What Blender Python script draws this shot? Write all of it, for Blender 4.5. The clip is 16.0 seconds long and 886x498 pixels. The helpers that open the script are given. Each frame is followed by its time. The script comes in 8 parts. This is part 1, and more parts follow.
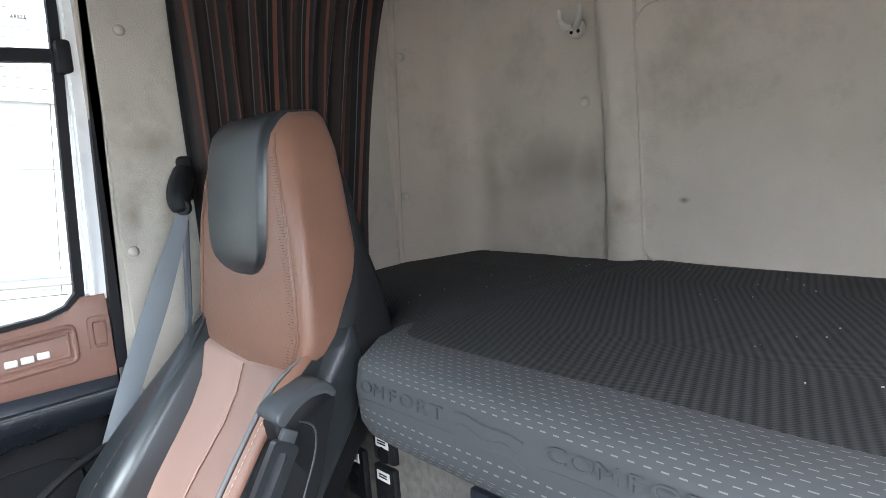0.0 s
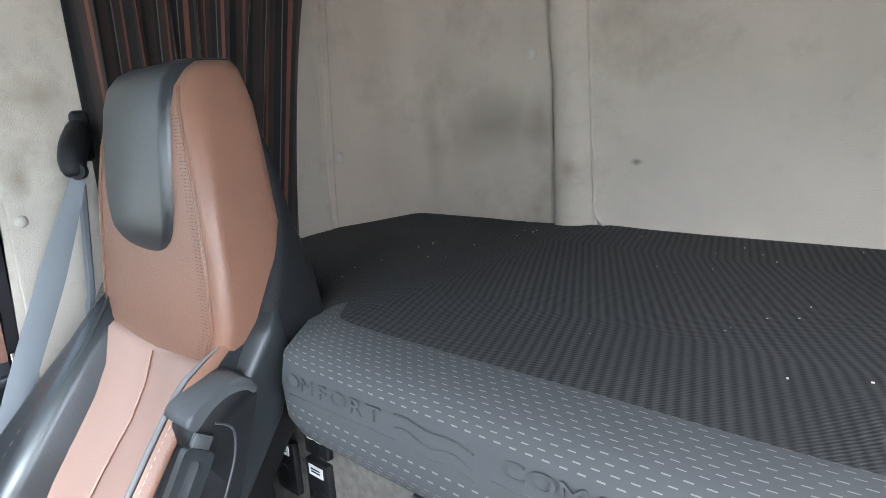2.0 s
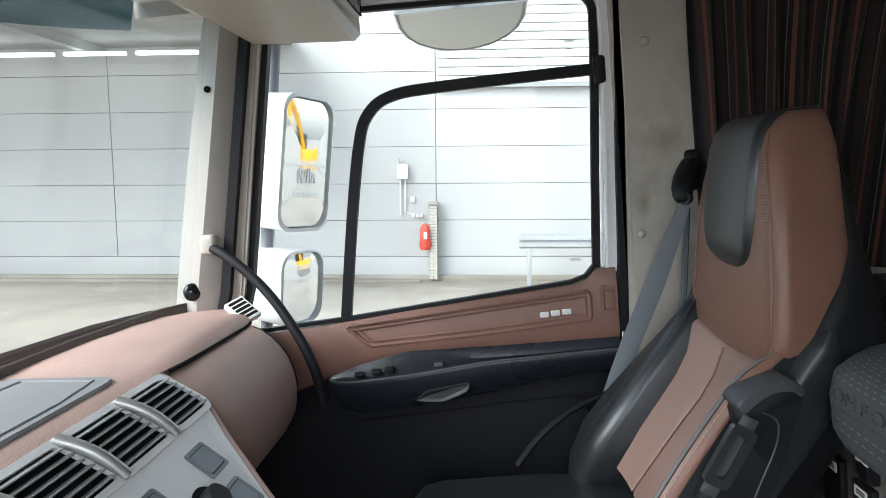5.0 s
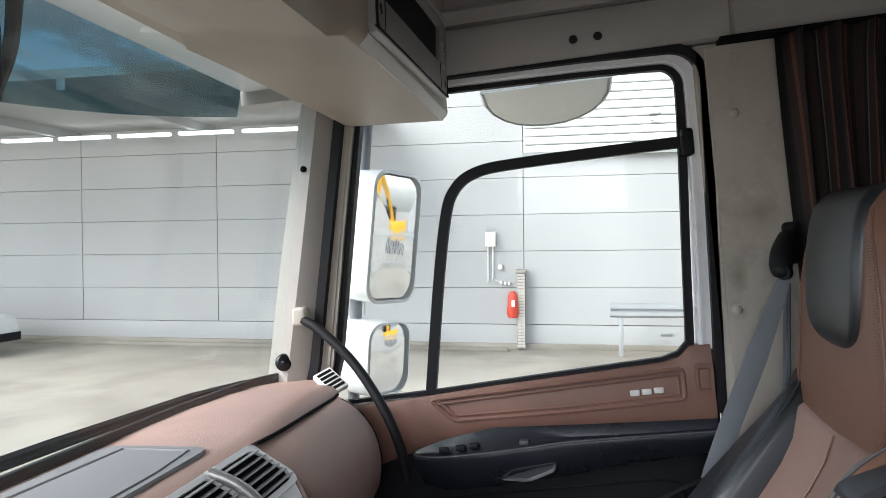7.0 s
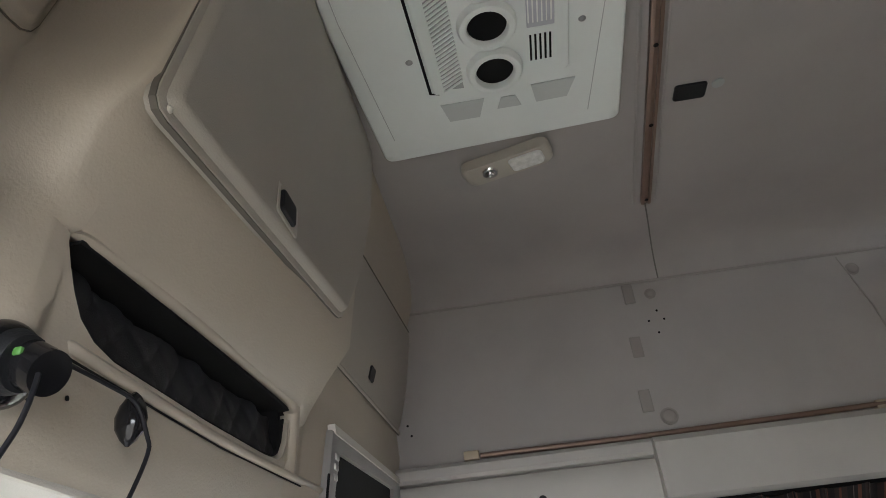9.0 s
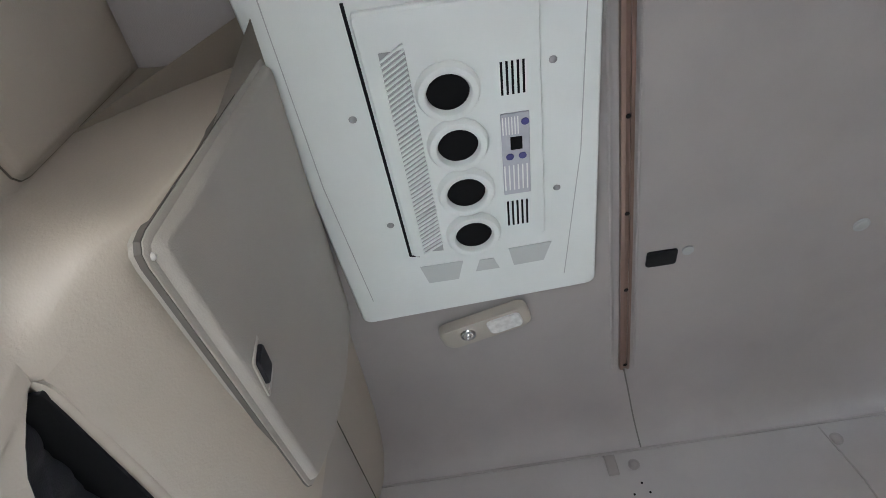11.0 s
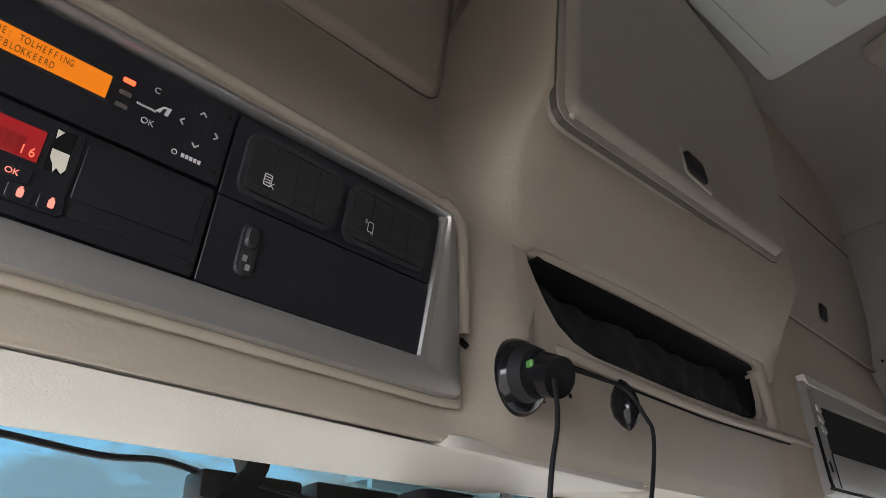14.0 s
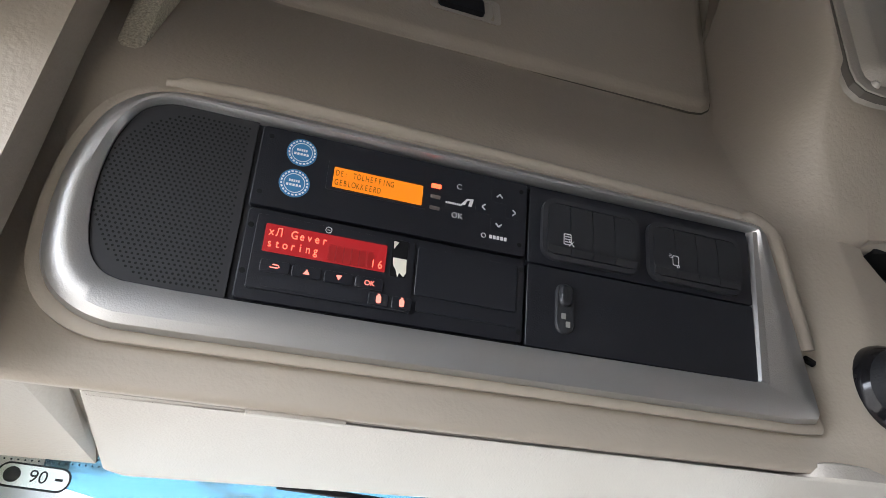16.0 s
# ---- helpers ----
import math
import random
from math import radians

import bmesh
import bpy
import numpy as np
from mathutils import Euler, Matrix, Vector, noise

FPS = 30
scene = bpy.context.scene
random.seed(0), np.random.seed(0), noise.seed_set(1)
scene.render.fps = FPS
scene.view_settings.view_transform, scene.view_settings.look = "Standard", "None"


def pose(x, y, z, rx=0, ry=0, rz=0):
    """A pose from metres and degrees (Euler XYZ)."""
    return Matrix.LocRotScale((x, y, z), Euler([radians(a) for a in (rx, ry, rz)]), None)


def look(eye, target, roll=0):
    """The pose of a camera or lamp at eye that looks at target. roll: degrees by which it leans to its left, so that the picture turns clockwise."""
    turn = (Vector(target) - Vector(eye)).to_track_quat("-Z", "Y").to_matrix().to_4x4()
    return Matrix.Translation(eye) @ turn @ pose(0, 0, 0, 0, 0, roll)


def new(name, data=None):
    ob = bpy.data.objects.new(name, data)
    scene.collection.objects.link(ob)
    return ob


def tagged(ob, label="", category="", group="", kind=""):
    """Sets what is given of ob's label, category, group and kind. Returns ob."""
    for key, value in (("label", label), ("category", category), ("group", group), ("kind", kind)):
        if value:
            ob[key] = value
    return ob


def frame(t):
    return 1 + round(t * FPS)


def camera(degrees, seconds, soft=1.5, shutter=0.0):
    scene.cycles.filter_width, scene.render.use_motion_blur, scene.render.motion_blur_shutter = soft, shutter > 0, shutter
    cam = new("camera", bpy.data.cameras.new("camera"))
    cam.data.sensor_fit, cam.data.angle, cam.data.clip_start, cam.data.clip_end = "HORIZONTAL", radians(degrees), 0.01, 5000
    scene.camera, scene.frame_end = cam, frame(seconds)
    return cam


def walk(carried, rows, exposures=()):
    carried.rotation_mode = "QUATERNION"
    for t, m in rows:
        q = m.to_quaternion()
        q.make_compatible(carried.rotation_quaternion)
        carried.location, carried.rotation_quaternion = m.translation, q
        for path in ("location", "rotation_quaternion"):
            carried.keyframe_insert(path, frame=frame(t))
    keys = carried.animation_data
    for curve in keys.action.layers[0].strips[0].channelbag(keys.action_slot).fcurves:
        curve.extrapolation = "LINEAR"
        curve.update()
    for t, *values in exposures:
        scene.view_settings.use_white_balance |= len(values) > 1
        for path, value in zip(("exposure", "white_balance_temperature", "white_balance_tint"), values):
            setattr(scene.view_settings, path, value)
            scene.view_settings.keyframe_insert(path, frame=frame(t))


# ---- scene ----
cam = camera(66.5, 16.0, soft=0.5)
PATH = [
    (0, (0.006, -0.197, 1.191), (1.531, -1.465, 0.934), -4.7),
    (0.5, (-0.02, -0.182, 1.195), (1.49, -1.464, 0.92), -4.6),
    (1, (0.031, -0.17, 1.168), (1.515, -1.469, 0.835), -4.5),
    (1.5, (0.072, -0.257, 1.184), (1.552, -1.543, 0.789), -4.6),
    (2, (0.104, -0.285, 1.201), (1.496, -1.663, 0.795), -4.3),
    (2.5, (0.043, -0.229, 1.241), (1.335, -1.716, 0.895), -3.8),
    (3, (-0.055, -0.173, 1.264), (1.44, -1.459, 0.934), -3.9),
    (3.5, (-0.091, -0.245, 1.235), (1.634, -1.211, 0.932), -4.5),
    (4, (-0.095, -0.277, 1.229), (1.787, -0.895, 0.958), -4.6),
    (4.5, (-0.123, -0.247, 1.228), (1.846, -0.493, 0.985), -4.9),
    (4.6, (-0.127, -0.253, 1.235), (1.85, -0.418, 0.987), -5.6),
    (5, (-0.152, -0.224, 1.233), (1.833, -0.101, 1.025), -5.0),
    (5.2, (-0.154, -0.215, 1.232), (1.82, 0.058, 1.058), -4.9),
    (7.3, (-0.159, -0.244, 1.261), (1.802, 0.137, 1.342), -5.0),
    (7.5, (-0.173, -0.262, 1.29), (1.784, 0.109, 1.471), -4.9),
    (7.6, (-0.187, -0.259, 1.298), (1.766, 0.088, 1.555), -5.3),
    (8, (-0.231, -0.318, 1.371), (1.685, 0.017, 1.836), -4.9),
    (8.5, (-0.265, -0.342, 1.404), (1.568, -0.105, 2.167), -5.2),
    (8.7, (-0.306, -0.384, 1.373), (1.468, -0.135, 2.262), -4.2),
    (8.9, (-0.322, -0.351, 1.395), (1.397, -0.171, 2.4), -5.9),
    (9, (-0.316, -0.33, 1.405), (1.382, -0.174, 2.45), -5.9),
    (9.2, (-0.313, -0.322, 1.415), (1.329, -0.201, 2.551), -5.9),
    (11.3, (-0.29, -0.312, 1.401), (1.116, -0.309, 2.824), -8.4),
    (11.5, (-0.273, -0.3, 1.404), (1.223, -0.284, 2.731), -8.6),
    (12, (-0.268, -0.302, 1.397), (1.45, -0.132, 2.406), -7.3),
    (12.5, (-0.273, -0.293, 1.404), (1.455, 0.256, 2.248), -5.8),
    (13, (-0.288, -0.3, 1.403), (1.285, 0.575, 2.274), -5.4),
    (13.5, (-0.307, -0.3, 1.411), (1.096, 0.806, 2.31), -4.3),
    (14, (-0.348, -0.282, 1.416), (0.922, 0.854, 2.464), -4.0),
    (14.2, (-0.364, -0.282, 1.418), (0.787, 0.885, 2.564), -3.7),
    (14.5, (-0.373, -0.28, 1.409), (0.601, 1.009, 2.587), -2.9),
    (15, (-0.38, -0.283, 1.407), (0.301, 1.174, 2.597), -1.7),
    (15.5, (-0.375, -0.294, 1.409), (0.166, 1.223, 2.594), -0.8),
    (16, (-0.368, -0.292, 1.41), (0.164, 1.229, 2.596), -0.7),
]
walk(cam, [(t, look(eye, target, roll)) for t, eye, target, roll in PATH],
     exposures=[(0, 2.6, 5850, 10), (1.0, 2.6, 5850, 10), (2.0, 3.0, 5750, 9), (2.5, 3.05, 5700, 9), (3.0, 3.0, 5600, 9), (3.5, 2.4, 5850, 9), (4.5, 1.4, 6050, 10), (5.0, 1.35, 6050, 10), (7.3, 1.0, 6200, 13), (8.2, 0.75, 6100, 12), (8.5, 1.35, 6000, 13), (9.0, 2.8, 6050, 10), (9.2, 2.95, 6050, 10), (11.3, 3.6, 5500, 11), (11.6, 3.5, 5500, 11), (12.0, 3.5, 5350, 11), (12.5, 2.6, 5700, 12), (13.0, 1.85, 5700, 13), (13.5, 2.0, 5750, 12), (14.0, 2.25, 6100, 14), (14.5, 3.35, 6000, 13), (15.0, 3.0, 5800, 14), (15.5, 2.7, 5850, 13), (16.0, 2.65, 5850, 13)])

# ---- light ----
OUT = pose(0, 0, 0, 4.6, 0, 0)  # the yard's level, as seen from the tilted cab
world = bpy.data.worlds.new("overcast")
scene.world = world
world.use_nodes = True
wn = world.node_tree.nodes
sky = wn.new("ShaderNodeTexSky")
sky.sky_type, sky.sun_disc = "NISHITA", False
sky.sun_elevation, sky.sun_rotation = radians(41), radians(-53)
wn["Background"].inputs["Strength"].default_value = 0.15
haze = wn.new("ShaderNodeHueSaturation")
haze.inputs["Saturation"].default_value = 0.35  # overcast
world.node_tree.links.new(sky.outputs["Color"], haze.inputs["Color"])
world.node_tree.links.new(haze.outputs["Color"], wn["Background"].inputs["Color"])
sun = new("sun", bpy.data.lights.new("sun", "SUN"))
sun.data.energy, sun.data.angle, sun.data.color = 3.2, radians(50), (1.0, 0.96, 0.90)
sun.matrix_world = look((-3.4, 4.8, 5.2), (0, 0, 0))


door_lamp = new("doorway_sky_light", bpy.data.lights.new("doorway_sky_light", "AREA"))
door_lamp.data.shape, door_lamp.data.size, door_lamp.data.size_y, door_lamp.data.energy, door_lamp.data.color = "RECTANGLE", 1.3, 0.8, 6.5, (0.97, 0.98, 1.0)
door_lamp.matrix_world = look((-1.40, -0.55, 1.82), (0.5, -0.45, 0.95))

# ---- materials ----
def mat(name, color, rough=0.6, metal=0.0, var=0.08, vscale=6.0, bump=0.0, bscale=300.0, spec=0.5, stain=None, stain_amount=0.0, sscale=3.0, coat=0.0):
    m = bpy.data.materials.new(name)
    m.use_nodes = True
    nt = m.node_tree
    n, l = nt.nodes, nt.links
    b = n["Principled BSDF"]
    b.inputs["Roughness"].default_value, b.inputs["Metallic"].default_value = rough, metal
    b.inputs["Specular IOR Level"].default_value = spec
    b.inputs["Coat Weight"].default_value = coat
    tc = n.new("ShaderNodeTexCoord")
    big = n.new("ShaderNodeTexNoise")
    big.inputs["Scale"].default_value, big.inputs["Detail"].default_value = vscale, 6
    l.new(tc.outputs["Object"], big.inputs["Vector"])
    ramp = n.new("ShaderNodeValToRGB")
    ramp.color_ramp.elements[0].position, ramp.color_ramp.elements[1].position = 0.3, 0.7
    ramp.color_ramp.elements[0].color = (*[c * (1 - var) for c in color], 1)
    ramp.color_ramp.elements[1].color = (*[min(1, c * (1 + var)) for c in color], 1)
    l.new(big.outputs["Fac"], ramp.inputs["Fac"])
    out = ramp.outputs["Color"]
    if stain:
        sn = n.new("ShaderNodeTexNoise")
        sn.inputs["Scale"].default_value, sn.inputs["Detail"].default_value, sn.inputs["Roughness"].default_value = sscale, 8, 0.7
        l.new(tc.outputs["Object"], sn.inputs["Vector"])
        sr = n.new("ShaderNodeValToRGB")
        sr.color_ramp.elements[0].position, sr.color_ramp.elements[1].position = 0.52, 0.75
        sr.color_ramp.elements[0].color, sr.color_ramp.elements[1].color = (0, 0, 0, 1), (stain_amount,) * 3 + (1,)
        l.new(sn.outputs["Fac"], sr.inputs["Fac"])
        mx = n.new("ShaderNodeMix")
        mx.data_type = "RGBA"
        l.new(sr.outputs["Color"], mx.inputs["Factor"])
        l.new(out, mx.inputs["A"])
        mx.inputs["B"].default_value = (*stain, 1)
        out = mx.outputs["Result"]
    l.new(out, b.inputs["Base Color"])
    rr = n.new("ShaderNodeMapRange")
    rr.inputs["To Min"].default_value, rr.inputs["To Max"].default_value = max(0, rough - 0.08), min(1, rough + 0.08)
    l.new(big.outputs["Fac"], rr.inputs["Value"])
    l.new(rr.outputs["Result"], b.inputs["Roughness"])
    if bump:
        fine = n.new("ShaderNodeTexNoise")
        fine.inputs["Scale"].default_value, fine.inputs["Detail"].default_value = bscale, 3
        l.new(tc.outputs["Object"], fine.inputs["Vector"])
        bp = n.new("ShaderNodeBump")
        bp.inputs["Strength"].default_value, bp.inputs["Distance"].default_value = bump, 0.002
        l.new(fine.outputs["Fac"], bp.inputs["Height"])
        l.new(bp.outputs["Normal"], b.inputs["Normal"])
    return m


BEIGE = mat("beige_plastic", (0.37, 0.325, 0.262), 0.52, var=0.05, bump=0.25, bscale=260, stain=(0.22, 0.18, 0.13), stain_amount=0.25)
CREAM = mat("cream_trim", (0.44, 0.41, 0.36), 0.5, var=0.04, bump=0.3, bscale=500)
GREYTRIM = mat("grey_wall_trim", (0.41, 0.37, 0.32), 0.8, var=0.06, bump=0.5, bscale=350, stain=(0.17, 0.14, 0.10), stain_amount=0.6, sscale=4.0)
REARTRIM = mat("rear_wall_trim", (0.45, 0.392, 0.332), 0.8, var=0.05, bump=0.5, bscale=350, stain=(0.2, 0.165, 0.125), stain_amount=0.55, sscale=2.6)
HEADLINER = mat("headliner_cloth", (0.33, 0.308, 0.294), 0.95, var=0.06, bump=0.4, bscale=700, stain=(0.27, 0.25, 0.23), stain_amount=0.4)
HATCH = mat("hatch_grey", (0.32, 0.292, 0.25), 0.55, var=0.05, bump=0.3, bscale=450)
BROWN = mat("brown_leather", (0.222, 0.114, 0.077), 0.40, var=0.12, bump=0.35, bscale=260)
BROWNPERF = mat("brown_leather_light", (0.32, 0.203, 0.165), 0.5, var=0.08, bump=0.4, bscale=300)
DOORBROWN = mat("brown_door_plastic", (0.20, 0.105, 0.078), 0.45, var=0.1, bump=0.3, bscale=320)
DASHBROWN = mat("brown_dash_plastic", (0.36, 0.245, 0.205), 0.5, var=0.1, bump=0.5, bscale=320, stain=(0.35, 0.25, 0.2), stain_amount=0.3)
BLACKLEATHER = mat("black_leather", (0.020, 0.0235, 0.026), 0.35, spec=0.7, var=0.2, bump=0.12, bscale=260)
BLACKPLASTIC = mat("black_plastic", (0.010, 0.0107, 0.012), 0.55, var=0.15, bump=0.3, bscale=500, spec=0.25)
RUBBER = mat("black_rubber", (0.007, 0.007, 0.009), 0.6, var=0.15, spec=0.3)
WHITEPAINT = mat("white_paint", (0.86, 0.87, 0.87), 0.25, var=0.03, coat=0.3)
WHITEPLASTIC = mat("white_plastic", (0.76, 0.76, 0.73), 0.5, var=0.04, bump=0.1)
SILVER = mat("silver_paint", (0.42, 0.42, 0.40), 0.38, metal=0.6, var=0.05)
CHROME = mat("chrome", (0.75, 0.75, 0.76), 0.12, metal=1.0, var=0.03)
# Near-black for joints and dark parts, and for shade put inside hollows.
SHADEBLACK = mat("black_and_shade", (0.005, 0.005, 0.0055), 0.9, var=0.1, spec=0.2)
CARPET = mat("floor_carpet", (0.12, 0.11, 0.10), 0.95, var=0.25, vscale=60, bump=0.9, bscale=500)
FLOORMAT = mat("rubber_floor", (0.03, 0.03, 0.03), 0.8, var=0.2)
CONCRETE = mat("concrete_yard", (0.38, 0.35, 0.30), 0.6, var=0.18, vscale=0.5, bump=0.2, bscale=30, stain=(0.16, 0.14, 0.11), stain_amount=0.7, sscale=0.35)
CLADDING = mat("grey_cladding", (0.45, 0.45, 0.445), 0.5, var=0.06, vscale=0.4)
BELTCLOTH = mat("belt_webbing", (0.13, 0.142, 0.157), 0.6, var=0.08, bump=0.3, bscale=900)


def dirt_or_shade(m, centre, radii, color, amount, scale=9.0):
    """A soft dirt or shade mark with a ragged outline at one place of a material (metres)."""
    n, l = m.node_tree.nodes, m.node_tree.links
    b = n["Principled BSDF"]
    src = b.inputs["Base Color"].links[0].from_socket
    tc, mp, ln, ns, mr, mx = (n.new(k) for k in ("ShaderNodeTexCoord", "ShaderNodeMapping", "ShaderNodeVectorMath", "ShaderNodeTexNoise", "ShaderNodeMapRange", "ShaderNodeMix"))
    mp.vector_type = "TEXTURE"
    mp.inputs["Location"].default_value, mp.inputs["Scale"].default_value = centre, radii
    l.new(tc.outputs["Object"], mp.inputs["Vector"])
    ln.operation = "LENGTH"
    l.new(mp.outputs["Vector"], ln.inputs[0])
    ns.inputs["Scale"].default_value, ns.inputs["Detail"].default_value = scale, 6
    l.new(tc.outputs["Object"], ns.inputs["Vector"])
    ad = n.new("ShaderNodeMath")
    ad.operation = "MULTIPLY_ADD"
    ad.inputs[1].default_value = 1.1
    l.new(ns.outputs["Fac"], ad.inputs[0])
    l.new(ln.outputs["Value"], ad.inputs[2])
    mr.inputs["From Min"].default_value, mr.inputs["From Max"].default_value = 1.45, 0.55
    mr.inputs["To Min"].default_value, mr.inputs["To Max"].default_value = 0.0, amount
    l.new(ad.outputs["Value"], mr.inputs["Value"])
    mx.data_type = "RGBA"
    l.new(mr.outputs["Result"], mx.inputs["Factor"])
    l.new(src, mx.inputs["A"])
    mx.inputs["B"].default_value = (*color, 1)
    l.new(mx.outputs["Result"], b.inputs["Base Color"])


dirt_or_shade(CONCRETE, (14.0, -2.2, -1.35), (5.0, 3.8, 3.0), (0.19, 0.15, 0.115), 0.8, 0.35)
dirt_or_shade(CONCRETE, (16.0, 4.0, -1.35), (1.1, 14.0, 3.0), (0.20, 0.175, 0.14), 0.7, 0.8)
dirt_or_shade(REARTRIM, (1.29, -1.65, 1.14), (0.24, 0.2, 0.12), (0.22, 0.185, 0.15), 0.75, 5)
dirt_or_shade(REARTRIM, (1.12, -1.65, 1.14), (0.06, 0.2, 0.13), (0.20, 0.165, 0.135), 0.55)
dirt_or_shade(REARTRIM, (1.02, -1.63, 1.04), (0.035, 0.2, 0.035), (0.27, 0.21, 0.15), 0.7, 40)
dirt_or_shade(REARTRIM, (0.855, -1.65, 1.055), (0.018, 0.2, 0.010), (0.15, 0.13, 0.11), 0.9, 40)
dirt_or_shade(REARTRIM, (0.34, -1.65, 1.08), (0.03, 0.2, 0.006), (0.17, 0.145, 0.115), 0.8, 60)
dirt_or_shade(REARTRIM, (0.31, -1.65, 1.017), (0.028, 0.2, 0.010), (0.19, 0.16, 0.125), 0.7, 60)
# A faintly darker upright patch beside the corner.
dirt_or_shade(REARTRIM, (1.5, -1.65, 1.10), (0.05, 0.3, 0.2), (0.30, 0.26, 0.21), 0.6)
# Narrow dark line: shade painted along the crease beside the column.
dirt_or_shade(REARTRIM, (1.0805, -1.65, 1.10), (0.007, 0.2, 0.22), (0.10, 0.085, 0.07), 0.85, 30)
dirt_or_shade(GREYTRIM, (1.575, -0.69, 1.28), (0.2, 0.07, 0.06), (0.22, 0.19, 0.15), 0.7, 14)
dirt_or_shade(GREYTRIM, (1.575, -0.63, 1.13), (0.2, 0.03, 0.05), (0.2, 0.17, 0.13), 0.7, 14)


def glass_mat(name, tint, rough=0.0, base=0.012):
    m = bpy.data.materials.new(name)
    m.use_nodes = True
    n, l = m.node_tree.nodes, m.node_tree.links
    n.remove(n["Principled BSDF"])
    tr, gl, mix, lw = n.new("ShaderNodeBsdfTransparent"), n.new("ShaderNodeBsdfGlossy"), n.new("ShaderNodeMixShader"), n.new("ShaderNodeLayerWeight")
    power, ramp = n.new("ShaderNodeMath"), n.new("ShaderNodeMapRange")
    power.operation, power.inputs[1].default_value = "POWER", 4.0
    ramp.inputs["To Min"].default_value, ramp.inputs["To Max"].default_value = base, 0.7
    tr.inputs["Color"].default_value = (*tint, 1)
    gl.inputs["Roughness"].default_value = rough
    l.new(lw.outputs["Facing"], power.inputs[0])
    l.new(power.outputs["Value"], ramp.inputs["Value"])
    l.new(ramp.outputs["Result"], mix.inputs["Fac"])
    l.new(tr.outputs["BSDF"], mix.inputs[1])
    l.new(gl.outputs["BSDF"], mix.inputs[2])
    l.new(mix.outputs["Shader"], n["Material Output"].inputs["Surface"])
    return m


GLASS = glass_mat("window_glass", (0.93, 0.96, 0.95))
VISORBLUE = glass_mat("blue_tinted_visor", (0.31, 0.46, 0.52), 0.05, 0.05)


def film_of_dirt(m, color, amount):
    """Smeared dust on a clear sheet: streaked patches that scatter the light."""
    n, l = m.node_tree.nodes, m.node_tree.links
    out = n["Material Output"].inputs["Surface"]
    src = out.links[0].from_socket
    tc, mp, big, fine, mul, mr, tl, mx = (n.new(k) for k in ("ShaderNodeTexCoord", "ShaderNodeMapping", "ShaderNodeTexNoise", "ShaderNodeTexNoise", "ShaderNodeMath", "ShaderNodeMapRange", "ShaderNodeBsdfTranslucent", "ShaderNodeMixShader"))
    mp.inputs["Scale"].default_value = (1.0, 1.0, 2.6)
    l.new(tc.outputs["Object"], mp.inputs["Vector"])
    for node, scale in ((big, 4.5), (fine, 55.0)):
        node.inputs["Scale"].default_value, node.inputs["Detail"].default_value = scale, 5
        l.new(mp.outputs["Vector"], node.inputs["Vector"])
    mul.operation = "MULTIPLY_ADD"
    mul.inputs[1].default_value = 0.22
    l.new(fine.outputs["Fac"], mul.inputs[0])
    l.new(big.outputs["Fac"], mul.inputs[2])
    mr.inputs["From Min"].default_value, mr.inputs["From Max"].default_value = 0.58, 0.68
    mr.inputs["To Min"].default_value, mr.inputs["To Max"].default_value = 0.04, amount
    l.new(mul.outputs["Value"], mr.inputs["Value"])
    tl.inputs["Color"].default_value = (*color, 1)
    l.new(mr.outputs["Result"], mx.inputs["Fac"])
    l.new(src, mx.inputs[1])
    l.new(tl.outputs["BSDF"], mx.inputs[2])
    l.new(mx.outputs["Shader"], out)


film_of_dirt(VISORBLUE, (0.13, 0.125, 0.115), 0.5)
MIRROR = mat("mirror_glass", (0.85, 0.86, 0.87), 0.02, metal=1.0, var=0.0)


def glow(name, color, strength):
    m = bpy.data.materials.new(name)
    m.use_nodes = True
    b = m.node_tree.nodes["Principled BSDF"]
    b.inputs["Base Color"].default_value = (*[c * 0.15 for c in color], 1)
    b.inputs["Emission Color"].default_value, b.inputs["Emission Strength"].default_value = (*color, 1), strength
    return m


# ---- mesh helpers ----
def part(name, bm, material, parent=None, label="", smooth=40):
    me = bpy.data.meshes.new(name)
    bmesh.ops.recalc_face_normals(bm, faces=bm.faces)
    bm.to_mesh(me)
    bm.free()
    me.materials.append(material)
    if smooth:
        me.polygons.foreach_set("use_smooth", [True] * len(me.polygons))
        me.set_sharp_from_angle(angle=radians(smooth))
    ob = new(name, me)
    if parent:
        ob.parent = parent
        ob.matrix_parent_inverse = parent.matrix_world.inverted()
    if label:
        tagged(ob, label)
    return ob


def thing(name, at, label, category, group="", kind=""):
    ob = new(name)
    ob.empty_display_size = 0.05
    ob.location = at
    ob.matrix_world = Matrix.Translation(at)
    return tagged(ob, label, category, group, kind)


def box(bm, x0, x1, y0, y1, z0, z1, bevel=0.0, seg=2, m=None):
    t = bmesh.new()
    bmesh.ops.create_cube(t, size=1)
    for v in t.verts:
        v.co = Vector(((x0 + x1) / 2 + v.co.x * (x1 - x0), (y0 + y1) / 2 + v.co.y * (y1 - y0), (z0 + z1) / 2 + v.co.z * (z1 - z0)))
    if bevel:
        bmesh.ops.bevel(t, geom=t.edges[:], offset=bevel, segments=seg, profile=0.5, affect="EDGES")
    if m:
        t.transform(m)
    me = bpy.data.meshes.new("tmp")
    t.to_mesh(me)
    t.free()
    bm.from_mesh(me)
    bpy.data.meshes.remove(me)
    return bm


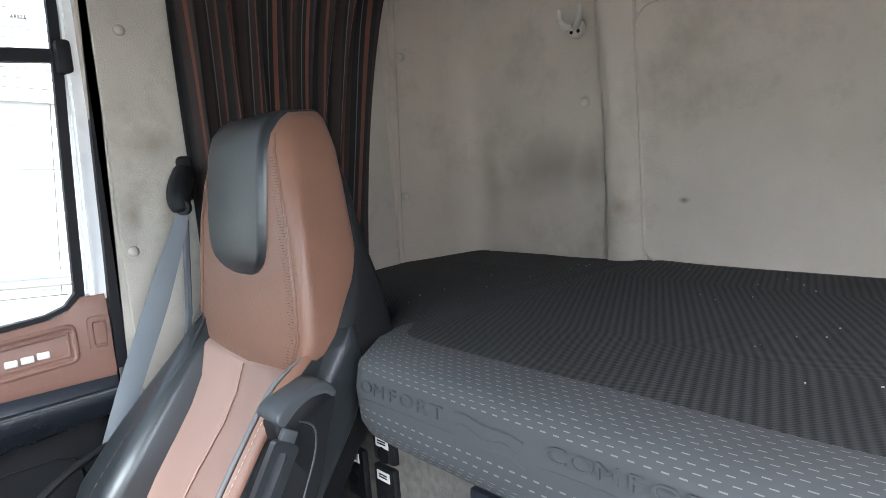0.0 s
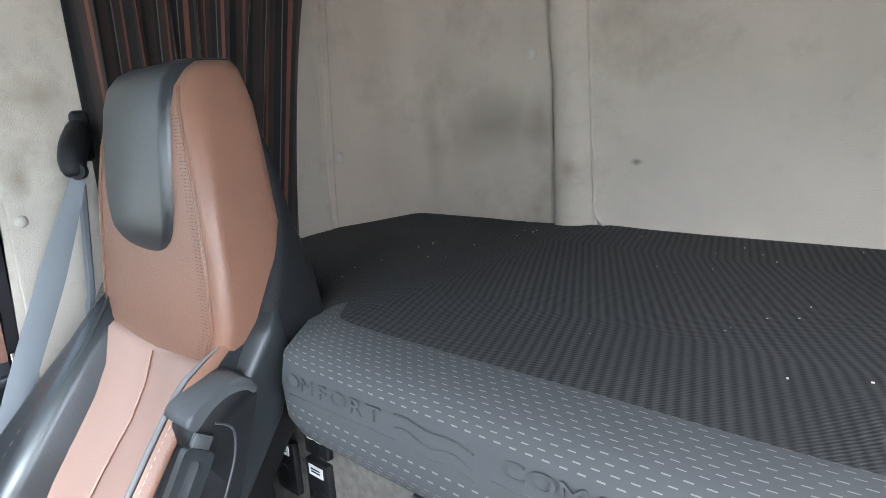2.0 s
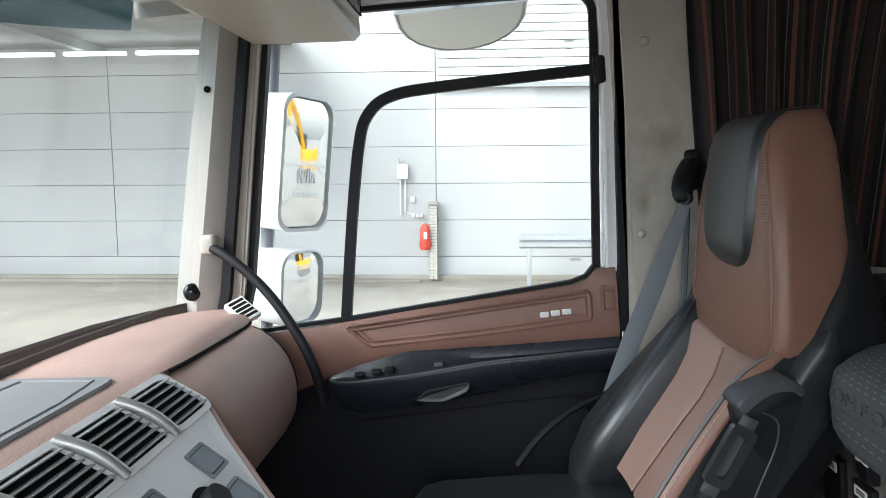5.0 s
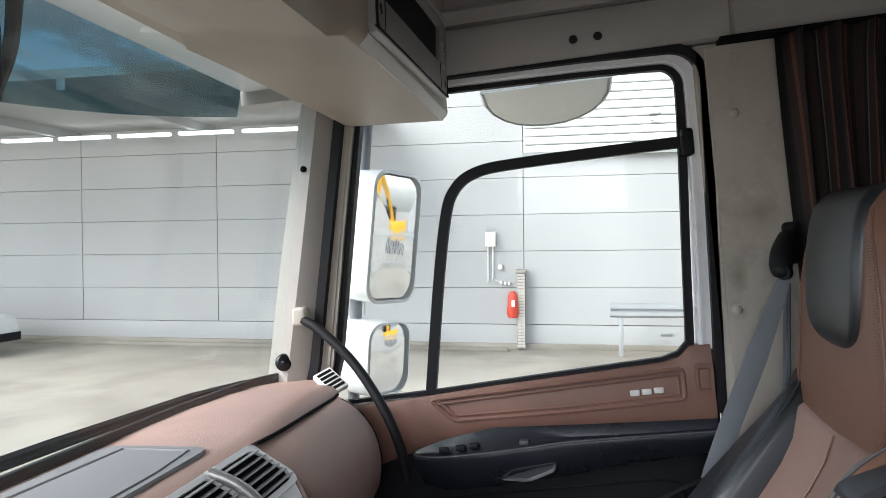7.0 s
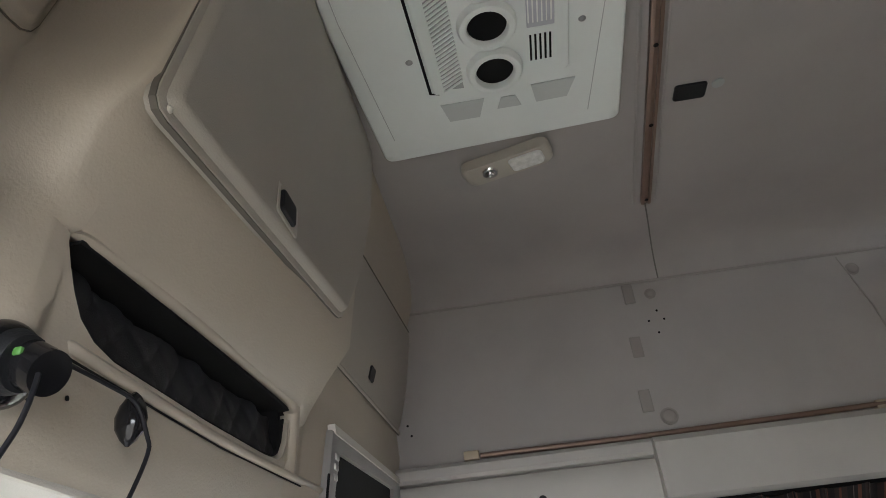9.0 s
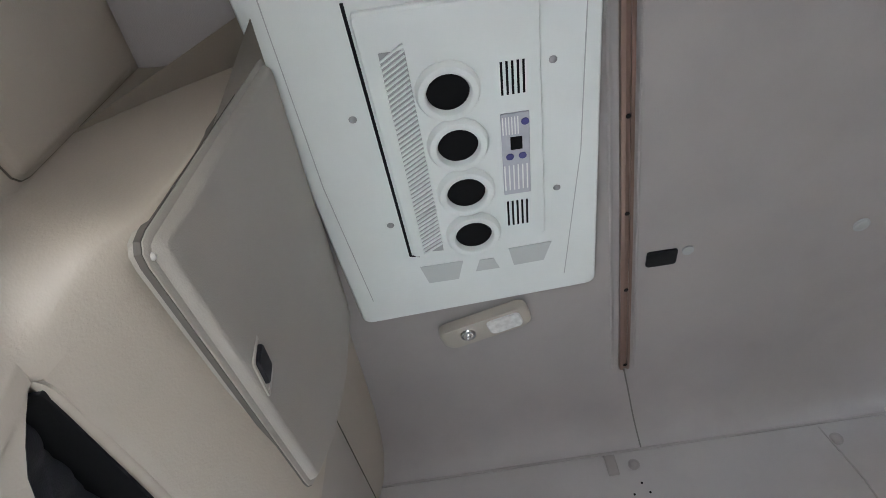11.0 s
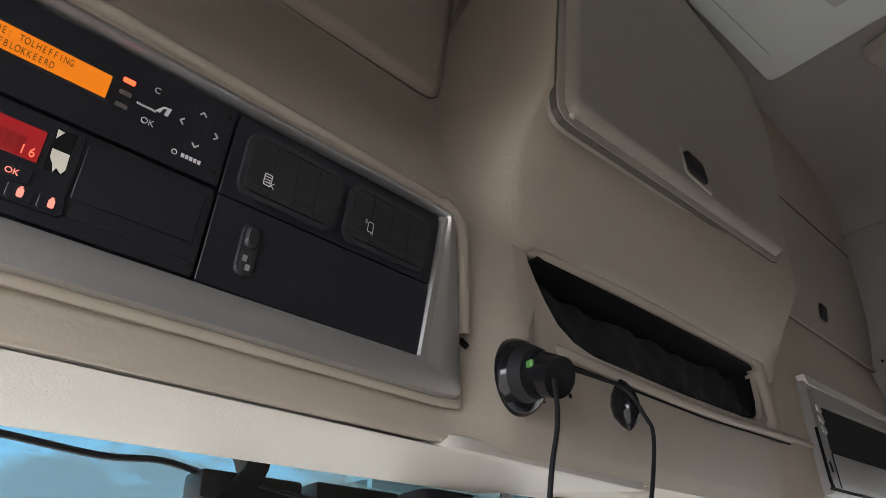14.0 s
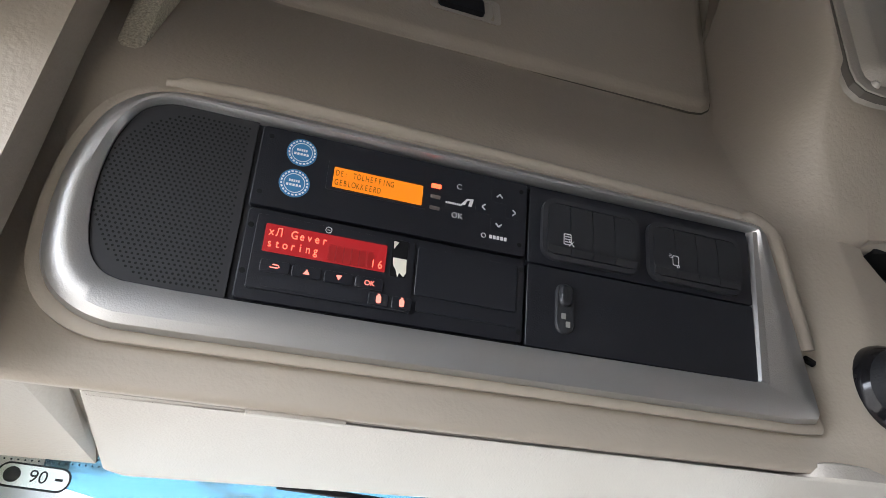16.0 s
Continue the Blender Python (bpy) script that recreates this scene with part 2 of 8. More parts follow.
def loft(bm, rings, closed=True, caps=True):
    rows = [[bm.verts.new(p) for p in r] for r in rings]
    n = len(rows[0])
    for a, b in zip(rows, rows[1:]):
        for i in range(n if closed else n - 1):
            j = (i + 1) % n
            bm.faces.new((a[i], a[j], b[j], b[i]))
    if caps and closed:
        bm.faces.new(rows[0][::-1])
        bm.faces.new(rows[-1])
    return bm


def tube(bm, pts, r, n=8):
    pts = [Vector(p) for p in pts]
    rings = []
    up = Vector((0.13, 0.21, 0.97))
    for i, p in enumerate(pts):
        d = (pts[min(i + 1, len(pts) - 1)] - pts[max(i - 1, 0)]).normalized()
        a = d.cross(up).normalized()
        b = d.cross(a).normalized()
        rr = r[i] if isinstance(r, (list, tuple)) else r
        rings.append([p + (a * math.cos(2 * math.pi * k / n) + b * math.sin(2 * math.pi * k / n)) * rr for k in range(n)])
    return loft(bm, rings)


def smooth_path(pts, steps=6):
    pts = [Vector(p) for p in pts]
    out = []
    for i in range(len(pts) - 1):
        p0, p1, p2, p3 = pts[max(i - 1, 0)], pts[i], pts[i + 1], pts[min(i + 2, len(pts) - 1)]
        for k in range(steps):
            t = k / steps
            out.append(0.5 * ((2 * p1) + (p2 - p0) * t + (2 * p0 - 5 * p1 + 4 * p2 - p3) * t * t + (3 * p1 - p0 - 3 * p2 + p3) * t ** 3))
    out.append(pts[-1])
    return out


def rrect(w, h, r, n=4):
    """A rounded rectangle round the origin, anticlockwise, as 2D points."""
    pts = []
    for cx, cy, a0 in ((w / 2 - r, h / 2 - r, 0), (-w / 2 + r, h / 2 - r, 90), (-w / 2 + r, -h / 2 + r, 180), (w / 2 - r, -h / 2 + r, 270)):
        for k in range(n + 1):
            a = radians(a0 + 90 * k / n)
            pts.append((cx + r * math.cos(a), cy + r * math.sin(a)))
    return pts


def slab(bm, outline, depth, m, bevel=0.0):
    """A plate with a 2D outline, pushed out by depth along its own z and placed by m."""
    inner = [(x * (1 - bevel / max(0.001, math.hypot(x, y))), y * (1 - bevel / max(0.001, math.hypot(x, y)))) for x, y in outline]
    rings = [[m @ Vector((x, y, 0)) for x, y in outline], [m @ Vector((x, y, depth - bevel)) for x, y in outline]]
    if bevel:
        rings.append([m @ Vector((x, y, depth)) for x, y in inner])
    return loft(bm, rings)


def frame_ring(bm, outer, inner, depth, m):
    """A flat ring between two outlines of equal count."""
    rings = [[m @ Vector((x, y, 0)) for x, y in outer], [m @ Vector((x, y, depth)) for x, y in outer],
             [m @ Vector((x, y, depth)) for x, y in inner], [m @ Vector((x, y, 0)) for x, y in inner]]
    rings.append(rings[0])
    return loft(bm, rings, caps=False)


def disc(bm, c, axis, r, h, n=20, r2=None):
    c, axis = Vector(c), Vector(axis).normalized()
    q = axis.to_track_quat("Z", "Y").to_matrix()
    r2 = r if r2 is None else r2
    rings = [[c + q @ Vector((rr * math.cos(2 * math.pi * k / n), rr * math.sin(2 * math.pi * k / n), zz)) for k in range(n)] for rr, zz in ((r, 0), (r2, h))]
    return loft(bm, rings)


# ---- large structure ----
FLOOR, CEIL = 0.15, 2.45
bm = bmesh.new()
box(bm, -0.62, 1.66, -1.72, 0.80, FLOOR - 0.05, FLOOR)
tagged(part("floor", bm, FLOORMAT), "black rubber floor of the truck cab", "floor", kind="structure")

# rear wall with its corner, column and raised bunk panel
bm = bmesh.new()
prof = [(1.66, -1.535), (1.587, -1.54), (1.585, -1.585), (1.581, -1.610), (1.573, -1.632), (1.558, -1.649), (1.535, -1.658), (1.50, -1.6615), (1.30, -1.662), (1.095, -1.662), (1.078, -1.659), (1.072, -1.650), (1.067, -1.636), (1.058, -1.630), (1.035, -1.627), (1.01, -1.629), (0.99, -1.636), (0.978, -1.648), (0.96, -1.656), (0.0, -1.658), (-0.62, -1.655), (-0.62, -1.72), (1.66, -1.72)]
loft(bm, [[(x + (0.005 * math.sin(z * 9) if 0.95 < x < 1.2 else 0), y, z) for x, y in prof] for z in (FLOOR, 0.9, 1.0, 1.1, 1.2, 1.3, 1.4, 1.5, 1.7, 2.0, 2.40)])
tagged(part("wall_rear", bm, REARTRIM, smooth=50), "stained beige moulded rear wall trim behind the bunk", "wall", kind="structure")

bm = bmesh.new()
loft(bm, [[(0.225 + px * s, y, 1.206 + pz * s2) for px, pz in rrect(1.486, 0.622, 0.055, 6)] for y, s, s2 in ((-1.660, 1.004, 1.009), (-1.655, 1.004, 1.009), (-1.649, 1.003, 1.007), (-1.6455, 1.0, 1.0), (-1.6455, 0.998, 0.995), (-1.650, 0.9945, 0.987), (-1.6515, 0.99, 0.977), (-1.6508, 0.9, 0.9))])
tube(bm, smooth_path([(0.968, -1.651, 1.60)] + [(0.225 + px, -1.6505, 1.206 + pz) for px, pz in rrect(1.486, 0.622, 0.055, 6)[-1:-8:-1]] + [(-0.5, -1.6505, 0.895)], 4), 0.0042, 8)
tagged(part("panel_rear", bm, REARTRIM, smooth=50), "beige inset panel with a rounded corner in the rear wall", "wall panel", kind="structure")

# passenger side: trim behind the door, wall above it
bm = bmesh.new()
box(bm, 1.585, 1.66, -1.33, -0.575, FLOOR, 1.70, 0.006)
box(bm, 1.572, 1.586, -1.335, -0.598, 0.5, 1.69, 0.005)
tagged(part("wall_passenger", bm, GREYTRIM), "dirty grey side wall trim behind the door", "wall", kind="structure")
bm = bmesh.new()
loft(bm, [[(1.66, -1.715, z), (1.586, -1.715, z), (1.586, ye - 0.012, z), (1.581, ye - 0.008, z), (1.5785, ye, z), (1.581, ye + 0.008, z), (1.588, ye + 0.012, z), (1.588, -1.332, z), (1.66, -1.332, z)] for z, ye in ((FLOOR, -1.345), (0.97, -1.352), (1.49, -1.384), (1.70, -1.396))])
tagged(part("wall_bunk_end", bm, REARTRIM), "stained beige wall trim at the end of the bunk", "wall", kind="structure")
bm = bmesh.new()
box(bm, 1.59, 1.66, -1.715, 0.62, 1.705, 2.37)
box(bm, 1.60, 1.66, 0.46, 0.80, FLOOR, 0.93)
tagged(part("wall_upper_passenger", bm, HEADLINER), "grey cloth-covered upper side wall", "wall", kind="structure")
# driver side, with the open doorway
bm = bmesh.new()
box(bm, -0.66, -0.56, -1.715, -0.60, FLOOR, 2.37, 0.005)
box(bm, -0.66, -0.56, -0.60, 0.80, 1.72, 2.37, 0.005)
box(bm, -0.66, -0.56, 0.42, 0.80, FLOOR, 1.72, 0.005)
box(bm, -0.66, -0.60, -0.60, 0.42, FLOOR, 0.30, 0.005)
tagged(part("wall_driver", bm, BEIGE), "beige driver side wall round the open doorway", "wall", kind="structure")

# roof lining, coved to the side walls
bm = bmesh.new()
arc = [(1.592, 2.352), (1.588, 2.366), (1.578, 2.383), (1.551, 2.405), (1.508, 2.4236), (1.45, 2.438), (1.382, 2.447), (1.31, 2.451), (1.13, 2.453), (0.5, 2.455), (-0.3, 2.449), (-0.42, 2.43), (-0.50, 2.40), (-0.57, 2.352)]
ring = arc + [(-0.62, 2.352), (-0.62, 2.52), (1.64, 2.52), (1.64, 2.352)]
loft(bm, [[(x, y, z) for x, z in ring] for y in (-1.715, -0.8, 0.36)])
tagged(part("ceiling", bm, HEADLINER, smooth=50), "grey cloth roof lining coved into the walls", "ceiling", kind="structure")

# front bulkhead under the screen
bm = bmesh.new()
box(bm, -0.62, 1.62, 0.74, 0.80, FLOOR, 0.90)
tagged(part("wall_front", bm, BLACKPLASTIC), "dark lower front wall of the cab", "wall", kind="structure")

# front overhead header, one continuous moulding
def header_profile(kind, cav=0.0, lip=1.678, top=1.775, dz=0.0):
    if kind == "driver":
        return [(0.45, 1.69), (0.34, 1.67), (0.322, 1.616), (0.106, 1.591), (0.102, 1.575), (0.098, 1.5698), (0.0925, 1.5692), (0.0885, 1.5732), (0.0885, 1.585), (0.0905, 1.603), (0.085, 1.63), (0.075, 1.67), (0.066, 1.70), (0.053, 1.745), (0.046, 1.775), (0.06, 1.83), (0.11, 1.96), (0.125, 2.0), (0.14, 2.47)]
    if kind == "mid":
        low = [(0.320, 1.606), (0.25, 1.594), (0.18, 1.582), (0.12, 1.5725), (0.090, 1.5670), (0.0845, 1.5658), (0.0745, 1.5785), (0.0710, 1.585)]
        return [(0.45, 1.69), (0.34, 1.67)] + [(y, z + dz) for y, z in low] + [(0.058, 1.65), (0.052, lip), (0.052 + cav, lip + 0.004), (0.05 + cav, top - 0.004), (0.04, top), (0.028, 1.80), (0.0, 1.845), (-0.042, 1.905), (-0.075, 2.47)]
    low = [(0.318, 1.608), (0.25, 1.604), (0.18, 1.600), (0.12, 1.596), (0.068, 1.5930), (0.0605, 1.5925), (0.0475, 1.6045), (0.044, 1.612)]
    return [(0.45, 1.69), (0.34, 1.67)] + [(y, z + dz) for y, z in low] + [(0.044, 1.65), (0.044, 1.72), (0.043, 1.80), (0.036, 1.865), (0.028, 1.91), (0.034, 1.975), (0.002, 2.13), (-0.017, 2.31), (-0.062, 2.47)]


bm = bmesh.new()
closed = header_profile("driver")
closed[2:5] = [(0.322, 1.600), (0.112, 1.576), (0.103, 1.572)]
rings = [[(x + 0.10 * max(0.0, min(0.2, y - 0.10)) * (x > -0.5), y, z) for y, z in closed] for x in (-0.56, -0.478)]
rings += [[(x, y, z) for y, z in header_profile("driver")] for x in (-0.462, -0.2, 0.04)]
d0, m0 = header_profile("driver"), header_profile("mid", 0.0)
def along(z, table):
    for (za, a), (zb, b) in zip(table, table[1:]):
        if z <= zb:
            return a + (b - a) * max(0.0, (z - za) / (zb - za))
    return table[-1][1]


for i in range(11):
    f = i / 10
    k = f * f * (3 - 2 * f)
    pts = [(a[0] * (1 - k) + b[0] * k, a[1] * (1 - k) + b[1] * k) for a, b in zip(d0, m0)]
    ring = []
    for y, z in pts:
        xl = along(z, ((1.74, 0.045), (1.80, 0.046), (1.86, 0.052), (1.95, 0.085), (2.0, 0.115), (2.47, 0.226)))
        xr = along(z, ((1.76, 0.135), (1.80, 0.122), (1.86, 0.090), (1.93, 0.103), (2.0, 0.124), (2.47, 0.240)))
        ring.append((xl + (xr - xl) * f, y, z))
    rings.append(ring)
POCKET = ((0.152, 1.764, 1.770), (0.162, 1.742, 1.773), (0.174, 1.721, 1.775), (0.190, 1.701, 1.776), (0.215, 1.688, 1.777), (0.25, 1.682, 1.779), (0.45, 1.684, 1.786), (0.64, 1.691, 1.791), (0.70, 1.697, 1.793), (0.718, 1.706, 1.793), (0.732, 1.728, 1.792), (0.741, 1.768, 1.788))
rings.append([(0.1505 + max(0.0, 0.19 * (z - 1.95)), y, z) for y, z in header_profile("mid", 0.0, 1.70, 1.772)])
for x, lip, top in POCKET:
    rings.append([(x, y, z) for y, z in header_profile("mid", 0.20, lip, top, 0.024 * (x - 0.15))])
rings.append([(0.7435, y, z) for y, z in header_profile("mid", 0.0, 1.70, 1.790, 0.0142)])
rings.append([(0.785 + 0.16 * max(0.0, z - 1.9), y, z) for y, z in header_profile("mid", 0.0, dz=0.0152)])
for x, dz in ((0.805, -0.008), (1.0, -0.002), (1.588, 0.003)):
    rings.append([(x + (0.16 * max(0.0, z - 1.9) if x < 0.9 else 0), y, z) for y, z in header_profile("right", dz=dz)])
loft(bm, rings)
header = thing("overhead_console", (0.5, 0.1, 1.6), "beige moulded overhead storage console above the windscreen", "console")
part("console_body", bm, BEIGE, header, smooth=60)

# ---- passenger door and windows ----
door = thing("passenger_door", (1.6, -0.05, 0.3), "closed passenger door with brown trim and black lower panel", "door", kind="structure")
bm = bmesh.new()
box(bm, 1.61, 1.66, -0.565, 0.46, 0.25, 0.86)
part("door_panel", bm, BLACKPLASTIC, door)
belt = [(0.46, 0.855), (0.32, 0.862), (0.22, 0.869), (0.13, 0.878), (-0.02, 0.893), (-0.20, 0.908), (-0.36, 0.921), (-0.45, 0.930), (-0.478, 0.939), (-0.496, 0.955), (-0.507, 0.966), (-0.555, 0.966)]
base = [(0.46, 0.66), (0.32, 0.695), (0.22, 0.728), (0.13, 0.757), (-0.02, 0.784), (-0.20, 0.782), (-0.36, 0.782), (-0.45, 0.783), (-0.478, 0.783), (-0.496, 0.783), (-0.507, 0.783), (-0.555, 0.783)]
bm = bmesh.new()
loft(bm, [[(1.64, y, zt), (1.60, y, zt), (1.594, y, zt - 0.01), (1.588, y, zt - 0.05), (1.582, yb, zb + 0.02), (1.59, yb, zb), (1.64, yb, zb)] for (y, zt), (yb, zb) in zip(belt, base)])
part("trim_panel", bm, DOORBROWN, door, "brown textured door trim panel")
ARM = [(0.212, 0.730, 0.731, 0.690, 0.030), (0.19, 0.738, 0.7295, 0.655, 0.012), (0.13, 0.757, 0.729, 0.636, 0.0), (0.0, 0.784, 0.737, 0.645, 0.0), (-0.10, 0.783, 0.747, 0.655, 0.0), (-0.20, 0.782, 0.757, 0.670, 0.0), (-0.35, 0.782, 0.763, 0.692, 0.0), (-0.555, 0.783, 0.769, 0.717, 0.0)]
bm = bmesh.new()
loft(bm, [[(1.62, y, zb + 0.004), (1.588, y, zb + 0.003), (1.583, y, zb - 0.006), (1.577 , y, max(zb - 0.024, zr - 0.004)), (1.549 + d, y, zr - 0.004), (1.541 + d, y, zr), (1.535 + d, y, zr - 0.003), (1.533 + d, y, zr - 0.012), (1.545 + d * 0.7, y, (zr + zl) / 2), (1.556 + d * 0.5, y, zl + 0.004), (1.563, y, zl - 0.002), (1.578, y, zl - 0.006), (1.62, y, zl - 0.006)] for y, zb, zr, zl, d in ARM])
part("armrest", bm, mat("blue_black_armrest", (0.014, 0.0165, 0.022), 0.28, var=0.1, bump=0.08, bscale=500), door, "glossy blue-black door armrest", smooth=50)


def ribbon(bm, pts, w, d, x):
    """A bar of width w along a line in the y-z plane at x, d deep."""
    rings = []
    pts = [Vector((p[0], p[1], 0)) for p in pts]
    for i, p in enumerate(pts):
        t = (pts[min(i + 1, len(pts) - 1)] - pts[max(i - 1, 0)]).normalized()
        nrm = Vector((-t.y, t.x, 0)) * (w / 2)
        a, b = p + nrm, p - nrm
        rings.append([(x, a.x, a.y), (x, b.x, b.y), (x + d, b.x, b.y), (x + d, a.x, a.y)])
    return loft(bm, rings)


def corner(y, z, r, n=8):
    return [(y - r * math.cos(radians(90 * k / n)), z + r * math.sin(radians(90 * k / n))) for k in range(n + 1)]


bm = bmesh.new()
ribbon(bm, [(-0.568, 0.80), (-0.585, 1.3), (-0.595, 1.56)] + corner(-0.513, 1.620, 0.084) + [(-0.3, 1.711), (0.30, 1.718)], 0.023, 0.05, 1.585)
ribbon(bm, [(-0.600, 1.45), (-0.610, 1.56)] + corner(-0.508, 1.618, 0.104) + [(-0.2, 1.730), (0.30, 1.736)], 0.040, 0.02, 1.620)
part("door_seal", bm, RUBBER, door)
bm = bmesh.new()
ribbon(bm, [(-0.545, 0.955), (-0.560, 1.3), (-0.567, 1.56)] + corner(-0.495, 1.618, 0.072) + [(-0.3, 1.697), (0.30, 1.706)], 0.032, 0.045, 1.606)
ribbon(bm, [(-0.538, 0.957), (-0.552, 1.3), (-0.560, 1.56)] + corner(-0.495, 1.618, 0.065) + [(-0.3, 1.690), (0.30, 1.699)], 0.006, 0.008, 1.6015)
part("window_frame", bm, WHITEPAINT, door, "white painted metal window frame")
bm = bmesh.new()
ribbon(bm, smooth_path([(0.165, 0.87, 0), (0.12, 1.15, 0), (0.085, 1.33, 0), (0.055, 1.41, 0), (-0.01, 1.455, 0), (-0.15, 1.468, 0), (-0.545, 1.475, 0)], 6), 0.028, 0.02, 1.622)
ribbon(bm, [(-0.511, 0.955), (-0.523, 1.2), (-0.535, 1.42), (-0.541, 1.56)] + corner(-0.490, 1.619, 0.052) + [(-0.3, 1.678), (0.30, 1.688)], 0.020, 0.02, 1.619)
part("window_channel", bm, RUBBER, door)
bm = bmesh.new()
box(bm, 1.596, 1.64, -0.562, -0.532, 1.435, 1.505, 0.008, 2)
part("window_latch", bm, RUBBER, door)
pane = bmesh.new()
box(pane, 1.633, 1.637, -0.53, 0.42, 0.86, 1.70)
ob = part("window_pane", pane, GLASS, door)
ob.visible_shadow = False

for y, z in ((-0.480, 1.552), (-0.459, 0.990)):
    bm = bmesh.new()
    for k in range(5):
        box(bm, 1.6318, 1.6326, y - 0.014 + 0.0058 * k, y - 0.010 + 0.0058 * k, z - 0.004, z + 0.004)
    box(bm, 1.6318, 1.6326, y + 0.002, y + 0.013, z - 0.015, z - 0.0135)
    box(bm, 1.6318, 1.6326, y - 0.010, y + 0.009, z - 0.0205, z - 0.019)
    part("glass_mark", bm, mat("etched_grey", (0.45, 0.45, 0.44), 0.7, var=0.0) if "etched_grey" not in bpy.data.materials else bpy.data.materials["etched_grey"], ob, "etched grey maker's mark as plain bars")

# A pillar
bm = bmesh.new()
loft(bm, [[(1.60, y1, z), (1.575, y1 + 0.02, z), (1.555, (y0 + y1) / 2, z), (1.575, y0, z), (1.64, y0 + 0.01, z), (1.66, y1, z)] for z, y0, y1 in ((0.86, 0.62, 0.50), (0.95, 0.605, 0.475), (1.3, 0.53, 0.40), (1.66, 0.445, 0.335), (1.74, 0.42, 0.32))])
tagged(part("pillar_trim", bm, mat("grey_pillar_trim", (0.33, 0.31, 0.285), 0.6, var=0.05, bump=0.3, bscale=400)), "beige windscreen pillar trim beside the door", "pillar", kind="structure")
bm = bmesh.new()
ribbon(bm, [(0.505, 0.86), (0.468, 0.98), (0.397, 1.345), (0.327, 1.70)], 0.024, 0.05, 1.576)
part("pillar_seal", bm, RUBBER, door)
bm = bmesh.new()
ribbon(bm, [(0.472, 0.88), (0.440, 0.98), (0.374, 1.345), (0.308, 1.70)], 0.034, 0.05, 1.601)
ribbon(bm, [(0.466, 0.88), (0.434, 0.98), (0.368, 1.345), (0.302, 1.70)], 0.006, 0.008, 1.597)
part("front_window_frame", bm, CREAM, door)
bm = bmesh.new()
ribbon(bm, [(0.448, 0.88), (0.415, 0.98), (0.349, 1.345), (0.284, 1.70)], 0.017, 0.03, 1.615)
part("front_window_seal", bm, RUBBER, door)

# windscreen
bm = bmesh.new()
loft(bm, [[(x, 0.66 - 0.10 * abs((x - 0.5) / 1.1) ** 3, 0.90), (x, 0.45 - 0.04 * abs((x - 0.5) / 1.1) ** 3, 1.74), (x, 0.455 - 0.04 * abs((x - 0.5) / 1.1) ** 3, 1.74), (x, 0.665 - 0.10 * abs((x - 0.5) / 1.1) ** 3, 0.90)] for x in [-0.56 + 2.16 * i / 16 for i in range(17)]])
ob = tagged(part("windscreen", bm, GLASS), "clear curved windscreen glass", "windscreen", kind="structure")
ob.visible_shadow = False

# ---- outside ----
def outside(ob):
    ob.matrix_world = OUT @ ob.matrix_world
    return ob


bm = bmesh.new()
box(bm, -400, 400, -400, 400, -1.75, -1.35)
outside(tagged(part("ground", bm, CONCRETE), "wet pale concrete yard with stains", "ground", kind="structure"))
hall = thing("warehouse", (16.5, 2, -1.3), "grey panel-clad warehouse across the yard", "building")
bm = bmesh.new()
box(bm, 16.6, 40, -22, 46, -1.33, 6.2)
part("core_wall", bm, CLADDING, hall)
piece = bmesh.new()
box(piece, 16.5, 16.598, 0, 4.054, 0, 0.890, 0.006, 1)
first = part("panel", piece, CLADDING, hall, smooth=0)
first.location = (0, -19.42, -0.75)
for j in range(16):
    for i in range(7):
        if i == j == 0:
            continue
        ob = new("panel", first.data)
        ob.parent = hall
        ob.matrix_parent_inverse = hall.matrix_world.inverted()
        ob.location = (0, -19.42 + 4.07 * j, -0.75 + 0.9 * i)
bm = bmesh.new()
box(bm, 16.52, 16.6, -22, 46, -1.34, -0.765, 0.006)
part("lower_panel", bm, CLADDING, hall)
bm = bmesh.new()
box(bm, 16.40, 16.6, -22, 46, -1.36, -1.22, 0.01)
part("plinth", bm, CONCRETE, hall)
outside(hall)

# ---- writing ----
def text(name, words, size, m, material, parent, depth=0.0008, label=""):
    cu = bpy.data.curves.new("words", "FONT")
    cu.body, cu.size, cu.extrude, cu.align_x, cu.align_y = words, size, depth, "CENTER", "CENTER"
    tmp = bpy.data.objects.new("words", cu)
    me = bpy.data.meshes.new_from_object(tmp)
    bpy.data.objects.remove(tmp)
    b = bmesh.new()
    b.from_mesh(me)
    bpy.data.meshes.remove(me)
    b.transform(m)
    return part(name, b, material, parent, label, smooth=0)


def dome(bm, c, axis, r, h, n=16, rows=5):
    c, axis = Vector(c), Vector(axis).normalized()
    q = axis.to_track_quat("Z", "Y").to_matrix()
    rings = []
    for k in range(rows):
        a = radians(90 * k / (rows - 0.6))
        rings.append([c + q @ Vector((r * math.cos(a) * math.cos(2 * math.pi * i / n), r * math.cos(a) * math.sin(2 * math.pi * i / n), h * math.sin(a))) for i in range(n)])
    return loft(bm, rings)


def stud(name, c, axis, r, h, material, label, group=""):
    b = bmesh.new()
    disc(b, Vector(c) - Vector(axis).normalized() * 0.002, axis, r * 1.25, 0.003, 16, r * 1.2)
    dome(b, c, axis, r, h)
    return tagged(part(name, b, material, smooth=60), label, "fastener", group)


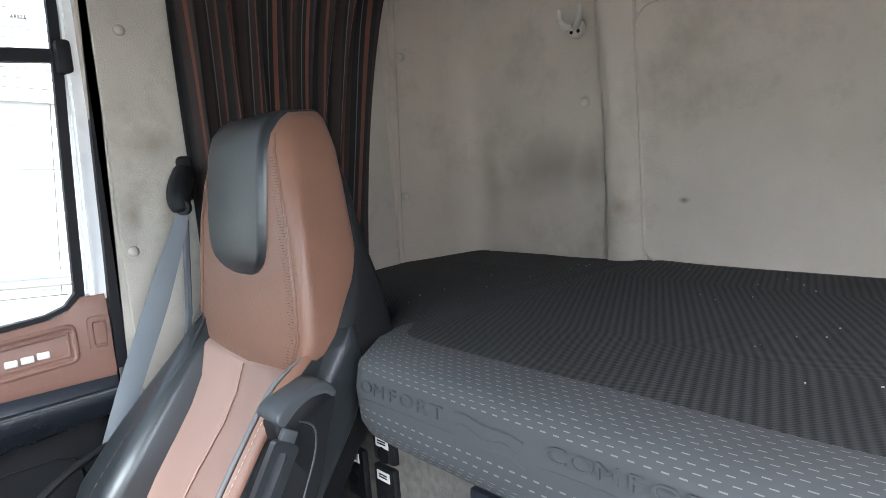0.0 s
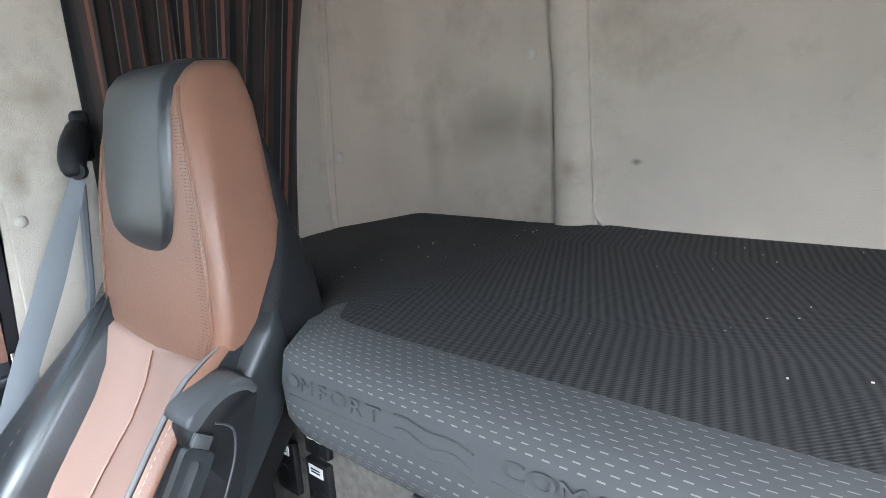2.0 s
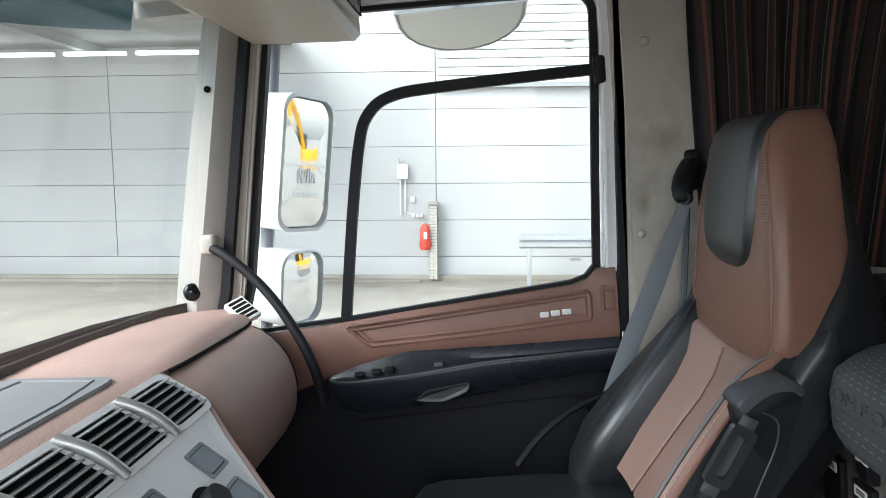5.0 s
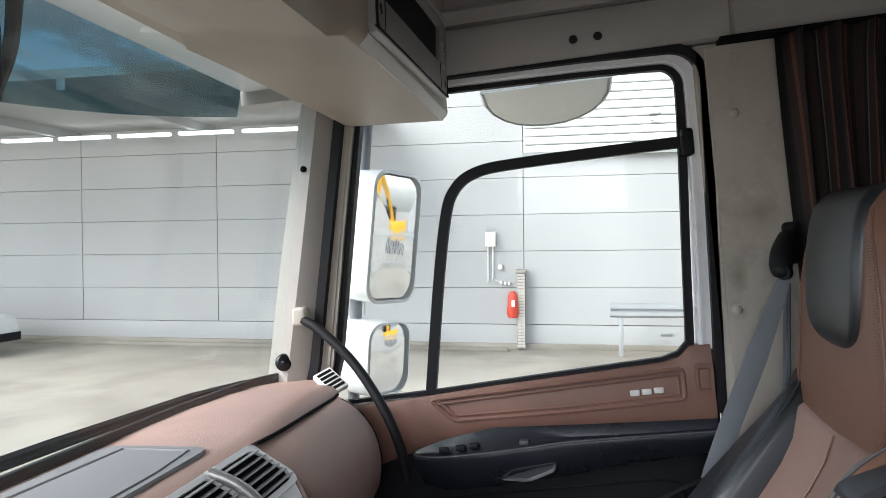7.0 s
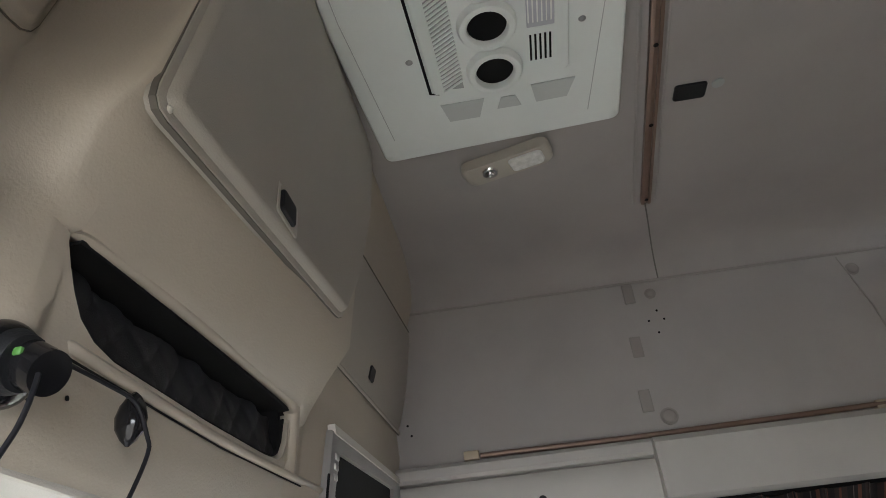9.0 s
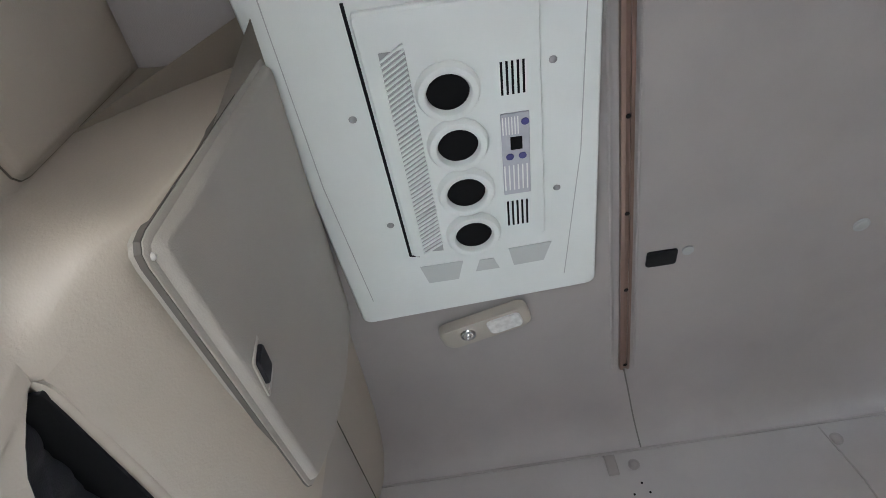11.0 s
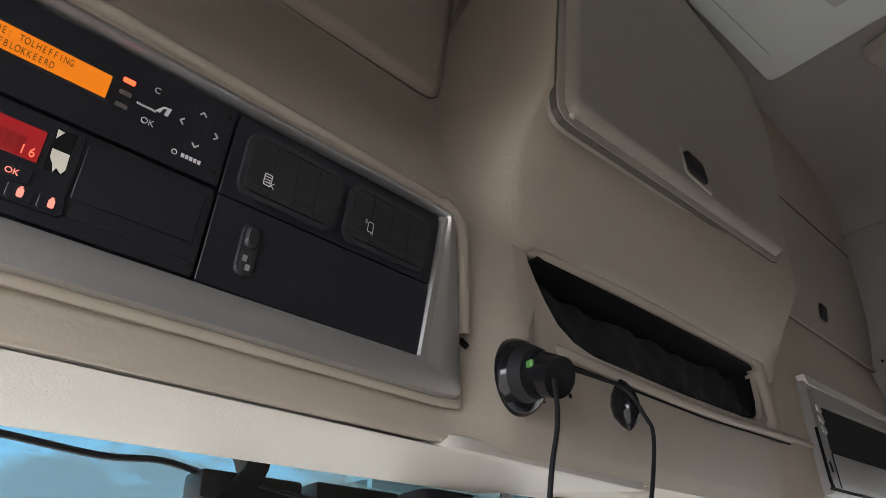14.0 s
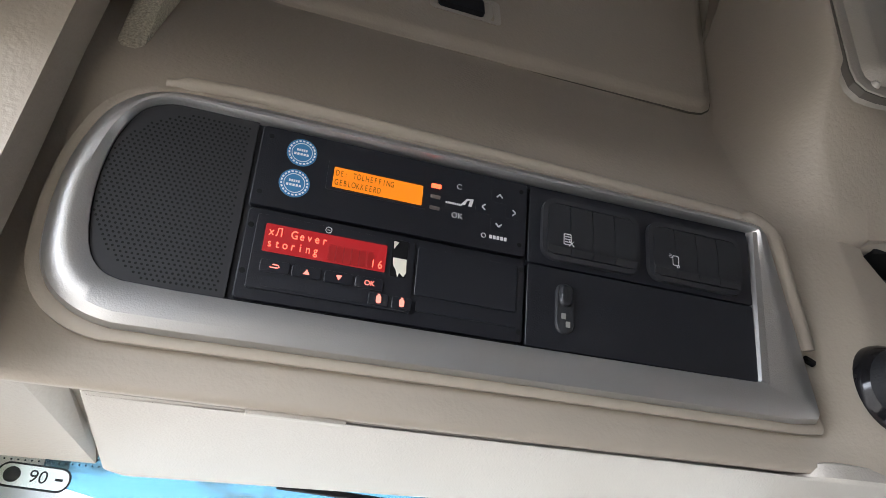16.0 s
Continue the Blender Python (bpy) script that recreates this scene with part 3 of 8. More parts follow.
# ---- bunk ----
bunk = thing("bunk", (0.4, -1.2, FLOOR), "bunk base with grey carpeted front panel", "bunk")
bm = bmesh.new()
box(bm, -0.55, 1.58, -1.65, -0.845, FLOOR, 0.738, 0.006)
part("bunk_base", bm, CARPET, bunk)
bm = bmesh.new()
box(bm, -0.55, 0.69, -0.845, -0.80, FLOOR, 0.70, 0.006)
part("locker_front", bm, BLACKPLASTIC, bunk)
bm = bmesh.new()
box(bm, -0.55, 0.69, -0.85, -0.775, 0.70, 0.737, 0.006)
part("bunk_rail", bm, mat("blue_black_panel", (0.014, 0.017, 0.024), 0.4, var=0.1), bunk, "blue-black bunk edge rail")


def uv_sheet(bm, rings, uvs, closed):
    lay = bm.loops.layers.uv.new("UVMap")
    rows = [[bm.verts.new(p) for p in r] for r in rings]
    n = len(rows[0])
    for a in range(len(rows) - 1):
        for i in range(n if closed else n - 1):
            j = (i + 1) % n
            f = bm.faces.new((rows[a][i], rows[a][j], rows[a + 1][j], rows[a + 1][i]))
            for lp, (r, c) in zip(f.loops, ((a, i), (a, j), (a + 1, j), (a + 1, i))):
                lp[lay].uv = uvs[r][c]
    if closed:
        bm.faces.new(rows[0][::-1])
        bm.faces.new(rows[-1])
    return bm


def mattress_cloth():
    m = mat("mattress_weave", (0.040, 0.0405, 0.043), 0.92, var=0.12, vscale=14)
    n, l = m.node_tree.nodes, m.node_tree.links
    b = n["Principled BSDF"]
    base = b.inputs["Base Color"].links[0].from_socket
    uvn = n.new("ShaderNodeUVMap")
    sep = n.new("ShaderNodeSeparateXYZ")
    l.new(uvn.outputs["UV"], sep.inputs["Vector"])

    def math_node(op, a, b2=None, c=None):
        k = n.new("ShaderNodeMath")
        k.operation = op
        for i, v in enumerate((a, b2, c)):
            if v is None:
                continue
            if isinstance(v, (int, float)):
                k.inputs[i].default_value = v
            else:
                l.new(v, k.inputs[i])
        return k.outputs["Value"]

    u, v = sep.outputs["X"], sep.outputs["Y"]
    # twill of the lying surface: slanting ribs broken into short stitches
    diag = math_node("ADD", math_node("MULTIPLY", u, 430.0), math_node("MULTIPLY", v, 190.0))
    cross = math_node("SUBTRACT", math_node("MULTIPLY", u, 900.0), math_node("MULTIPLY", v, 700.0))
    ribs = math_node("MULTIPLY", math_node("SINE", diag), 0.5)
    stitch = math_node("MULTIPLY", math_node("SINE", cross), 0.25)
    twill = math_node("ADD", math_node("ADD", ribs, stitch), 0.5)
    # short pale dashes of the border
    row = math_node("DIVIDE", v, 0.0095)
    shift = math_node("MULTIPLY", math_node("FLOOR", row), 0.5)
    along = math_node("FRACT", math_node("ADD", math_node("DIVIDE", u, 0.0195), shift))
    dash_raw = math_node("MULTIPLY", math_node("LESS_THAN", along, 0.46), math_node("LESS_THAN", math_node("FRACT", row), 0.16))
    zone_a = math_node("MULTIPLY", math_node("GREATER_THAN", v, -0.113), math_node("LESS_THAN", v, 0.006))
    zone_b = math_node("GREATER_THAN", v, 0.046)
    border = math_node("ADD", zone_a, zone_b)
    dash = math_node("MULTIPLY", dash_raw, border)
    on_top = math_node("LESS_THAN", v, -0.113)
    band = math_node("SUBTRACT", 1.0, on_top)
    mix1 = n.new("ShaderNodeMix")
    mix1.data_type, mix1.blend_type = "RGBA", "MIX"
    l.new(math_node("MULTIPLY", on_top, math_node("MULTIPLY", twill, 0.8)), mix1.inputs["Factor"])
    l.new(base, mix1.inputs["A"])
    mix1.inputs["B"].default_value = (0.006, 0.006, 0.007, 1)
    mix2 = n.new("ShaderNodeMix")
    mix2.data_type = "RGBA"
    l.new(math_node("MULTIPLY", band, 0.55), mix2.inputs["Factor"])
    l.new(mix1.outputs["Result"], mix2.inputs["A"])
    mix2.inputs["B"].default_value = (0.09, 0.094, 0.099, 1)
    mix3 = n.new("ShaderNodeMix")
    mix3.data_type = "RGBA"
    l.new(math_node("MULTIPLY", dash, 0.6), mix3.inputs["Factor"])
    l.new(mix2.outputs["Result"], mix3.inputs["A"])
    mix3.inputs["B"].default_value = (0.27, 0.265, 0.24, 1)
    l.new(mix3.outputs["Result"], b.inputs["Base Color"])
    bp = n.new("ShaderNodeBump")
    bp.inputs["Strength"].default_value, bp.inputs["Distance"].default_value = 0.6, 0.0015
    fine = n.new("ShaderNodeTexNoise")
    fine.inputs["Scale"].default_value = 900
    h = math_node("ADD", math_node("MULTIPLY", math_node("MULTIPLY", twill, on_top), 0.8), math_node("ADD", math_node("MULTIPLY", dash, 0.5), math_node("MULTIPLY", fine.outputs["Fac"], 0.4)))
    l.new(h, bp.inputs["Height"])
    l.new(bp.outputs["Normal"], b.inputs["Normal"])
    return m


mattress = thing("mattress", (0.4, -1.2, 0.745), "dark grey bunk mattress with woven border, dusty on top", "mattress")
bm = bmesh.new()
rings, uvs = [], []
edge = [(-0.55, -0.735, 0.898), (-0.2, -0.735, 0.90), (0.1, -0.735, 0.90), (0.3, -0.735, 0.9), (0.5, -0.735, 0.901), (0.7, -0.735, 0.902), (0.83, -0.735, 0.904), (0.88, -0.736, 0.906), (0.905, -0.742, 0.907), (0.922, -0.755, 0.907), (0.94, -0.775, 0.906), (0.97, -0.806, 0.905), (1.02, -0.856, 0.903), (1.08, -0.92, 0.901), (1.16, -1.0, 0.90), (1.22, -1.035, 0.90), (1.3, -1.05, 0.902), (1.44, -1.055, 0.902), (1.575, -1.06, 0.902)]
for x, f, zt in edge:
    wob = 0.004 * noise.noise((x * 5, 1.3, 0))
    rings.append([(x, -1.652, 0.745), (x, -1.652, zt), (x, -1.45, zt + 0.004), (x, f - 0.30, zt + 0.006 + wob), (x, f - 0.22, zt + 0.004), (x, f - 0.16, zt), (x, f - 0.09, zt + 0.002 + wob), (x, f - 0.035, zt - 0.006), (x, f - 0.008, zt - 0.024), (x, f, zt - 0.060), (x, f - 0.004, zt - 0.115), (x, f - 0.016, zt - 0.138), (x, f - 0.035, zt - 0.152), (x, f - 0.07, 0.745)])
    f0 = -0.735
    lift = 0.30 * max(0.0, min(1.0, (x - 0.985) / 0.03))
    uvs.append([(a, b - lift) for a, b in [(x, -1.2), (x, -1.08), (x, -0.9), (x, -0.304 - (f - f0) * 0), (x, -0.224), (x, -0.164), (x, -0.093), (x, -0.035), (x, 0.0), (x, 0.031), (x, 0.066), (x, 0.092), (x, 0.115), (x, 0.15)]])
uv_sheet(bm, rings, uvs, True)
part("mattress_body", bm, mattress_cloth(), mattress, smooth=60)
def front_edge(x):
    for (xa, fa, za), (xb, fb, zb) in zip(edge, edge[1:]):
        if xa <= x <= xb:
            return fa + (fb - fa) * (x - xa) / (xb - xa)
    return -0.735


EMBOSS = mat("embossed_thread", (0.060, 0.0615, 0.065), 0.9, var=0.1)
for x in (0.80, 0.385, -0.03, -0.44):
    for k, c in enumerate("COMFORT"):
        if x > 0.7 and k == 0:
            continue  # turned away round the chamfered end
        xl = x - (k - 3) * 0.0342
        f = front_edge(xl)
        run = Vector((-0.02, f - front_edge(xl + 0.01) + front_edge(xl - 0.01) - f, 0)).normalized()
        out = run.cross(Vector((0, 0, 1)))
        m = Matrix(((run.x, 0, out.x, xl), (run.y, 0, out.y, f - 0.0012), (0, 1, 0, 0.8555), (0, 0, 0, 1))) @ pose(0, 0, 0, -4, 0, 0)
        text("woven_letter", c, 0.037, m @ Matrix.Diagonal((1.16, 0.74, 1, 1)), EMBOSS, mattress, 0.0015)
    for k, (z0, amp) in enumerate(((0.866, 0.6), (0.850, 1.0), (0.836, 1.0))):
        bm = bmesh.new()
        tube(bm, [(x - 0.14 - 0.012 * i, -0.7352 - 0.0008 * k - (0.002 if k == 0 else 0), z0 - 0.004 * i * 0.2 + 0.0035 * amp * math.sin(i * 1.05)) for i in range(11)], 0.0016, 6)
        part("woven_wave", bm, EMBOSS, mattress)
    bm = bmesh.new()
    tube(bm, [(min(x + 0.13, 0.878), -0.7357, 0.836), (x, -0.7355, 0.836), (x - 0.14, -0.7357, 0.8355)], 0.0012, 6)
    part("woven_line", bm, EMBOSS, mattress)
# dust and lint lying on the mattress
rnd = random.Random(4)
bm = bmesh.new()
for i in range(70):
    x, y = rnd.uniform(0.0, 1.2), rnd.uniform(-1.6, -0.93)
    if x > 1.0 and y > -1.02:
        continue
    s = rnd.uniform(0.0004, 0.0009) * (1.7 if i < 2 else 1)
    box(bm, x - s, x + s * rnd.uniform(1, 2.5), y - s * 0.7, y + s * 0.7, 0.9045, 0.9066, 0)
LINT = mat("pale_lint", (0.55, 0.53, 0.5), 0.9, var=0.2, vscale=200)
tagged(part("lint", bm, LINT, smooth=0), "pale lint and crumbs scattered on the mattress", "lint", kind="stuff")

# power outlets in the bunk front
for x, z, w, h in ((0.99, 0.602, 0.062, 0.10), (1.088, 0.612, 0.062, 0.10), (0.985, 0.690, 0.062, 0.055)):
    outlet = thing("power_outlet", (x, -0.845, z), "black power outlet plate with white label on the bunk front", "outlet", "bunk outlets")
    bm = bmesh.new()
    box(bm, x - w / 2, x + w / 2, -0.847, -0.832, z - h / 2, z + h / 2, 0.004)
    part("plate", bm, BLACKPLASTIC, outlet)
    bm = bmesh.new()
    box(bm, x - 0.019, x + 0.019, -0.833, -0.8305, z + h / 2 - 0.026, z + h / 2 - 0.008)
    part("label", bm, WHITEPLASTIC, outlet, "small white printed label")
    for dz in (0.0, 0.005):
        bm = bmesh.new()
        box(bm, x - 0.012, x + 0.012, -0.831, -0.8298, z + h / 2 - 0.020 + dz, z + h / 2 - 0.0175 + dz)
        part("print_bar", bm, BLACKPLASTIC, outlet)
    if h > 0.05:
        bm = bmesh.new()
        disc(bm, (x, -0.834, z - 0.012), (0, 1, 0), 0.018, 0.004, 20, 0.015)
        part("socket", bm, SHADEBLACK, outlet)
        bm = bmesh.new()
        dome(bm, (x + 0.012, -0.832, z - 0.012), (0, 1, 0), 0.0025, 0.0025, 8)
        part("contact", bm, CHROME, outlet)

# ---- seat ----
seat = thing("passenger_chair", (1.2, -0.4, FLOOR), "brown and black leather passenger seat with integrated headrest", "seat")
SX = 1.193


def wedge(z, hf, hb, yf, yb, r, n=4, bow=0.0, cx=SX):
    """A seat section: width hf at the front, hb at the back, rounded corners."""
    pts = []
    for px, py in rrect(2, yf - yb, min(r, 0.9, (yf - yb) * 0.48), n):
        k = (py + (yf - yb) / 2) / (yf - yb)
        hw = hb * (1 - k) + hf * k
        edge_in = 1 - abs(px)
        x = math.copysign(hw - min(edge_in, 0.9) if abs(px) > 0.1 else 0, px)
        pts.append((cx + x, (yf + yb) / 2 + py, z + bow * (abs(px) ** 2)))
    return pts


bm = bmesh.new()
loft(bm, [wedge(z, hf, hb, yf, yb, r) for z, hf, hb, yf, yb, r in ((0.80, 0.18, 0.19, -0.70, -0.74, 0.02), (0.835, 0.20, 0.20, -0.695, -0.76, 0.022), (0.858, 0.214, 0.21, -0.689, -0.77, 0.023), (0.88, 0.226, 0.215, -0.686, -0.78, 0.024), (0.92, 0.238, 0.21, -0.692, -0.80, 0.024), (1.0, 0.230, 0.20, -0.699, -0.825, 0.024), (1.055, 0.223, 0.185, -0.702, -0.84, 0.024), (1.11, 0.214, 0.172, -0.706, -0.843, 0.026), (1.18, 0.192, 0.160, -0.714, -0.845, 0.03), (1.23, 0.170, 0.150, -0.722, -0.847, 0.034), (1.262, 0.152, 0.138, -0.735, -0.847, 0.04), (1.285, 0.132, 0.126, -0.755, -0.846, 0.04), (1.298, 0.108, 0.105, -0.772, -0.843, 0.03))])
part("backrest", bm, BROWN, seat, "brown leather upper backrest", smooth=70)
# seams of the backrest front
for sx in (-1, 1):
    for off in (0.0, 0.006):
        bm = bmesh.new()
        tube(bm, [(SX + sx * (h - 0.030 - off), y + 0.0012, z) for z, h, y in ((0.86, 0.215, -0.681), (0.92, 0.238, -0.692), (1.0, 0.230, -0.699), (1.11, 0.214, -0.706), (1.18, 0.192, -0.714), (1.23, 0.170, -0.723), (1.26, 0.15, -0.736))], 0.0012 if off else 0.0018, 5)
        part("seam", bm, BROWN, seat)
bm = bmesh.new()
loft(bm, [wedge(z, h, h, yf, yb, 0.016, cx=SX + 0.008 + shift) for z, h, yf, yb, shift in ((1.0135, 0.022, -0.703, -0.73, -0.02), (1.0155, 0.040, -0.700, -0.73, -0.016), (1.0195, 0.058, -0.697, -0.73, -0.012), (1.026, 0.077, -0.694, -0.73, -0.008), (1.036, 0.094, -0.692, -0.73, -0.005), (1.048, 0.106, -0.690, -0.735, -0.002), (1.06, 0.113, -0.690, -0.74, 0), (1.085, 0.119, -0.6905, -0.745, 0), (1.12, 0.122, -0.693, -0.75, 0), (1.19, 0.123, -0.701, -0.76, 0.001), (1.24, 0.121, -0.711, -0.78, 0.004), (1.272, 0.119, -0.723, -0.80, 0.008), (1.293, 0.115, -0.742, -0.83, 0.010), (1.302, 0.108, -0.760, -0.842, 0.009), (1.3035, 0.098, -0.778, -0.845, 0.008), (1.299, 0.085, -0.795, -0.845, 0.006))])
part("head_pad", bm, BLACKLEATHER, seat, "smooth black leather headrest pad", smooth=70)
bm = bmesh.new()
loft(bm, [wedge(z, hf, hb, yf, yb, 0.03) for z, hf, hb, yf, yb in ((0.45, 0.215, 0.17, -0.60, -0.79), (0.62, 0.225, 0.15, -0.66, -0.79), (0.70, 0.235, 0.18, -0.68, -0.82), (0.80, 0.243, 0.215, -0.71, -0.87), (0.90, 0.243, 0.222, -0.735, -0.885), (0.98, 0.225, 0.205, -0.785, -0.88), (1.05, 0.19, 0.18, -0.828, -0.865), (1.15, 0.155, 0.15, -0.838, -0.858), (1.2, 0.13, 0.13, -0.84, -0.852))])
part("back_shell", bm, BLACKPLASTIC, seat, "matt black plastic seat shell", smooth=70)
bm = bmesh.new()
rows = [(0.56, 0.105, -0.485), (0.62, 0.118, -0.53), (0.68, 0.135, -0.575), (0.75, 0.155, -0.632), (0.80, 0.174, -0.662), (0.836, 0.188, -0.676), (0.850, 0.192, -0.682), (0.857, 0.192, -0.694)]
ring2 = []
for z, h, y in rows:
    inb = h + 0.03 + (0.857 - z) * 0.25
    ring2.append([(SX + (inb if k < -0.2 else h) * k, y + (0.035 if k < -0.2 else 0.010) * (k * k) - (0.004 if abs(k) < 0.08 else 0), z + 0.018 * abs(k) ** 2 * (1 if z > 0.8 else 0.3)) for k in (-1, -0.8, -0.55, -0.3, -0.1, -0.03, 0, 0.03, 0.1, 0.3, 0.55, 0.8, 1)] + [(SX + h, y - 0.10, z), (SX - inb, y - 0.10, z)])
loft(bm, ring2)
part("lower_back", bm, BROWNPERF, seat, "light brown perforated leather lower backrest", smooth=50)
bm = bmesh.new()
tube(bm, [(SX + 0.003, y + 0.0005, z) for z, h, y in rows[:-1]], 0.0022, 5)
part("seam", bm, BROWN, seat)
DARKSTITCH = mat("dark_stitching", (0.09, 0.045, 0.03), 0.8, var=0.1)
STITCH = mat("pale_stitching", (0.5, 0.44, 0.4), 0.8, var=0.1)
# Grey that puts the leather's highlight into the colour of the inboard piping.
PIPING = mat("piping_highlight", (0.14, 0.135, 0.135), 0.5, var=0.08)
for sx in (1, -1):
    bm = bmesh.new()
    spine = [(0.46, 0.215, 0.055, -0.375, -0.72), (0.54, 0.222, 0.062, -0.39, -0.76), (0.62, 0.224, 0.064, -0.43, -0.80), (0.70, 0.220, 0.06, -0.495, -0.80), (0.78, 0.214, 0.05, -0.565, -0.80), (0.84, 0.208, 0.042, -0.62, -0.80), (0.90, 0.212, 0.03, -0.672, -0.80), (0.93, 0.222, 0.012, -0.70, -0.79)]
    if sx < 0:
        spine = [(z, dx, hw, yf - 0.06, max(yb, yf - 0.20)) for z, dx, hw, yf, yb in spine]
    else:
        spine = [(z, dx - swell * 0.6, hw + swell * 0.75, yf, yb) for (z, dx, hw, yf, yb), swell in zip(spine, (0.0, 0.022, 0.03, 0.022, 0.012, 0.004, 0, 0))]
    loft(bm, [wedge(z, hw, hw, yf, yb, 0.035, 5, cx=SX + sx * dx) for z, dx, hw, yf, yb in spine])
    part("bolster", bm, BLACKLEATHER, seat, "black leather side bolster", smooth=70)
    bm = bmesh.new()
    tube(bm, smooth_path([(SX + sx * (dx - hw * 0.72), yf - 0.012, z) for z, dx, hw, yf, yb in spine[1:]], 4), 0.004, 6)
    part("piping", bm, PIPING if sx < 0 else BLACKLEATHER, seat)
    bm = bmesh.new()
    pts = smooth_path([(SX + sx * (dx - hw * 0.2), yf + 0.0005, z) for z, dx, hw, yf, yb in spine[1:]], 10)
    for a, b in zip(pts[::2], pts[1::2]):
        tube(bm, [a, a.lerp(b, 0.8)], 0.0008, 4)
    part("stitching", bm, DARKSTITCH, seat)
# brown edge strip beside the armrest
bm = bmesh.new()
pts = smooth_path([(0.975, -0.694, 0.905), (0.968, -0.640, 0.85), (0.955, -0.575, 0.775), (0.945, -0.51, 0.69), (0.94, -0.45, 0.60)], 5)
taper = [min(1.0, 0.15 + 0.2 * k) for k in range(len(pts))]
pts = [p + Vector((-0.004, 0.006, 0)) * s + Vector((0, -0.02, 0)) * (1 - s) for p, s in zip(pts, taper)]
loft(bm, [[p + Vector((0.012, 0.004, 0.0)) * s, p + Vector((0.0, 0.010, 0.004)) * s, p + Vector((-0.011, 0.0, 0.0)) * s, p + Vector((-0.0105 * s, -0.010, -0.004)), p + Vector((0.016 * s, -0.010, -0.004))] for p, s in zip(pts, taper)])
part("edge_strip", bm, BROWN, seat, smooth=60)
bm = bmesh.new()
loft(bm, [[p + Vector((0.020 * s, -0.009, -0.004)), p + Vector((-0.009 * s, -0.009, -0.004)), p + Vector((-0.010 * s, -0.045, -0.018)), p + Vector((-0.004, -0.10, -0.04)), p + Vector((0.03 * s, -0.09, -0.04))] for p, s in zip(pts, taper)])
part("edge_side", bm, BLACKLEATHER, seat, smooth=60)
bm = bmesh.new()
tube(bm, [p + Vector((0.017, 0.008, 0.0)) * s for p, s in zip(pts, taper)], [0.005 * s for s in taper], 8)
part("edge_piping", bm, PIPING, seat, smooth=60)
bm = bmesh.new()
for a, b in zip(pts[5:], pts[6:]):
    for k in (0.1, 0.6):
        tube(bm, [a.lerp(b, k) + Vector((-0.007, 0.0075, 0.002)), a.lerp(b, k + 0.28) + Vector((-0.007, 0.0075, 0.002))], 0.0006, 4)
part("edge_stitching", bm, STITCH, seat)
# punched holes along the inboard seam of the backrest
bm = bmesh.new()
zs = [(0.87, 0.2205, -0.683), (0.92, 0.238, -0.692), (1.0, 0.230, -0.699), (1.11, 0.214, -0.706), (1.18, 0.192, -0.714), (1.225, 0.172, -0.7215)]
for (za, ha, ya), (zb, hb, yb) in zip(zs, zs[1:]):
    n = max(1, round((zb - za) / 0.005))
    for i in range(n):
        t = i / n
        for j in range(6):
            c = Vector((SX - (ha + (hb - ha) * t) + 0.037 + 0.0042 * j + 0.0021 * (i % 2), ya + (yb - ya) * t + 0.0009, za + (zb - za) * t))
            bm.faces.new([bm.verts.new(c + Vector((0.0007 * math.cos(q * 1.0472), 0, 0.0007 * math.sin(q * 1.0472)))) for q in range(6)])
part("punched_band", bm, SHADEBLACK, seat, "fine punched holes beside the seam", smooth=0)
bm = bmesh.new()
loft(bm, [[(SX + px * s, y, 0.443 + dz + pz) for px, pz in rrect(0.50, 0.15, 0.06, 5)] for y, s, dz in ((-0.015, 0.80, -0.02), (-0.035, 0.92, -0.006), (-0.08, 0.97, 0.0), (-0.3, 1.0, 0.0), (-0.6, 1.0, -0.02))])
part("seat_cushion", bm, BLACKLEATHER, seat, "black leather seat cushion", smooth=70)
bm = bmesh.new()
loft(bm, [[(SX + px * s, y, 0.449 + dz + pz) for px, pz in rrect(0.27, 0.13, 0.03, 5)] for y, s, dz in ((-0.005, 0.85, -0.03), (-0.02, 0.95, -0.012), (-0.08, 1.0, 0.0), (-0.3, 1.0, 0.004), (-0.55, 1.0, -0.02))])
part("cushion_centre", bm, BROWNPERF, seat, "brown leather centre of the seat cushion", smooth=70)
bm = bmesh.new()
box(bm, 0.99, 1.40, -0.75, -0.15, FLOOR, 0.40, 0.03)
part("seat_base", bm, BLACKPLASTIC, seat)
# folded armrest with its latch
bm = bmesh.new()
outline = [(-0.603, 0.795), (-0.604, 0.826), (-0.645, 0.853), (-0.680, 0.868), (-0.698, 0.863), (-0.7075, 0.846), (-0.691, 0.80), (-0.667, 0.722), (-0.64, 0.66), (-0.60, 0.57), (-0.53, 0.55), (-0.505, 0.60), (-0.53, 0.675), (-0.565, 0.745), (-0.592, 0.785)]
cy, cz = -0.66, 0.72
outline = [(p.x, p.y) for p in smooth_path([(y, z, 0) for y, z in outline + outline[:1]], 4)][:-1]
loft(bm, [[(x, cy + (y - cy) * s, cz + (z - cz) * s) for y, z in outline] for x, s in ((0.968, 0.97), (0.962, 1.0), (0.925, 1.0), (0.914, 0.975), (0.909, 0.93))])
part("armrest", bm, BLACKPLASTIC, seat, "folded black armrest", smooth=50)
ARMGREY = mat("grey_soft_plastic", (0.06, 0.063, 0.068), 0.45, var=0.08, bump=0.3, bscale=500)
bm = bmesh.new()
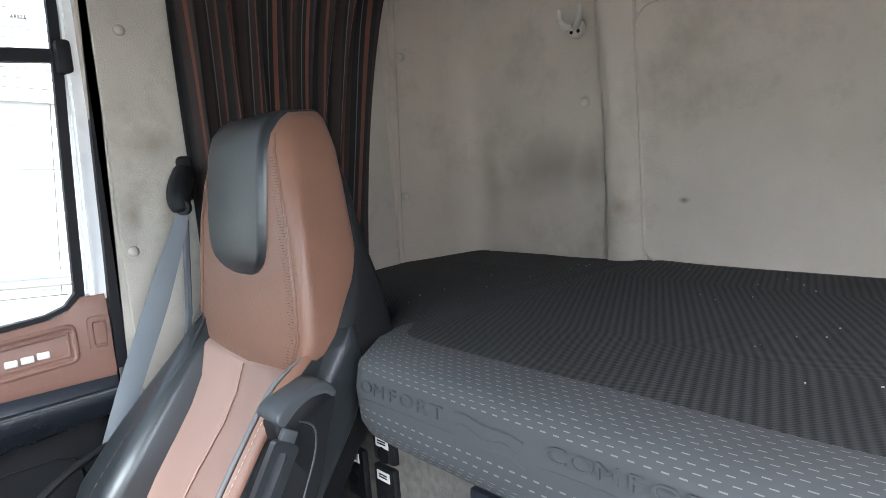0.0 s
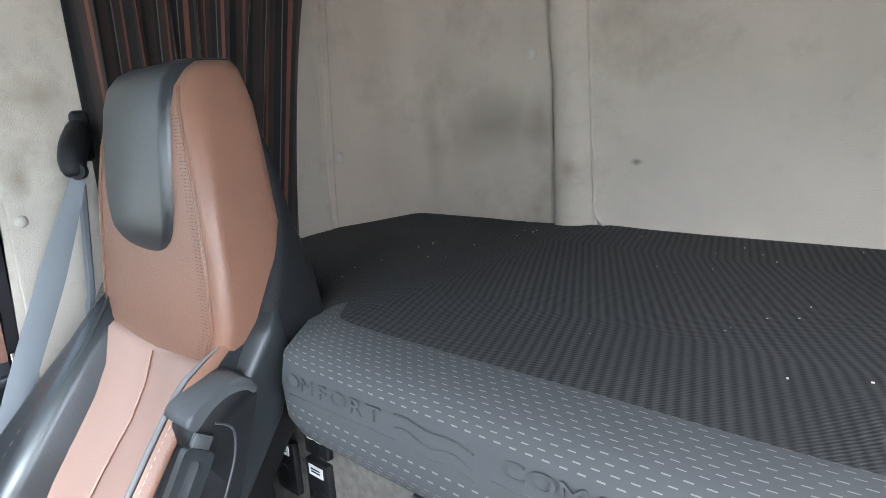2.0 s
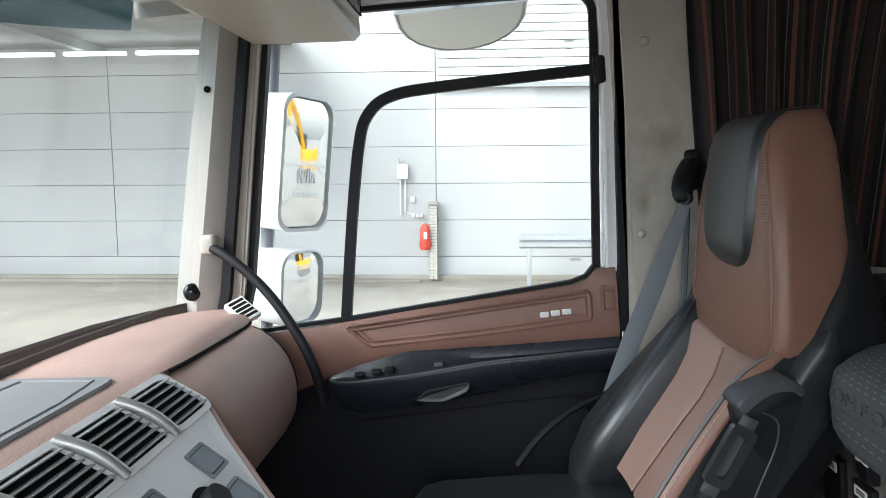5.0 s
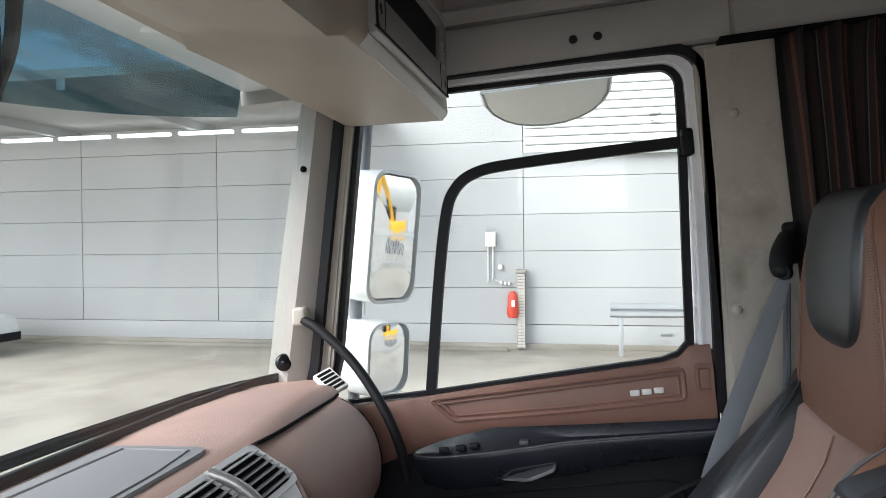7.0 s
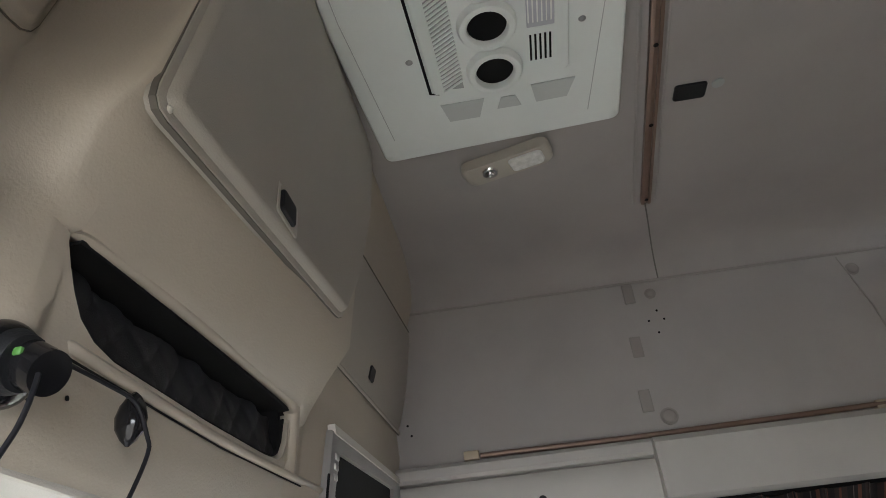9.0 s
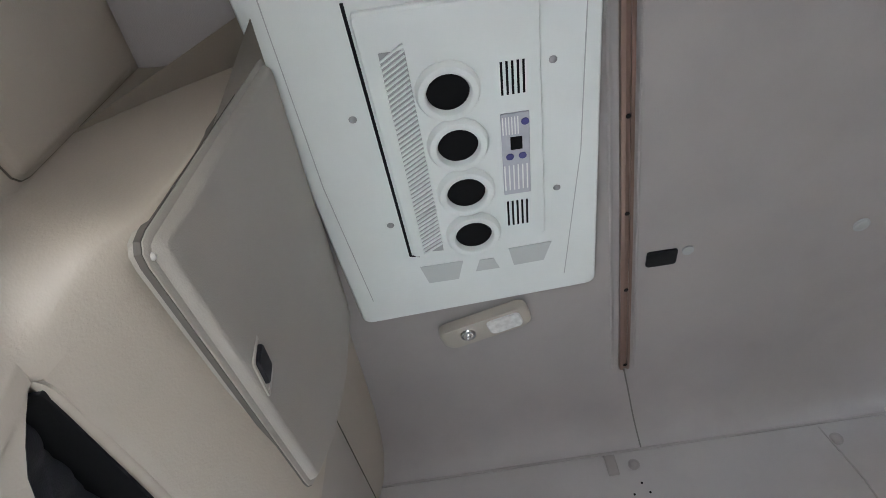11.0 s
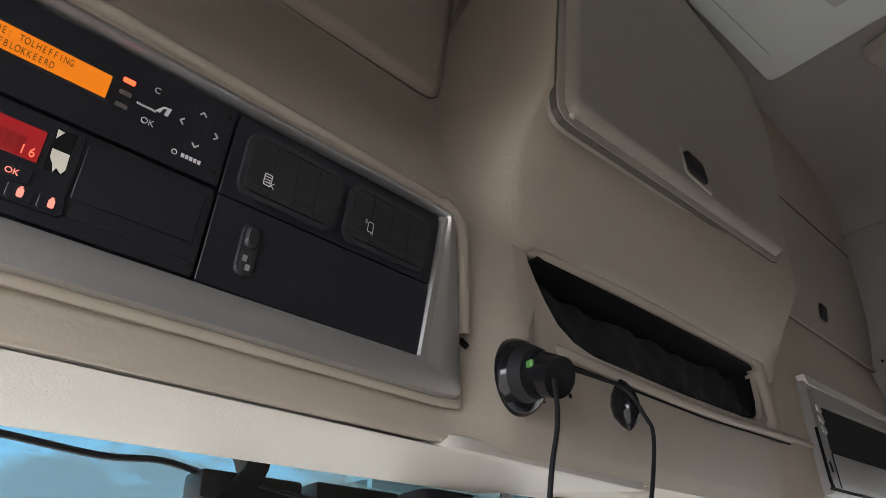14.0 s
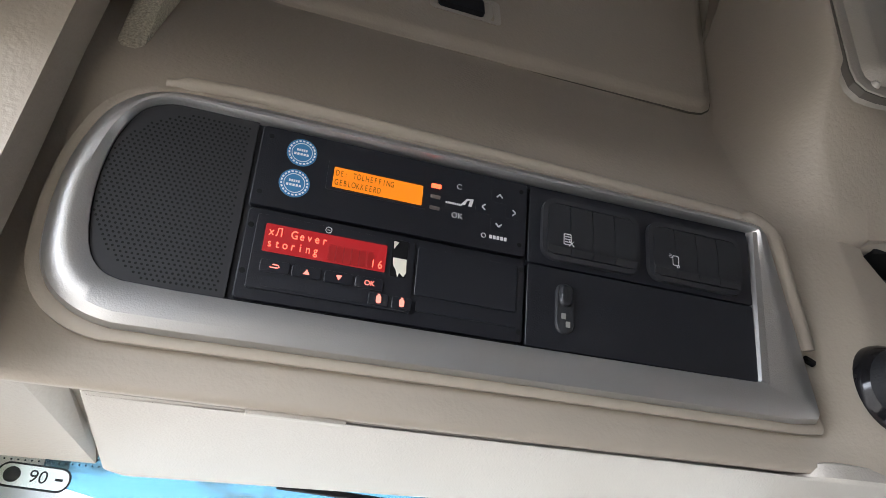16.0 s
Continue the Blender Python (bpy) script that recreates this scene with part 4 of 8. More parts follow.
pad = [(-0.600, 0.832), (-0.606, 0.844), (-0.637, 0.861), (-0.660, 0.870), (-0.681, 0.8735), (-0.697, 0.866), (-0.7065, 0.850), (-0.700, 0.846), (-0.688, 0.855), (-0.662, 0.855), (-0.636, 0.843), (-0.616, 0.826), (-0.608, 0.822)]
pad = [(p.x, p.y) for p in smooth_path([(y, z, 0) for y, z in pad + pad[:1]], 3)][:-1]
loft(bm, [[(x, -0.65 + (y + 0.65) * s, 0.82 + (z - 0.82) * s) for y, z in pad] for x, s in ((0.972, 0.95), (0.969, 1.0), (0.908, 1.0), (0.904, 0.95))])
part("armrest_pad", bm, ARMGREY, seat, smooth=60)
latch_m = pose(0.905, -0.583, 0.757) @ pose(0, 0, 0, 31, 0, 0) @ Matrix(((0, 0, -1, 0), (-1, 0, 0, 0), (0, 1, 0, 0), (0, 0, 0, 1)))
bm = bmesh.new()
frame_ring(bm, rrect(0.042, 0.106, 0.009), rrect(0.019, 0.078, 0.0085), 0.014, latch_m)
latch = part("latch_frame", bm, BLACKLEATHER, seat, "glossy black armrest latch")
bm = bmesh.new()
slab(bm, rrect(0.020, 0.079, 0.008), 0.006, latch_m, 0.003)
part("latch_recess", bm, ARMGREY, latch)
for k in (0.062, -0.062):
    bm = bmesh.new()
    box(bm, -0.013, 0.013, k - 0.010, k + 0.010, 0.0, 0.011, 0.003, 2, latch_m)
    part("latch_pin", bm, ARMGREY, latch)
bm = bmesh.new()
tube(bm, smooth_path([(0.9085, -0.640, 0.822), (0.9085, -0.663, 0.805), (0.9085, -0.660, 0.765), (0.9085, -0.632, 0.70), (0.9085, -0.600, 0.62)], 5), 0.0018, 6)
part("side_crease", bm, ARMGREY, seat)

# ---- seat belt ----
belt_t = thing("seat_belt", (1.5, -0.7, 1.13), "grey webbing seat belt hanging from its pillar guide", "seat belt")
bm = bmesh.new()
pts = smooth_path([(1.468, -0.702, 1.125), (1.478, -0.665, 1.03), (1.492, -0.612, 0.90), (1.512, -0.55, 0.75), (1.53, -0.50, 0.60), (1.54, -0.48, 0.45)], 6)
rings = []
for i, p in enumerate(pts):
    k = i / (len(pts) - 1)
    w = 0.012 + 0.011 * min(1, k * 3)
    a = Vector((-0.30, -0.9, -0.31)).normalized() * w
    curl = Vector((-0.006, 0, 0)) * math.sin(k * 3)
    rings.append([p - a, p + curl, p + a, p + a + Vector((0.002, 0.0, 0)), p + curl + Vector((0.002, 0, 0)), p - a + Vector((0.002, 0, 0))])
loft(bm, rings)
part("webbing", bm, BELTCLOTH, belt_t, smooth=60)
bm = bmesh.new()
tube(bm, [(1.50, -0.715, 1.11), (1.51, -0.70, 0.9), (1.52, -0.66, 0.7), (1.55, -0.63, 0.45)], 0.008, 6)
part("lower_webbing", bm, BELTCLOTH, belt_t)
bm = bmesh.new()
tube(bm, smooth_path([(1.552, -0.745, 1.222), (1.540, -0.737, 1.208), (1.512, -0.719, 1.188), (1.482, -0.702, 1.164), (1.466, -0.696, 1.142), (1.462, -0.694, 1.128)], 4), [0.012, 0.018, 0.022, 0.0235, 0.024, 0.0245, 0.025, 0.0255, 0.026, 0.0265, 0.0265, 0.026, 0.0255, 0.025, 0.024, 0.023, 0.022, 0.020, 0.018, 0.015, 0.010], 14)
part("height_guide", bm, BLACKPLASTIC, belt_t, "black plastic belt guide", smooth=70)
bm = bmesh.new()
box(bm, 1.548, 1.573, -0.768, -0.732, 1.15, 1.25, 0.011, 3)
part("guide_rail", bm, BLACKPLASTIC, belt_t)
bm = bmesh.new()
disc(bm, (1.46, -0.705, 1.138), (-0.6, 0.7, 0), 0.016, 0.012, 16)
part("swivel", bm, RUBBER, belt_t)
bm = bmesh.new()
tube(bm, smooth_path([(1.44, -0.26, 0.52), (1.47, -0.33, 0.585), (1.50, -0.42, 0.635), (1.53, -0.52, 0.66)], 5), 0.009, 8)
part("lap_webbing", bm, BLACKPLASTIC, belt_t)

# ---- curtain ----
def curtain_cloth():
    m = mat("striped_curtain", (0.02, 0.017, 0.016), 0.9, var=0.2, vscale=30, bump=0.3, bscale=900)
    n, l = m.node_tree.nodes, m.node_tree.links
    b = n["Principled BSDF"]
    uvn, mp, sep = n.new("ShaderNodeUVMap"), n.new("ShaderNodeMath"), n.new("ShaderNodeSeparateXYZ")
    l.new(uvn.outputs["UV"], sep.inputs["Vector"])
    mp.operation = "FRACT"
    mul = n.new("ShaderNodeMath")
    mul.operation, mul.inputs[1].default_value = "MULTIPLY", 6.0
    l.new(sep.outputs["X"], mul.inputs[0])
    l.new(mul.outputs["Value"], mp.inputs[0])
    r = n.new("ShaderNodeValToRGB")
    r.color_ramp.interpolation = "CONSTANT"
    dark, brown, rust, grey = (0.010, 0.0095, 0.010, 1), (0.030, 0.020, 0.017, 1), (0.125, 0.046, 0.030, 1), (0.11, 0.098, 0.088, 1)
    stops = [(0.0, dark), (0.12, brown), (0.2, rust), (0.24, brown), (0.33, dark), (0.42, grey), (0.435, dark), (0.5, rust), (0.57, dark), (0.66, brown), (0.78, dark), (0.82, grey), (0.835, brown), (0.92, rust), (0.95, dark)]
    r.color_ramp.elements[0].color = stops[0][1]
    r.color_ramp.elements[1].position, r.color_ramp.elements[1].color = stops[-1]
    for p, c in stops[1:-1]:
        e = r.color_ramp.elements.new(p)
        e.color = c
    l.new(mp.outputs["Value"], r.inputs["Fac"])
    l.new(r.outputs["Color"], b.inputs["Base Color"])
    return m


curtain = thing("bunk_curtain", (1.52, -1.0, 0.93), "gathered dark curtain with rust and grey stripes", "curtain")
bm = bmesh.new()
rings, uvs = [], []
N = 120
for k in range(13):
    t = k / 12
    z = 1.69 - 0.76 * t
    y0, y1 = -0.757 - 0.010 * t, -1.35 + 0.16 * t ** 0.62
    row, uvr = [], []
    for i in range(N + 1):
        s = i / N
        ph = s * 2 * math.pi * 8 + 1.1 * math.sin(2.2 * t + 7 * s) + 0.8 * math.sin(17 * s)
        amp = (0.024 + 0.010 * math.sin(5 * s + 2)) * (1 - 0.25 * t)
        g = s + 0.055 * t * math.sin(2 * math.pi * s)
        row.append((1.532 + amp * math.sin(ph) + 0.012 * math.sin(9 * s) * t - 0.02 * s, y0 + (y1 - y0) * g + 0.011 * math.cos(ph), z))
        uvr.append((s, t))
    rings.append(row)
    uvs.append(uvr)
uv_sheet(bm, rings, uvs, False)
cl = part("cloth", bm, curtain_cloth(), curtain, smooth=80)
sol = cl.modifiers.new("thickness", "SOLIDIFY")
sol.thickness = 0.002

# ---- fasteners and hook of the rear and side trim ----
for c in ((1.572, -0.653, 1.523), (1.572, -0.620, 1.05), (1.585, -1.413, 1.496), (1.585, -1.388, 1.097)):
    stud("trim_button", c, (-1, 0, 0), 0.0125, 0.008, CREAM, "round beige trim button on the side wall", "trim buttons")
stud("trim_button", (1.137, -1.660, 1.316), (0, 1, 0), 0.0125, 0.008, CREAM, "round beige trim button on the rear wall", "trim buttons")
hook = thing("coat_hook", (1.12, -1.63, 1.48), "beige plastic double coat hook on the rear wall", "hook")
bm = bmesh.new()
slab(bm, rrect(0.046, 0.05, 0.022, 5), 0.012, Matrix(((-1, 0, 0, 1.125), (0, 0, 1, -1.632), (0, 1, 0, 1.497), (0, 0, 0, 1))), 0.004)
part("hook_plate", bm, CREAM, hook)
for sx in (1, -1):
    bm = bmesh.new()
    tube(bm, smooth_path([(1.125, -1.622, 1.50), (1.125 + sx * 0.018, -1.607, 1.503), (1.125 + sx * 0.03, -1.600, 1.518), (1.125 + sx * 0.033, -1.600, 1.548)], 4), [0.009] * 8 + [0.008] * 4 + [0.006], 8)
    part("prong", bm, CREAM, hook)
for dx, dz in ((-0.011, -0.008), (0.011, -0.008)):
    bm = bmesh.new()
    disc(bm, (1.125 + dx, -1.621, 1.497 + dz), (0, 1, 0), 0.005, 0.002, 12)
    part("screw_hole", bm, SHADEBLACK, hook)

# ---- overhead console: radio panel ----
PO, PV, PN = Vector((-0.377, 0.043, 1.7395)), Vector((0, 0.274, -0.9617)), Vector((0, -0.9617, -0.274))


def pm(u, v, h=0.0):
    """The pose of a plate on the radio panel: u to the right, v down, h out, in millimetres."""
    o = PO + Vector((1, 0, 0)) * u / 1000 + PV * v / 1000 + PN * h / 1000
    return Matrix(((1, -0 * 1, 0, o.x), (0, -PV.y, PN.y, o.y), (0, -PV.z, PN.z, o.z), (0, 0, 0, 1)))


def plate(name, u0, v0, u1, v1, h0, h1, material, parent, r=2.0, bevel=0.0, label="", n=3):
    b = bmesh.new()
    slab(b, [(x / 1000, y / 1000) for x, y in rrect(u1 - u0, v1 - v0, min(r, (u1 - u0) * 0.49, (v1 - v0) * 0.49), n)], (h1 - h0) / 1000, pm((u0 + u1) / 2, (v0 + v1) / 2, h0), bevel / 1000)
    return part(name, b, material, parent, label, smooth=30)


PANELBLACK = mat("satin_black_panel", (0.009, 0.0102, 0.014), 0.42, var=0.1, bump=0.12, bscale=900)
SPEAKERBLACK = mat("speaker_grille", (0.010, 0.0105, 0.012), 0.55, var=0.1)
UNITBLACK = mat("radio_black", (0.0085, 0.0095, 0.013), 0.36, var=0.1, bump=0.1, bscale=1200)
AMBER = glow("amber_display", (1.0, 0.25, 0.001), 0.16)
AMBERTEXT = mat("display_ink", (0.03, 0.012, 0.0), 0.6, var=0.0)
REDDISP = glow("red_display", (0.55, 0.012, 0.014), 0.10)
REDTEXT = glow("red_letters", (1.0, 0.12, 0.06), 0.5)
REDLIT = glow("red_key_light", (1.0, 0.22, 0.15), 0.35)
LEDLIT = glow("lit_led", (1.0, 0.07, 0.02), 0.8)
INK = mat("white_print", (0.7, 0.7, 0.7), 0.6, var=0.0)
STICKERBLUE = mat("blue_sticker", (0.03, 0.16, 0.33), 0.5, var=0.06)

bezel = thing("radio_panel", tuple(PO), "silver-framed black radio panel in the overhead console", "control panel")
outer = [(-60, -9), (-40, -12), (0, -13), (180, -13), (388, -13), (396, -11), (402, -4), (438, 137), (436, 141), (414, 143), (180, 143), (-30, 144), (-58, 144), (-78, 139), (-94, 128), (-103, 112), (-106, 92), (-106, 66), (-100, 34), (-88, 8), (-74, -4)]
mid = [(-60, -4), (-40, -6), (0, -7), (180, -7), (386, -8), (392, -7), (394, -4), (420, 128), (418, 131), (400, 133), (180, 134), (-30, 137), (-58, 137), (-75, 132), (-88, 122), (-95, 108), (-98, 90), (-98, 66), (-93, 38), (-83, 15), (-72, 3)]
inner = [(-56, -1), (-40, -2), (0, -2), (180, -3), (384, -5), (387, -4), (388, -2), (382, 114), (381, 117), (376, 118), (180, 119), (-30, 119), (-58, 118), (-68, 115), (-75, 109), (-80, 99), (-83, 86), (-85, 66), (-84, 44), (-79, 22), (-70, 6)]


def curve(pts, steps=4):
    """A closed line made smooth through its points, with even chords."""
    n, out = len(pts), []
    for i in range(n):
        p0, p1, p2, p3 = (Vector(pts[(i + k) % n]) for k in (-1, 0, 1, 2))
        a, b, c = (p1 - p0).length, (p2 - p1).length, (p3 - p2).length
        m1 = ((p1 - p0) / a * b + (p2 - p1) / b * a) / (a + b) * b
        m2 = ((p2 - p1) / b * c + (p3 - p2) / c * b) / (b + c) * b
        if 1 <= i <= 11:
            m1 = m2 = p2 - p1
        for k in range(steps):
            t = k / steps
            out.append(tuple((2 * t ** 3 - 3 * t * t + 1) * p1 + (t ** 3 - 2 * t * t + t) * m1 + (3 * t * t - 2 * t ** 3) * p2 + (t ** 3 - t * t) * m2))
    return out


outer, mid, inner = curve(outer), curve(mid), curve(inner)


def pring(pts, h):
    return [PO + Vector((u / 1000, 0, 0)) + PV * (v / 1000) + PN * (h / 1000) for u, v in pts]


bm = bmesh.new()
loft(bm, [pring(outer, -14), pring(outer, 2), pring([((a[0] * 3 + b[0]) / 4, (a[1] * 3 + b[1]) / 4) for a, b in zip(outer, mid)], 9), pring(mid, 13), pring([((a[0] + b[0]) / 2, (a[1] + b[1]) / 2) for a, b in zip(mid, inner)], 13), pring(inner, 9), pring(inner, -14)], caps=False)
BEZELSILVER = mat("silver_bezel", (0.50, 0.495, 0.48), 0.36, metal=0.85, var=0.04, bump=0.12, bscale=900)
part("bezel", bm, BEZELSILVER, bezel, "satin silver panel frame", smooth=35)
bm = bmesh.new()
loft(bm, [pring(inner, -10), pring(inner, 3.5)])
part("backing", bm, PANELBLACK, bezel)
bm = bmesh.new()
grown = [(u + 7 * (u - 160) / 270, v + 7 * (v - 66) / 80) for u, v in outer]
loft(bm, [pring(outer, -3), pring(outer, 0.5), pring([((a[0] + b[0]) / 2, (a[1] + b[1]) / 2) for a, b in zip(outer, grown)], 2.0), pring(grown, 0.5), pring(grown, -6)], caps=False)
part("bezel_lip", bm, BEIGE, bezel, "beige lip round the frame", smooth=50)
bm = bmesh.new()
loft(bm, [pring([(384, -4), (391, -5), (389, 119), (379, 118)], 4), pring([(385, -3), (390, -4), (388, 118), (381, 117)], 11)])
part("edge_strip", bm, BEZELSILVER, bezel, "bright silver edge strip")
# speaker grille with holes
spk = [(u, v) for u, v in inner if u < 0] + [(-2, 119), (-2, -2)]
order = sorted(spk, key=lambda p: math.atan2(p[1] - 58, p[0] + 40))
bm = bmesh.new()
loft(bm, [pring(order, 3), pring(order, 6.5)])
grille = part("speaker_grille", bm, SPEAKERBLACK, bezel, "black perforated speaker grille")
bm = bmesh.new()
row = 0
v = 4.0
while v < 116:
    u = -84.0 + (1.6 if row % 2 else 0)
    while u < -6:
        du, dv = (u + 2) / 82, (v - 60) / 62
        if u > -8 - 76 * math.sqrt(max(0.0, 1 - abs(dv) ** 2.6)):
            c = PO + Vector((u / 1000, 0, 0)) + PV * (v / 1000) + PN * 0.0066
            ring6 = [c + (Vector((1, 0, 0)) * math.cos(k * 1.0472) + PV * math.sin(k * 1.0472)) * 0.00085 for k in range(6)]
            bm.faces.new([bm.verts.new(p) for p in ring6])
        u += 3.2
    v += 2.75
    row += 1
HOLE = mat("hole_black", (0.003, 0.003, 0.003), 0.9, var=0.0)
part("perforation", bm, HOLE, bezel, smooth=0)

# toll unit (upper) and tachograph (lower)
toll = thing("toll_unit", tuple(pm(95, 28, 4).translation), "black toll unit with amber display in the radio panel", "toll unit")
plate("unit_body", 1, 0, 189, 56, 3, 9, UNITBLACK, toll, 2.5, 0.8)
plate("display_recess", 46, 13, 114, 36, 9, 9.8, PANELBLACK, toll, 1.0)
plate("display", 50, 19.5, 111, 34, 9.8, 10.4, AMBER, toll, 0.6, label="lit amber text display")


def cells(name, words, size, u, v, h, step, material, parent, sx=1.0):
    """Words set letter by letter in even display cells."""
    whole = bmesh.new()
    for k, c in enumerate(words):
        if c == " ":
            continue
        cu = bpy.data.curves.new("words", "FONT")
        cu.body, cu.size, cu.extrude, cu.align_x, cu.align_y = c, size, 0.0001, "CENTER", "BOTTOM_BASELINE"
        tmp = bpy.data.objects.new("words", cu)
        me = bpy.data.meshes.new_from_object(tmp)
        bpy.data.objects.remove(tmp)
        me.transform(pm(u + step * (k + 0.5), v, h) @ Matrix.Diagonal((sx, 1.15, 1, 1)))
        whole.from_mesh(me)
        bpy.data.meshes.remove(me)
    return part(name, whole, material, parent, smooth=0)


for s, v in (("DE: TOLHEFFING", 25.6), ("GEBLOKKEERD", 32.2)):
    cells("display_text", s, 0.0052, 51.0, v, 10.5, 2.85, AMBERTEXT, toll, 0.72)
for cu, cv in ((27.8, 14.2), (26.2, 36.8)):
    b = bmesh.new()
    slab(b, [(0.0098 * math.cos(k * math.pi / 14), 0.0098 * math.sin(k * math.pi / 14)) for k in range(28)], 0.0005, pm(cu, cv, 9))
    stick = part("sticker", b, STICKERBLUE, toll, "round blue sticker with white print")
    b = bmesh.new()
    frame_ring(b, [(0.0068 * math.cos(k * math.pi / 14), 0.0068 * math.sin(k * math.pi / 14)) for k in range(28)], [(0.0064 * math.cos(k * math.pi / 14), 0.0064 * math.sin(k * math.pi / 14)) for k in range(28)], 0.0002, pm(cu, cv, 9.5))
    for k in range(22):
        a = k * 2 * math.pi / 22
        box(b, -0.0007, 0.0007, 0.0077, 0.0088, 0, 0.0002, 0, 1, pm(cu, cv, 9.5) @ Matrix.Rotation(a, 4, "Z"))
    for dv, w in ((1.6, 3.6), (-1.4, 5.0)):
        for k in range(5):
            box(b, (-w + k * w * 2 / 5) / 1000, (-w + k * w * 2 / 5 + w * 0.28) / 1000, (dv - 0.8) / 1000, (dv + 0.8) / 1000, 0, 0.0002, 0, 1, pm(cu, cv, 9.5))
    part("sticker_print", b, INK, stick)
plate("led", 117, 15.5, 124, 18.5, 9, 9.8, LEDLIT, toll, 0.6, label="lit orange indicator")
plate("led", 117, 23.8, 124, 26.4, 9, 9.6, mat("unlit_led", (0.12, 0.10, 0.09), 0.5), toll, 0.6)
plate("led", 117, 32.2, 124, 34.8, 9, 9.6, mat("unlit_led_two", (0.12, 0.10, 0.09), 0.5), toll, 0.6)
text("key_mark", "C", 0.0056, pm(136.9, 14, 9.6), INK, toll, 0.0001)
text("key_mark", "OK", 0.0056, pm(136.8, 36, 9.6), INK, toll, 0.0001)
for u, v, a in ((167.5, 14.2, 0), (156, 24.8, 90), (178.8, 24.7, -90), (167.8, 36.4, 180)):
    b = bmesh.new()
    for s in (1, -1):
        box(b, -0.0005, 0.0005, -0.0033, 0.0, 0, 0.0003, 0, 1, pm(u, v, 9.3) @ Matrix.Rotation(radians(a), 4, "Z") @ Matrix.Translation((0, 0.0014, 0)) @ Matrix.Rotation(radians(s * 42), 4, "Z"))
    part("arrow_mark", b, INK, toll)
    plate("key", u - 6, v - 5, u + 6, v + 5, 8.6, 9.2, UNITBLACK, toll, 1.5)
b = bmesh.new()
for k in range(9):
    box(b, (129.0 + k * 1.35 - 133.7) / 1000, (129.9 + k * 1.35 - 133.7) / 1000, -0.0007, 0.0007, 0, 0.0003, 0, 1, pm(132.7, 27.2, 9.2))
loft(b, [[pm(u, v, h).translation for u, v in ((139, 26.5), (143.2, 21.6), (148.2, 21), (147, 26.8), (144.6, 26.8), (145.6, 22.4), (143.6, 23.0), (142, 26.6))] for h in (9.1, 9.4)])
part("maker_mark", b, INK, toll)
b = bmesh.new()
frame_ring(b, [(0.0018 * math.cos(k * math.pi / 8), 0.0018 * math.sin(k * math.pi / 8)) for k in range(16)], [(0.0013 * math.cos(k * math.pi / 8), 0.0013 * math.sin(k * math.pi / 8)) for k in range(16)], 0.0003, pm(157, 46, 9.1))
for k in range(5):
    box(b, -0.001, 0.001, -0.0013, 0.0013, 0, 0.0003, 0, 1, pm(162.4 + k * 2.7, 46, 9.1))
part("maker_mark", b, INK, toll)
for u, v in ((7, 7), (6, 47), (184, 7), (184, 48)):
    b = bmesh.new()
    disc(b, pm(u, v, 9.05).translation, PN, 0.0017, 0.0002, 10)
    part("screw_hole", b, HOLE, toll)

tacho = thing("tachograph", tuple(pm(95, 87, 4).translation), "black tachograph with red display and lit keys", "tachograph")
plate("unit_body", 2, 58.5, 189, 117, 3, 9, UNITBLACK, tacho, 2.5, 0.8)
plate("raised_face", 8, 62, 110, 110, 9, 10.5, UNITBLACK, tacho, 1.5, 0.5)
plate("display", 14, 67.8, 91, 86, 10.5, 11.2, REDDISP, tacho, 0.6, label="lit red text display")
for s, u, v in (("x\u041b Gever", 15.5, 75.2), ("storing", 15.5, 82.8), ("16", 80.5, 84.2)):
    cells("display_text", s, 0.0066, u, v, 11.35, 4.7, REDTEXT, tacho, 0.95)
for k in range(6):
    plate("display_segment", 54 + 5 * k, 74.5, 58.2 + 5 * k, 85, 11.2, 11.3, mat("dim_segment", (0.25, 0.006, 0.006), 0.5, var=0), tacho, 0.3) if k < 1 else plate("display_segment", 54 + 5 * k, 74.5, 58.2 + 5 * k, 85, 11.2, 11.3, bpy.data.materials["dim_segment"], tacho, 0.3)
for u, kind in ((23.4, "back"), (42.6, "up"), (62.6, "down"), (82.1, "ok")):
    plate("key", u - 9, 91.3, u + 9, 98.8, 10.5, 11.6, UNITBLACK, tacho, 1.2, 0.4)
    b = bmesh.new()
    if kind in ("up", "down"):
        s = 1 if kind == "up" else -1
        loft(b, [[pm(u, 95, 0) @ Vector((x / 1000, s * y / 1000, h / 1000)) for x, y in ((-2, -1.6), (2, -1.6), (0, 1.8))] for h in (11.6, 11.8)])
        part("key_mark", b, REDLIT, tacho)
    elif kind == "back":
        tube(b, [pm(u + du, 95 + dv, 11.8).translation for du, dv in ((-3, 0.8), (1.6, 0.8), (2.6, 0.0), (1.6, -1.0), (-1.6, -1.0))], 0.00035, 5)
        part("key_mark", b, REDLIT, tacho)
    else:
        b.free()
        text("key_mark", "OK", 0.0046, pm(u, 95.2, 11.7), REDLIT, tacho, 0.0001)
for u in (89.1, 104.2):
    plate("key", u - 6.5, 100.5, u + 6.5, 108.5, 10.2, 11.4, UNITBLACK, tacho, 1.2, 0.4)
    plate("key_mark", u - 1.6, 101.9, u + 1.6, 106.9, 11.4, 11.6, REDLIT, tacho, 1.0)
    plate("key_mark", u - 0.8, 100.9, u + 0.8, 101.8, 11.4, 11.6, REDLIT, tacho, 0.4)
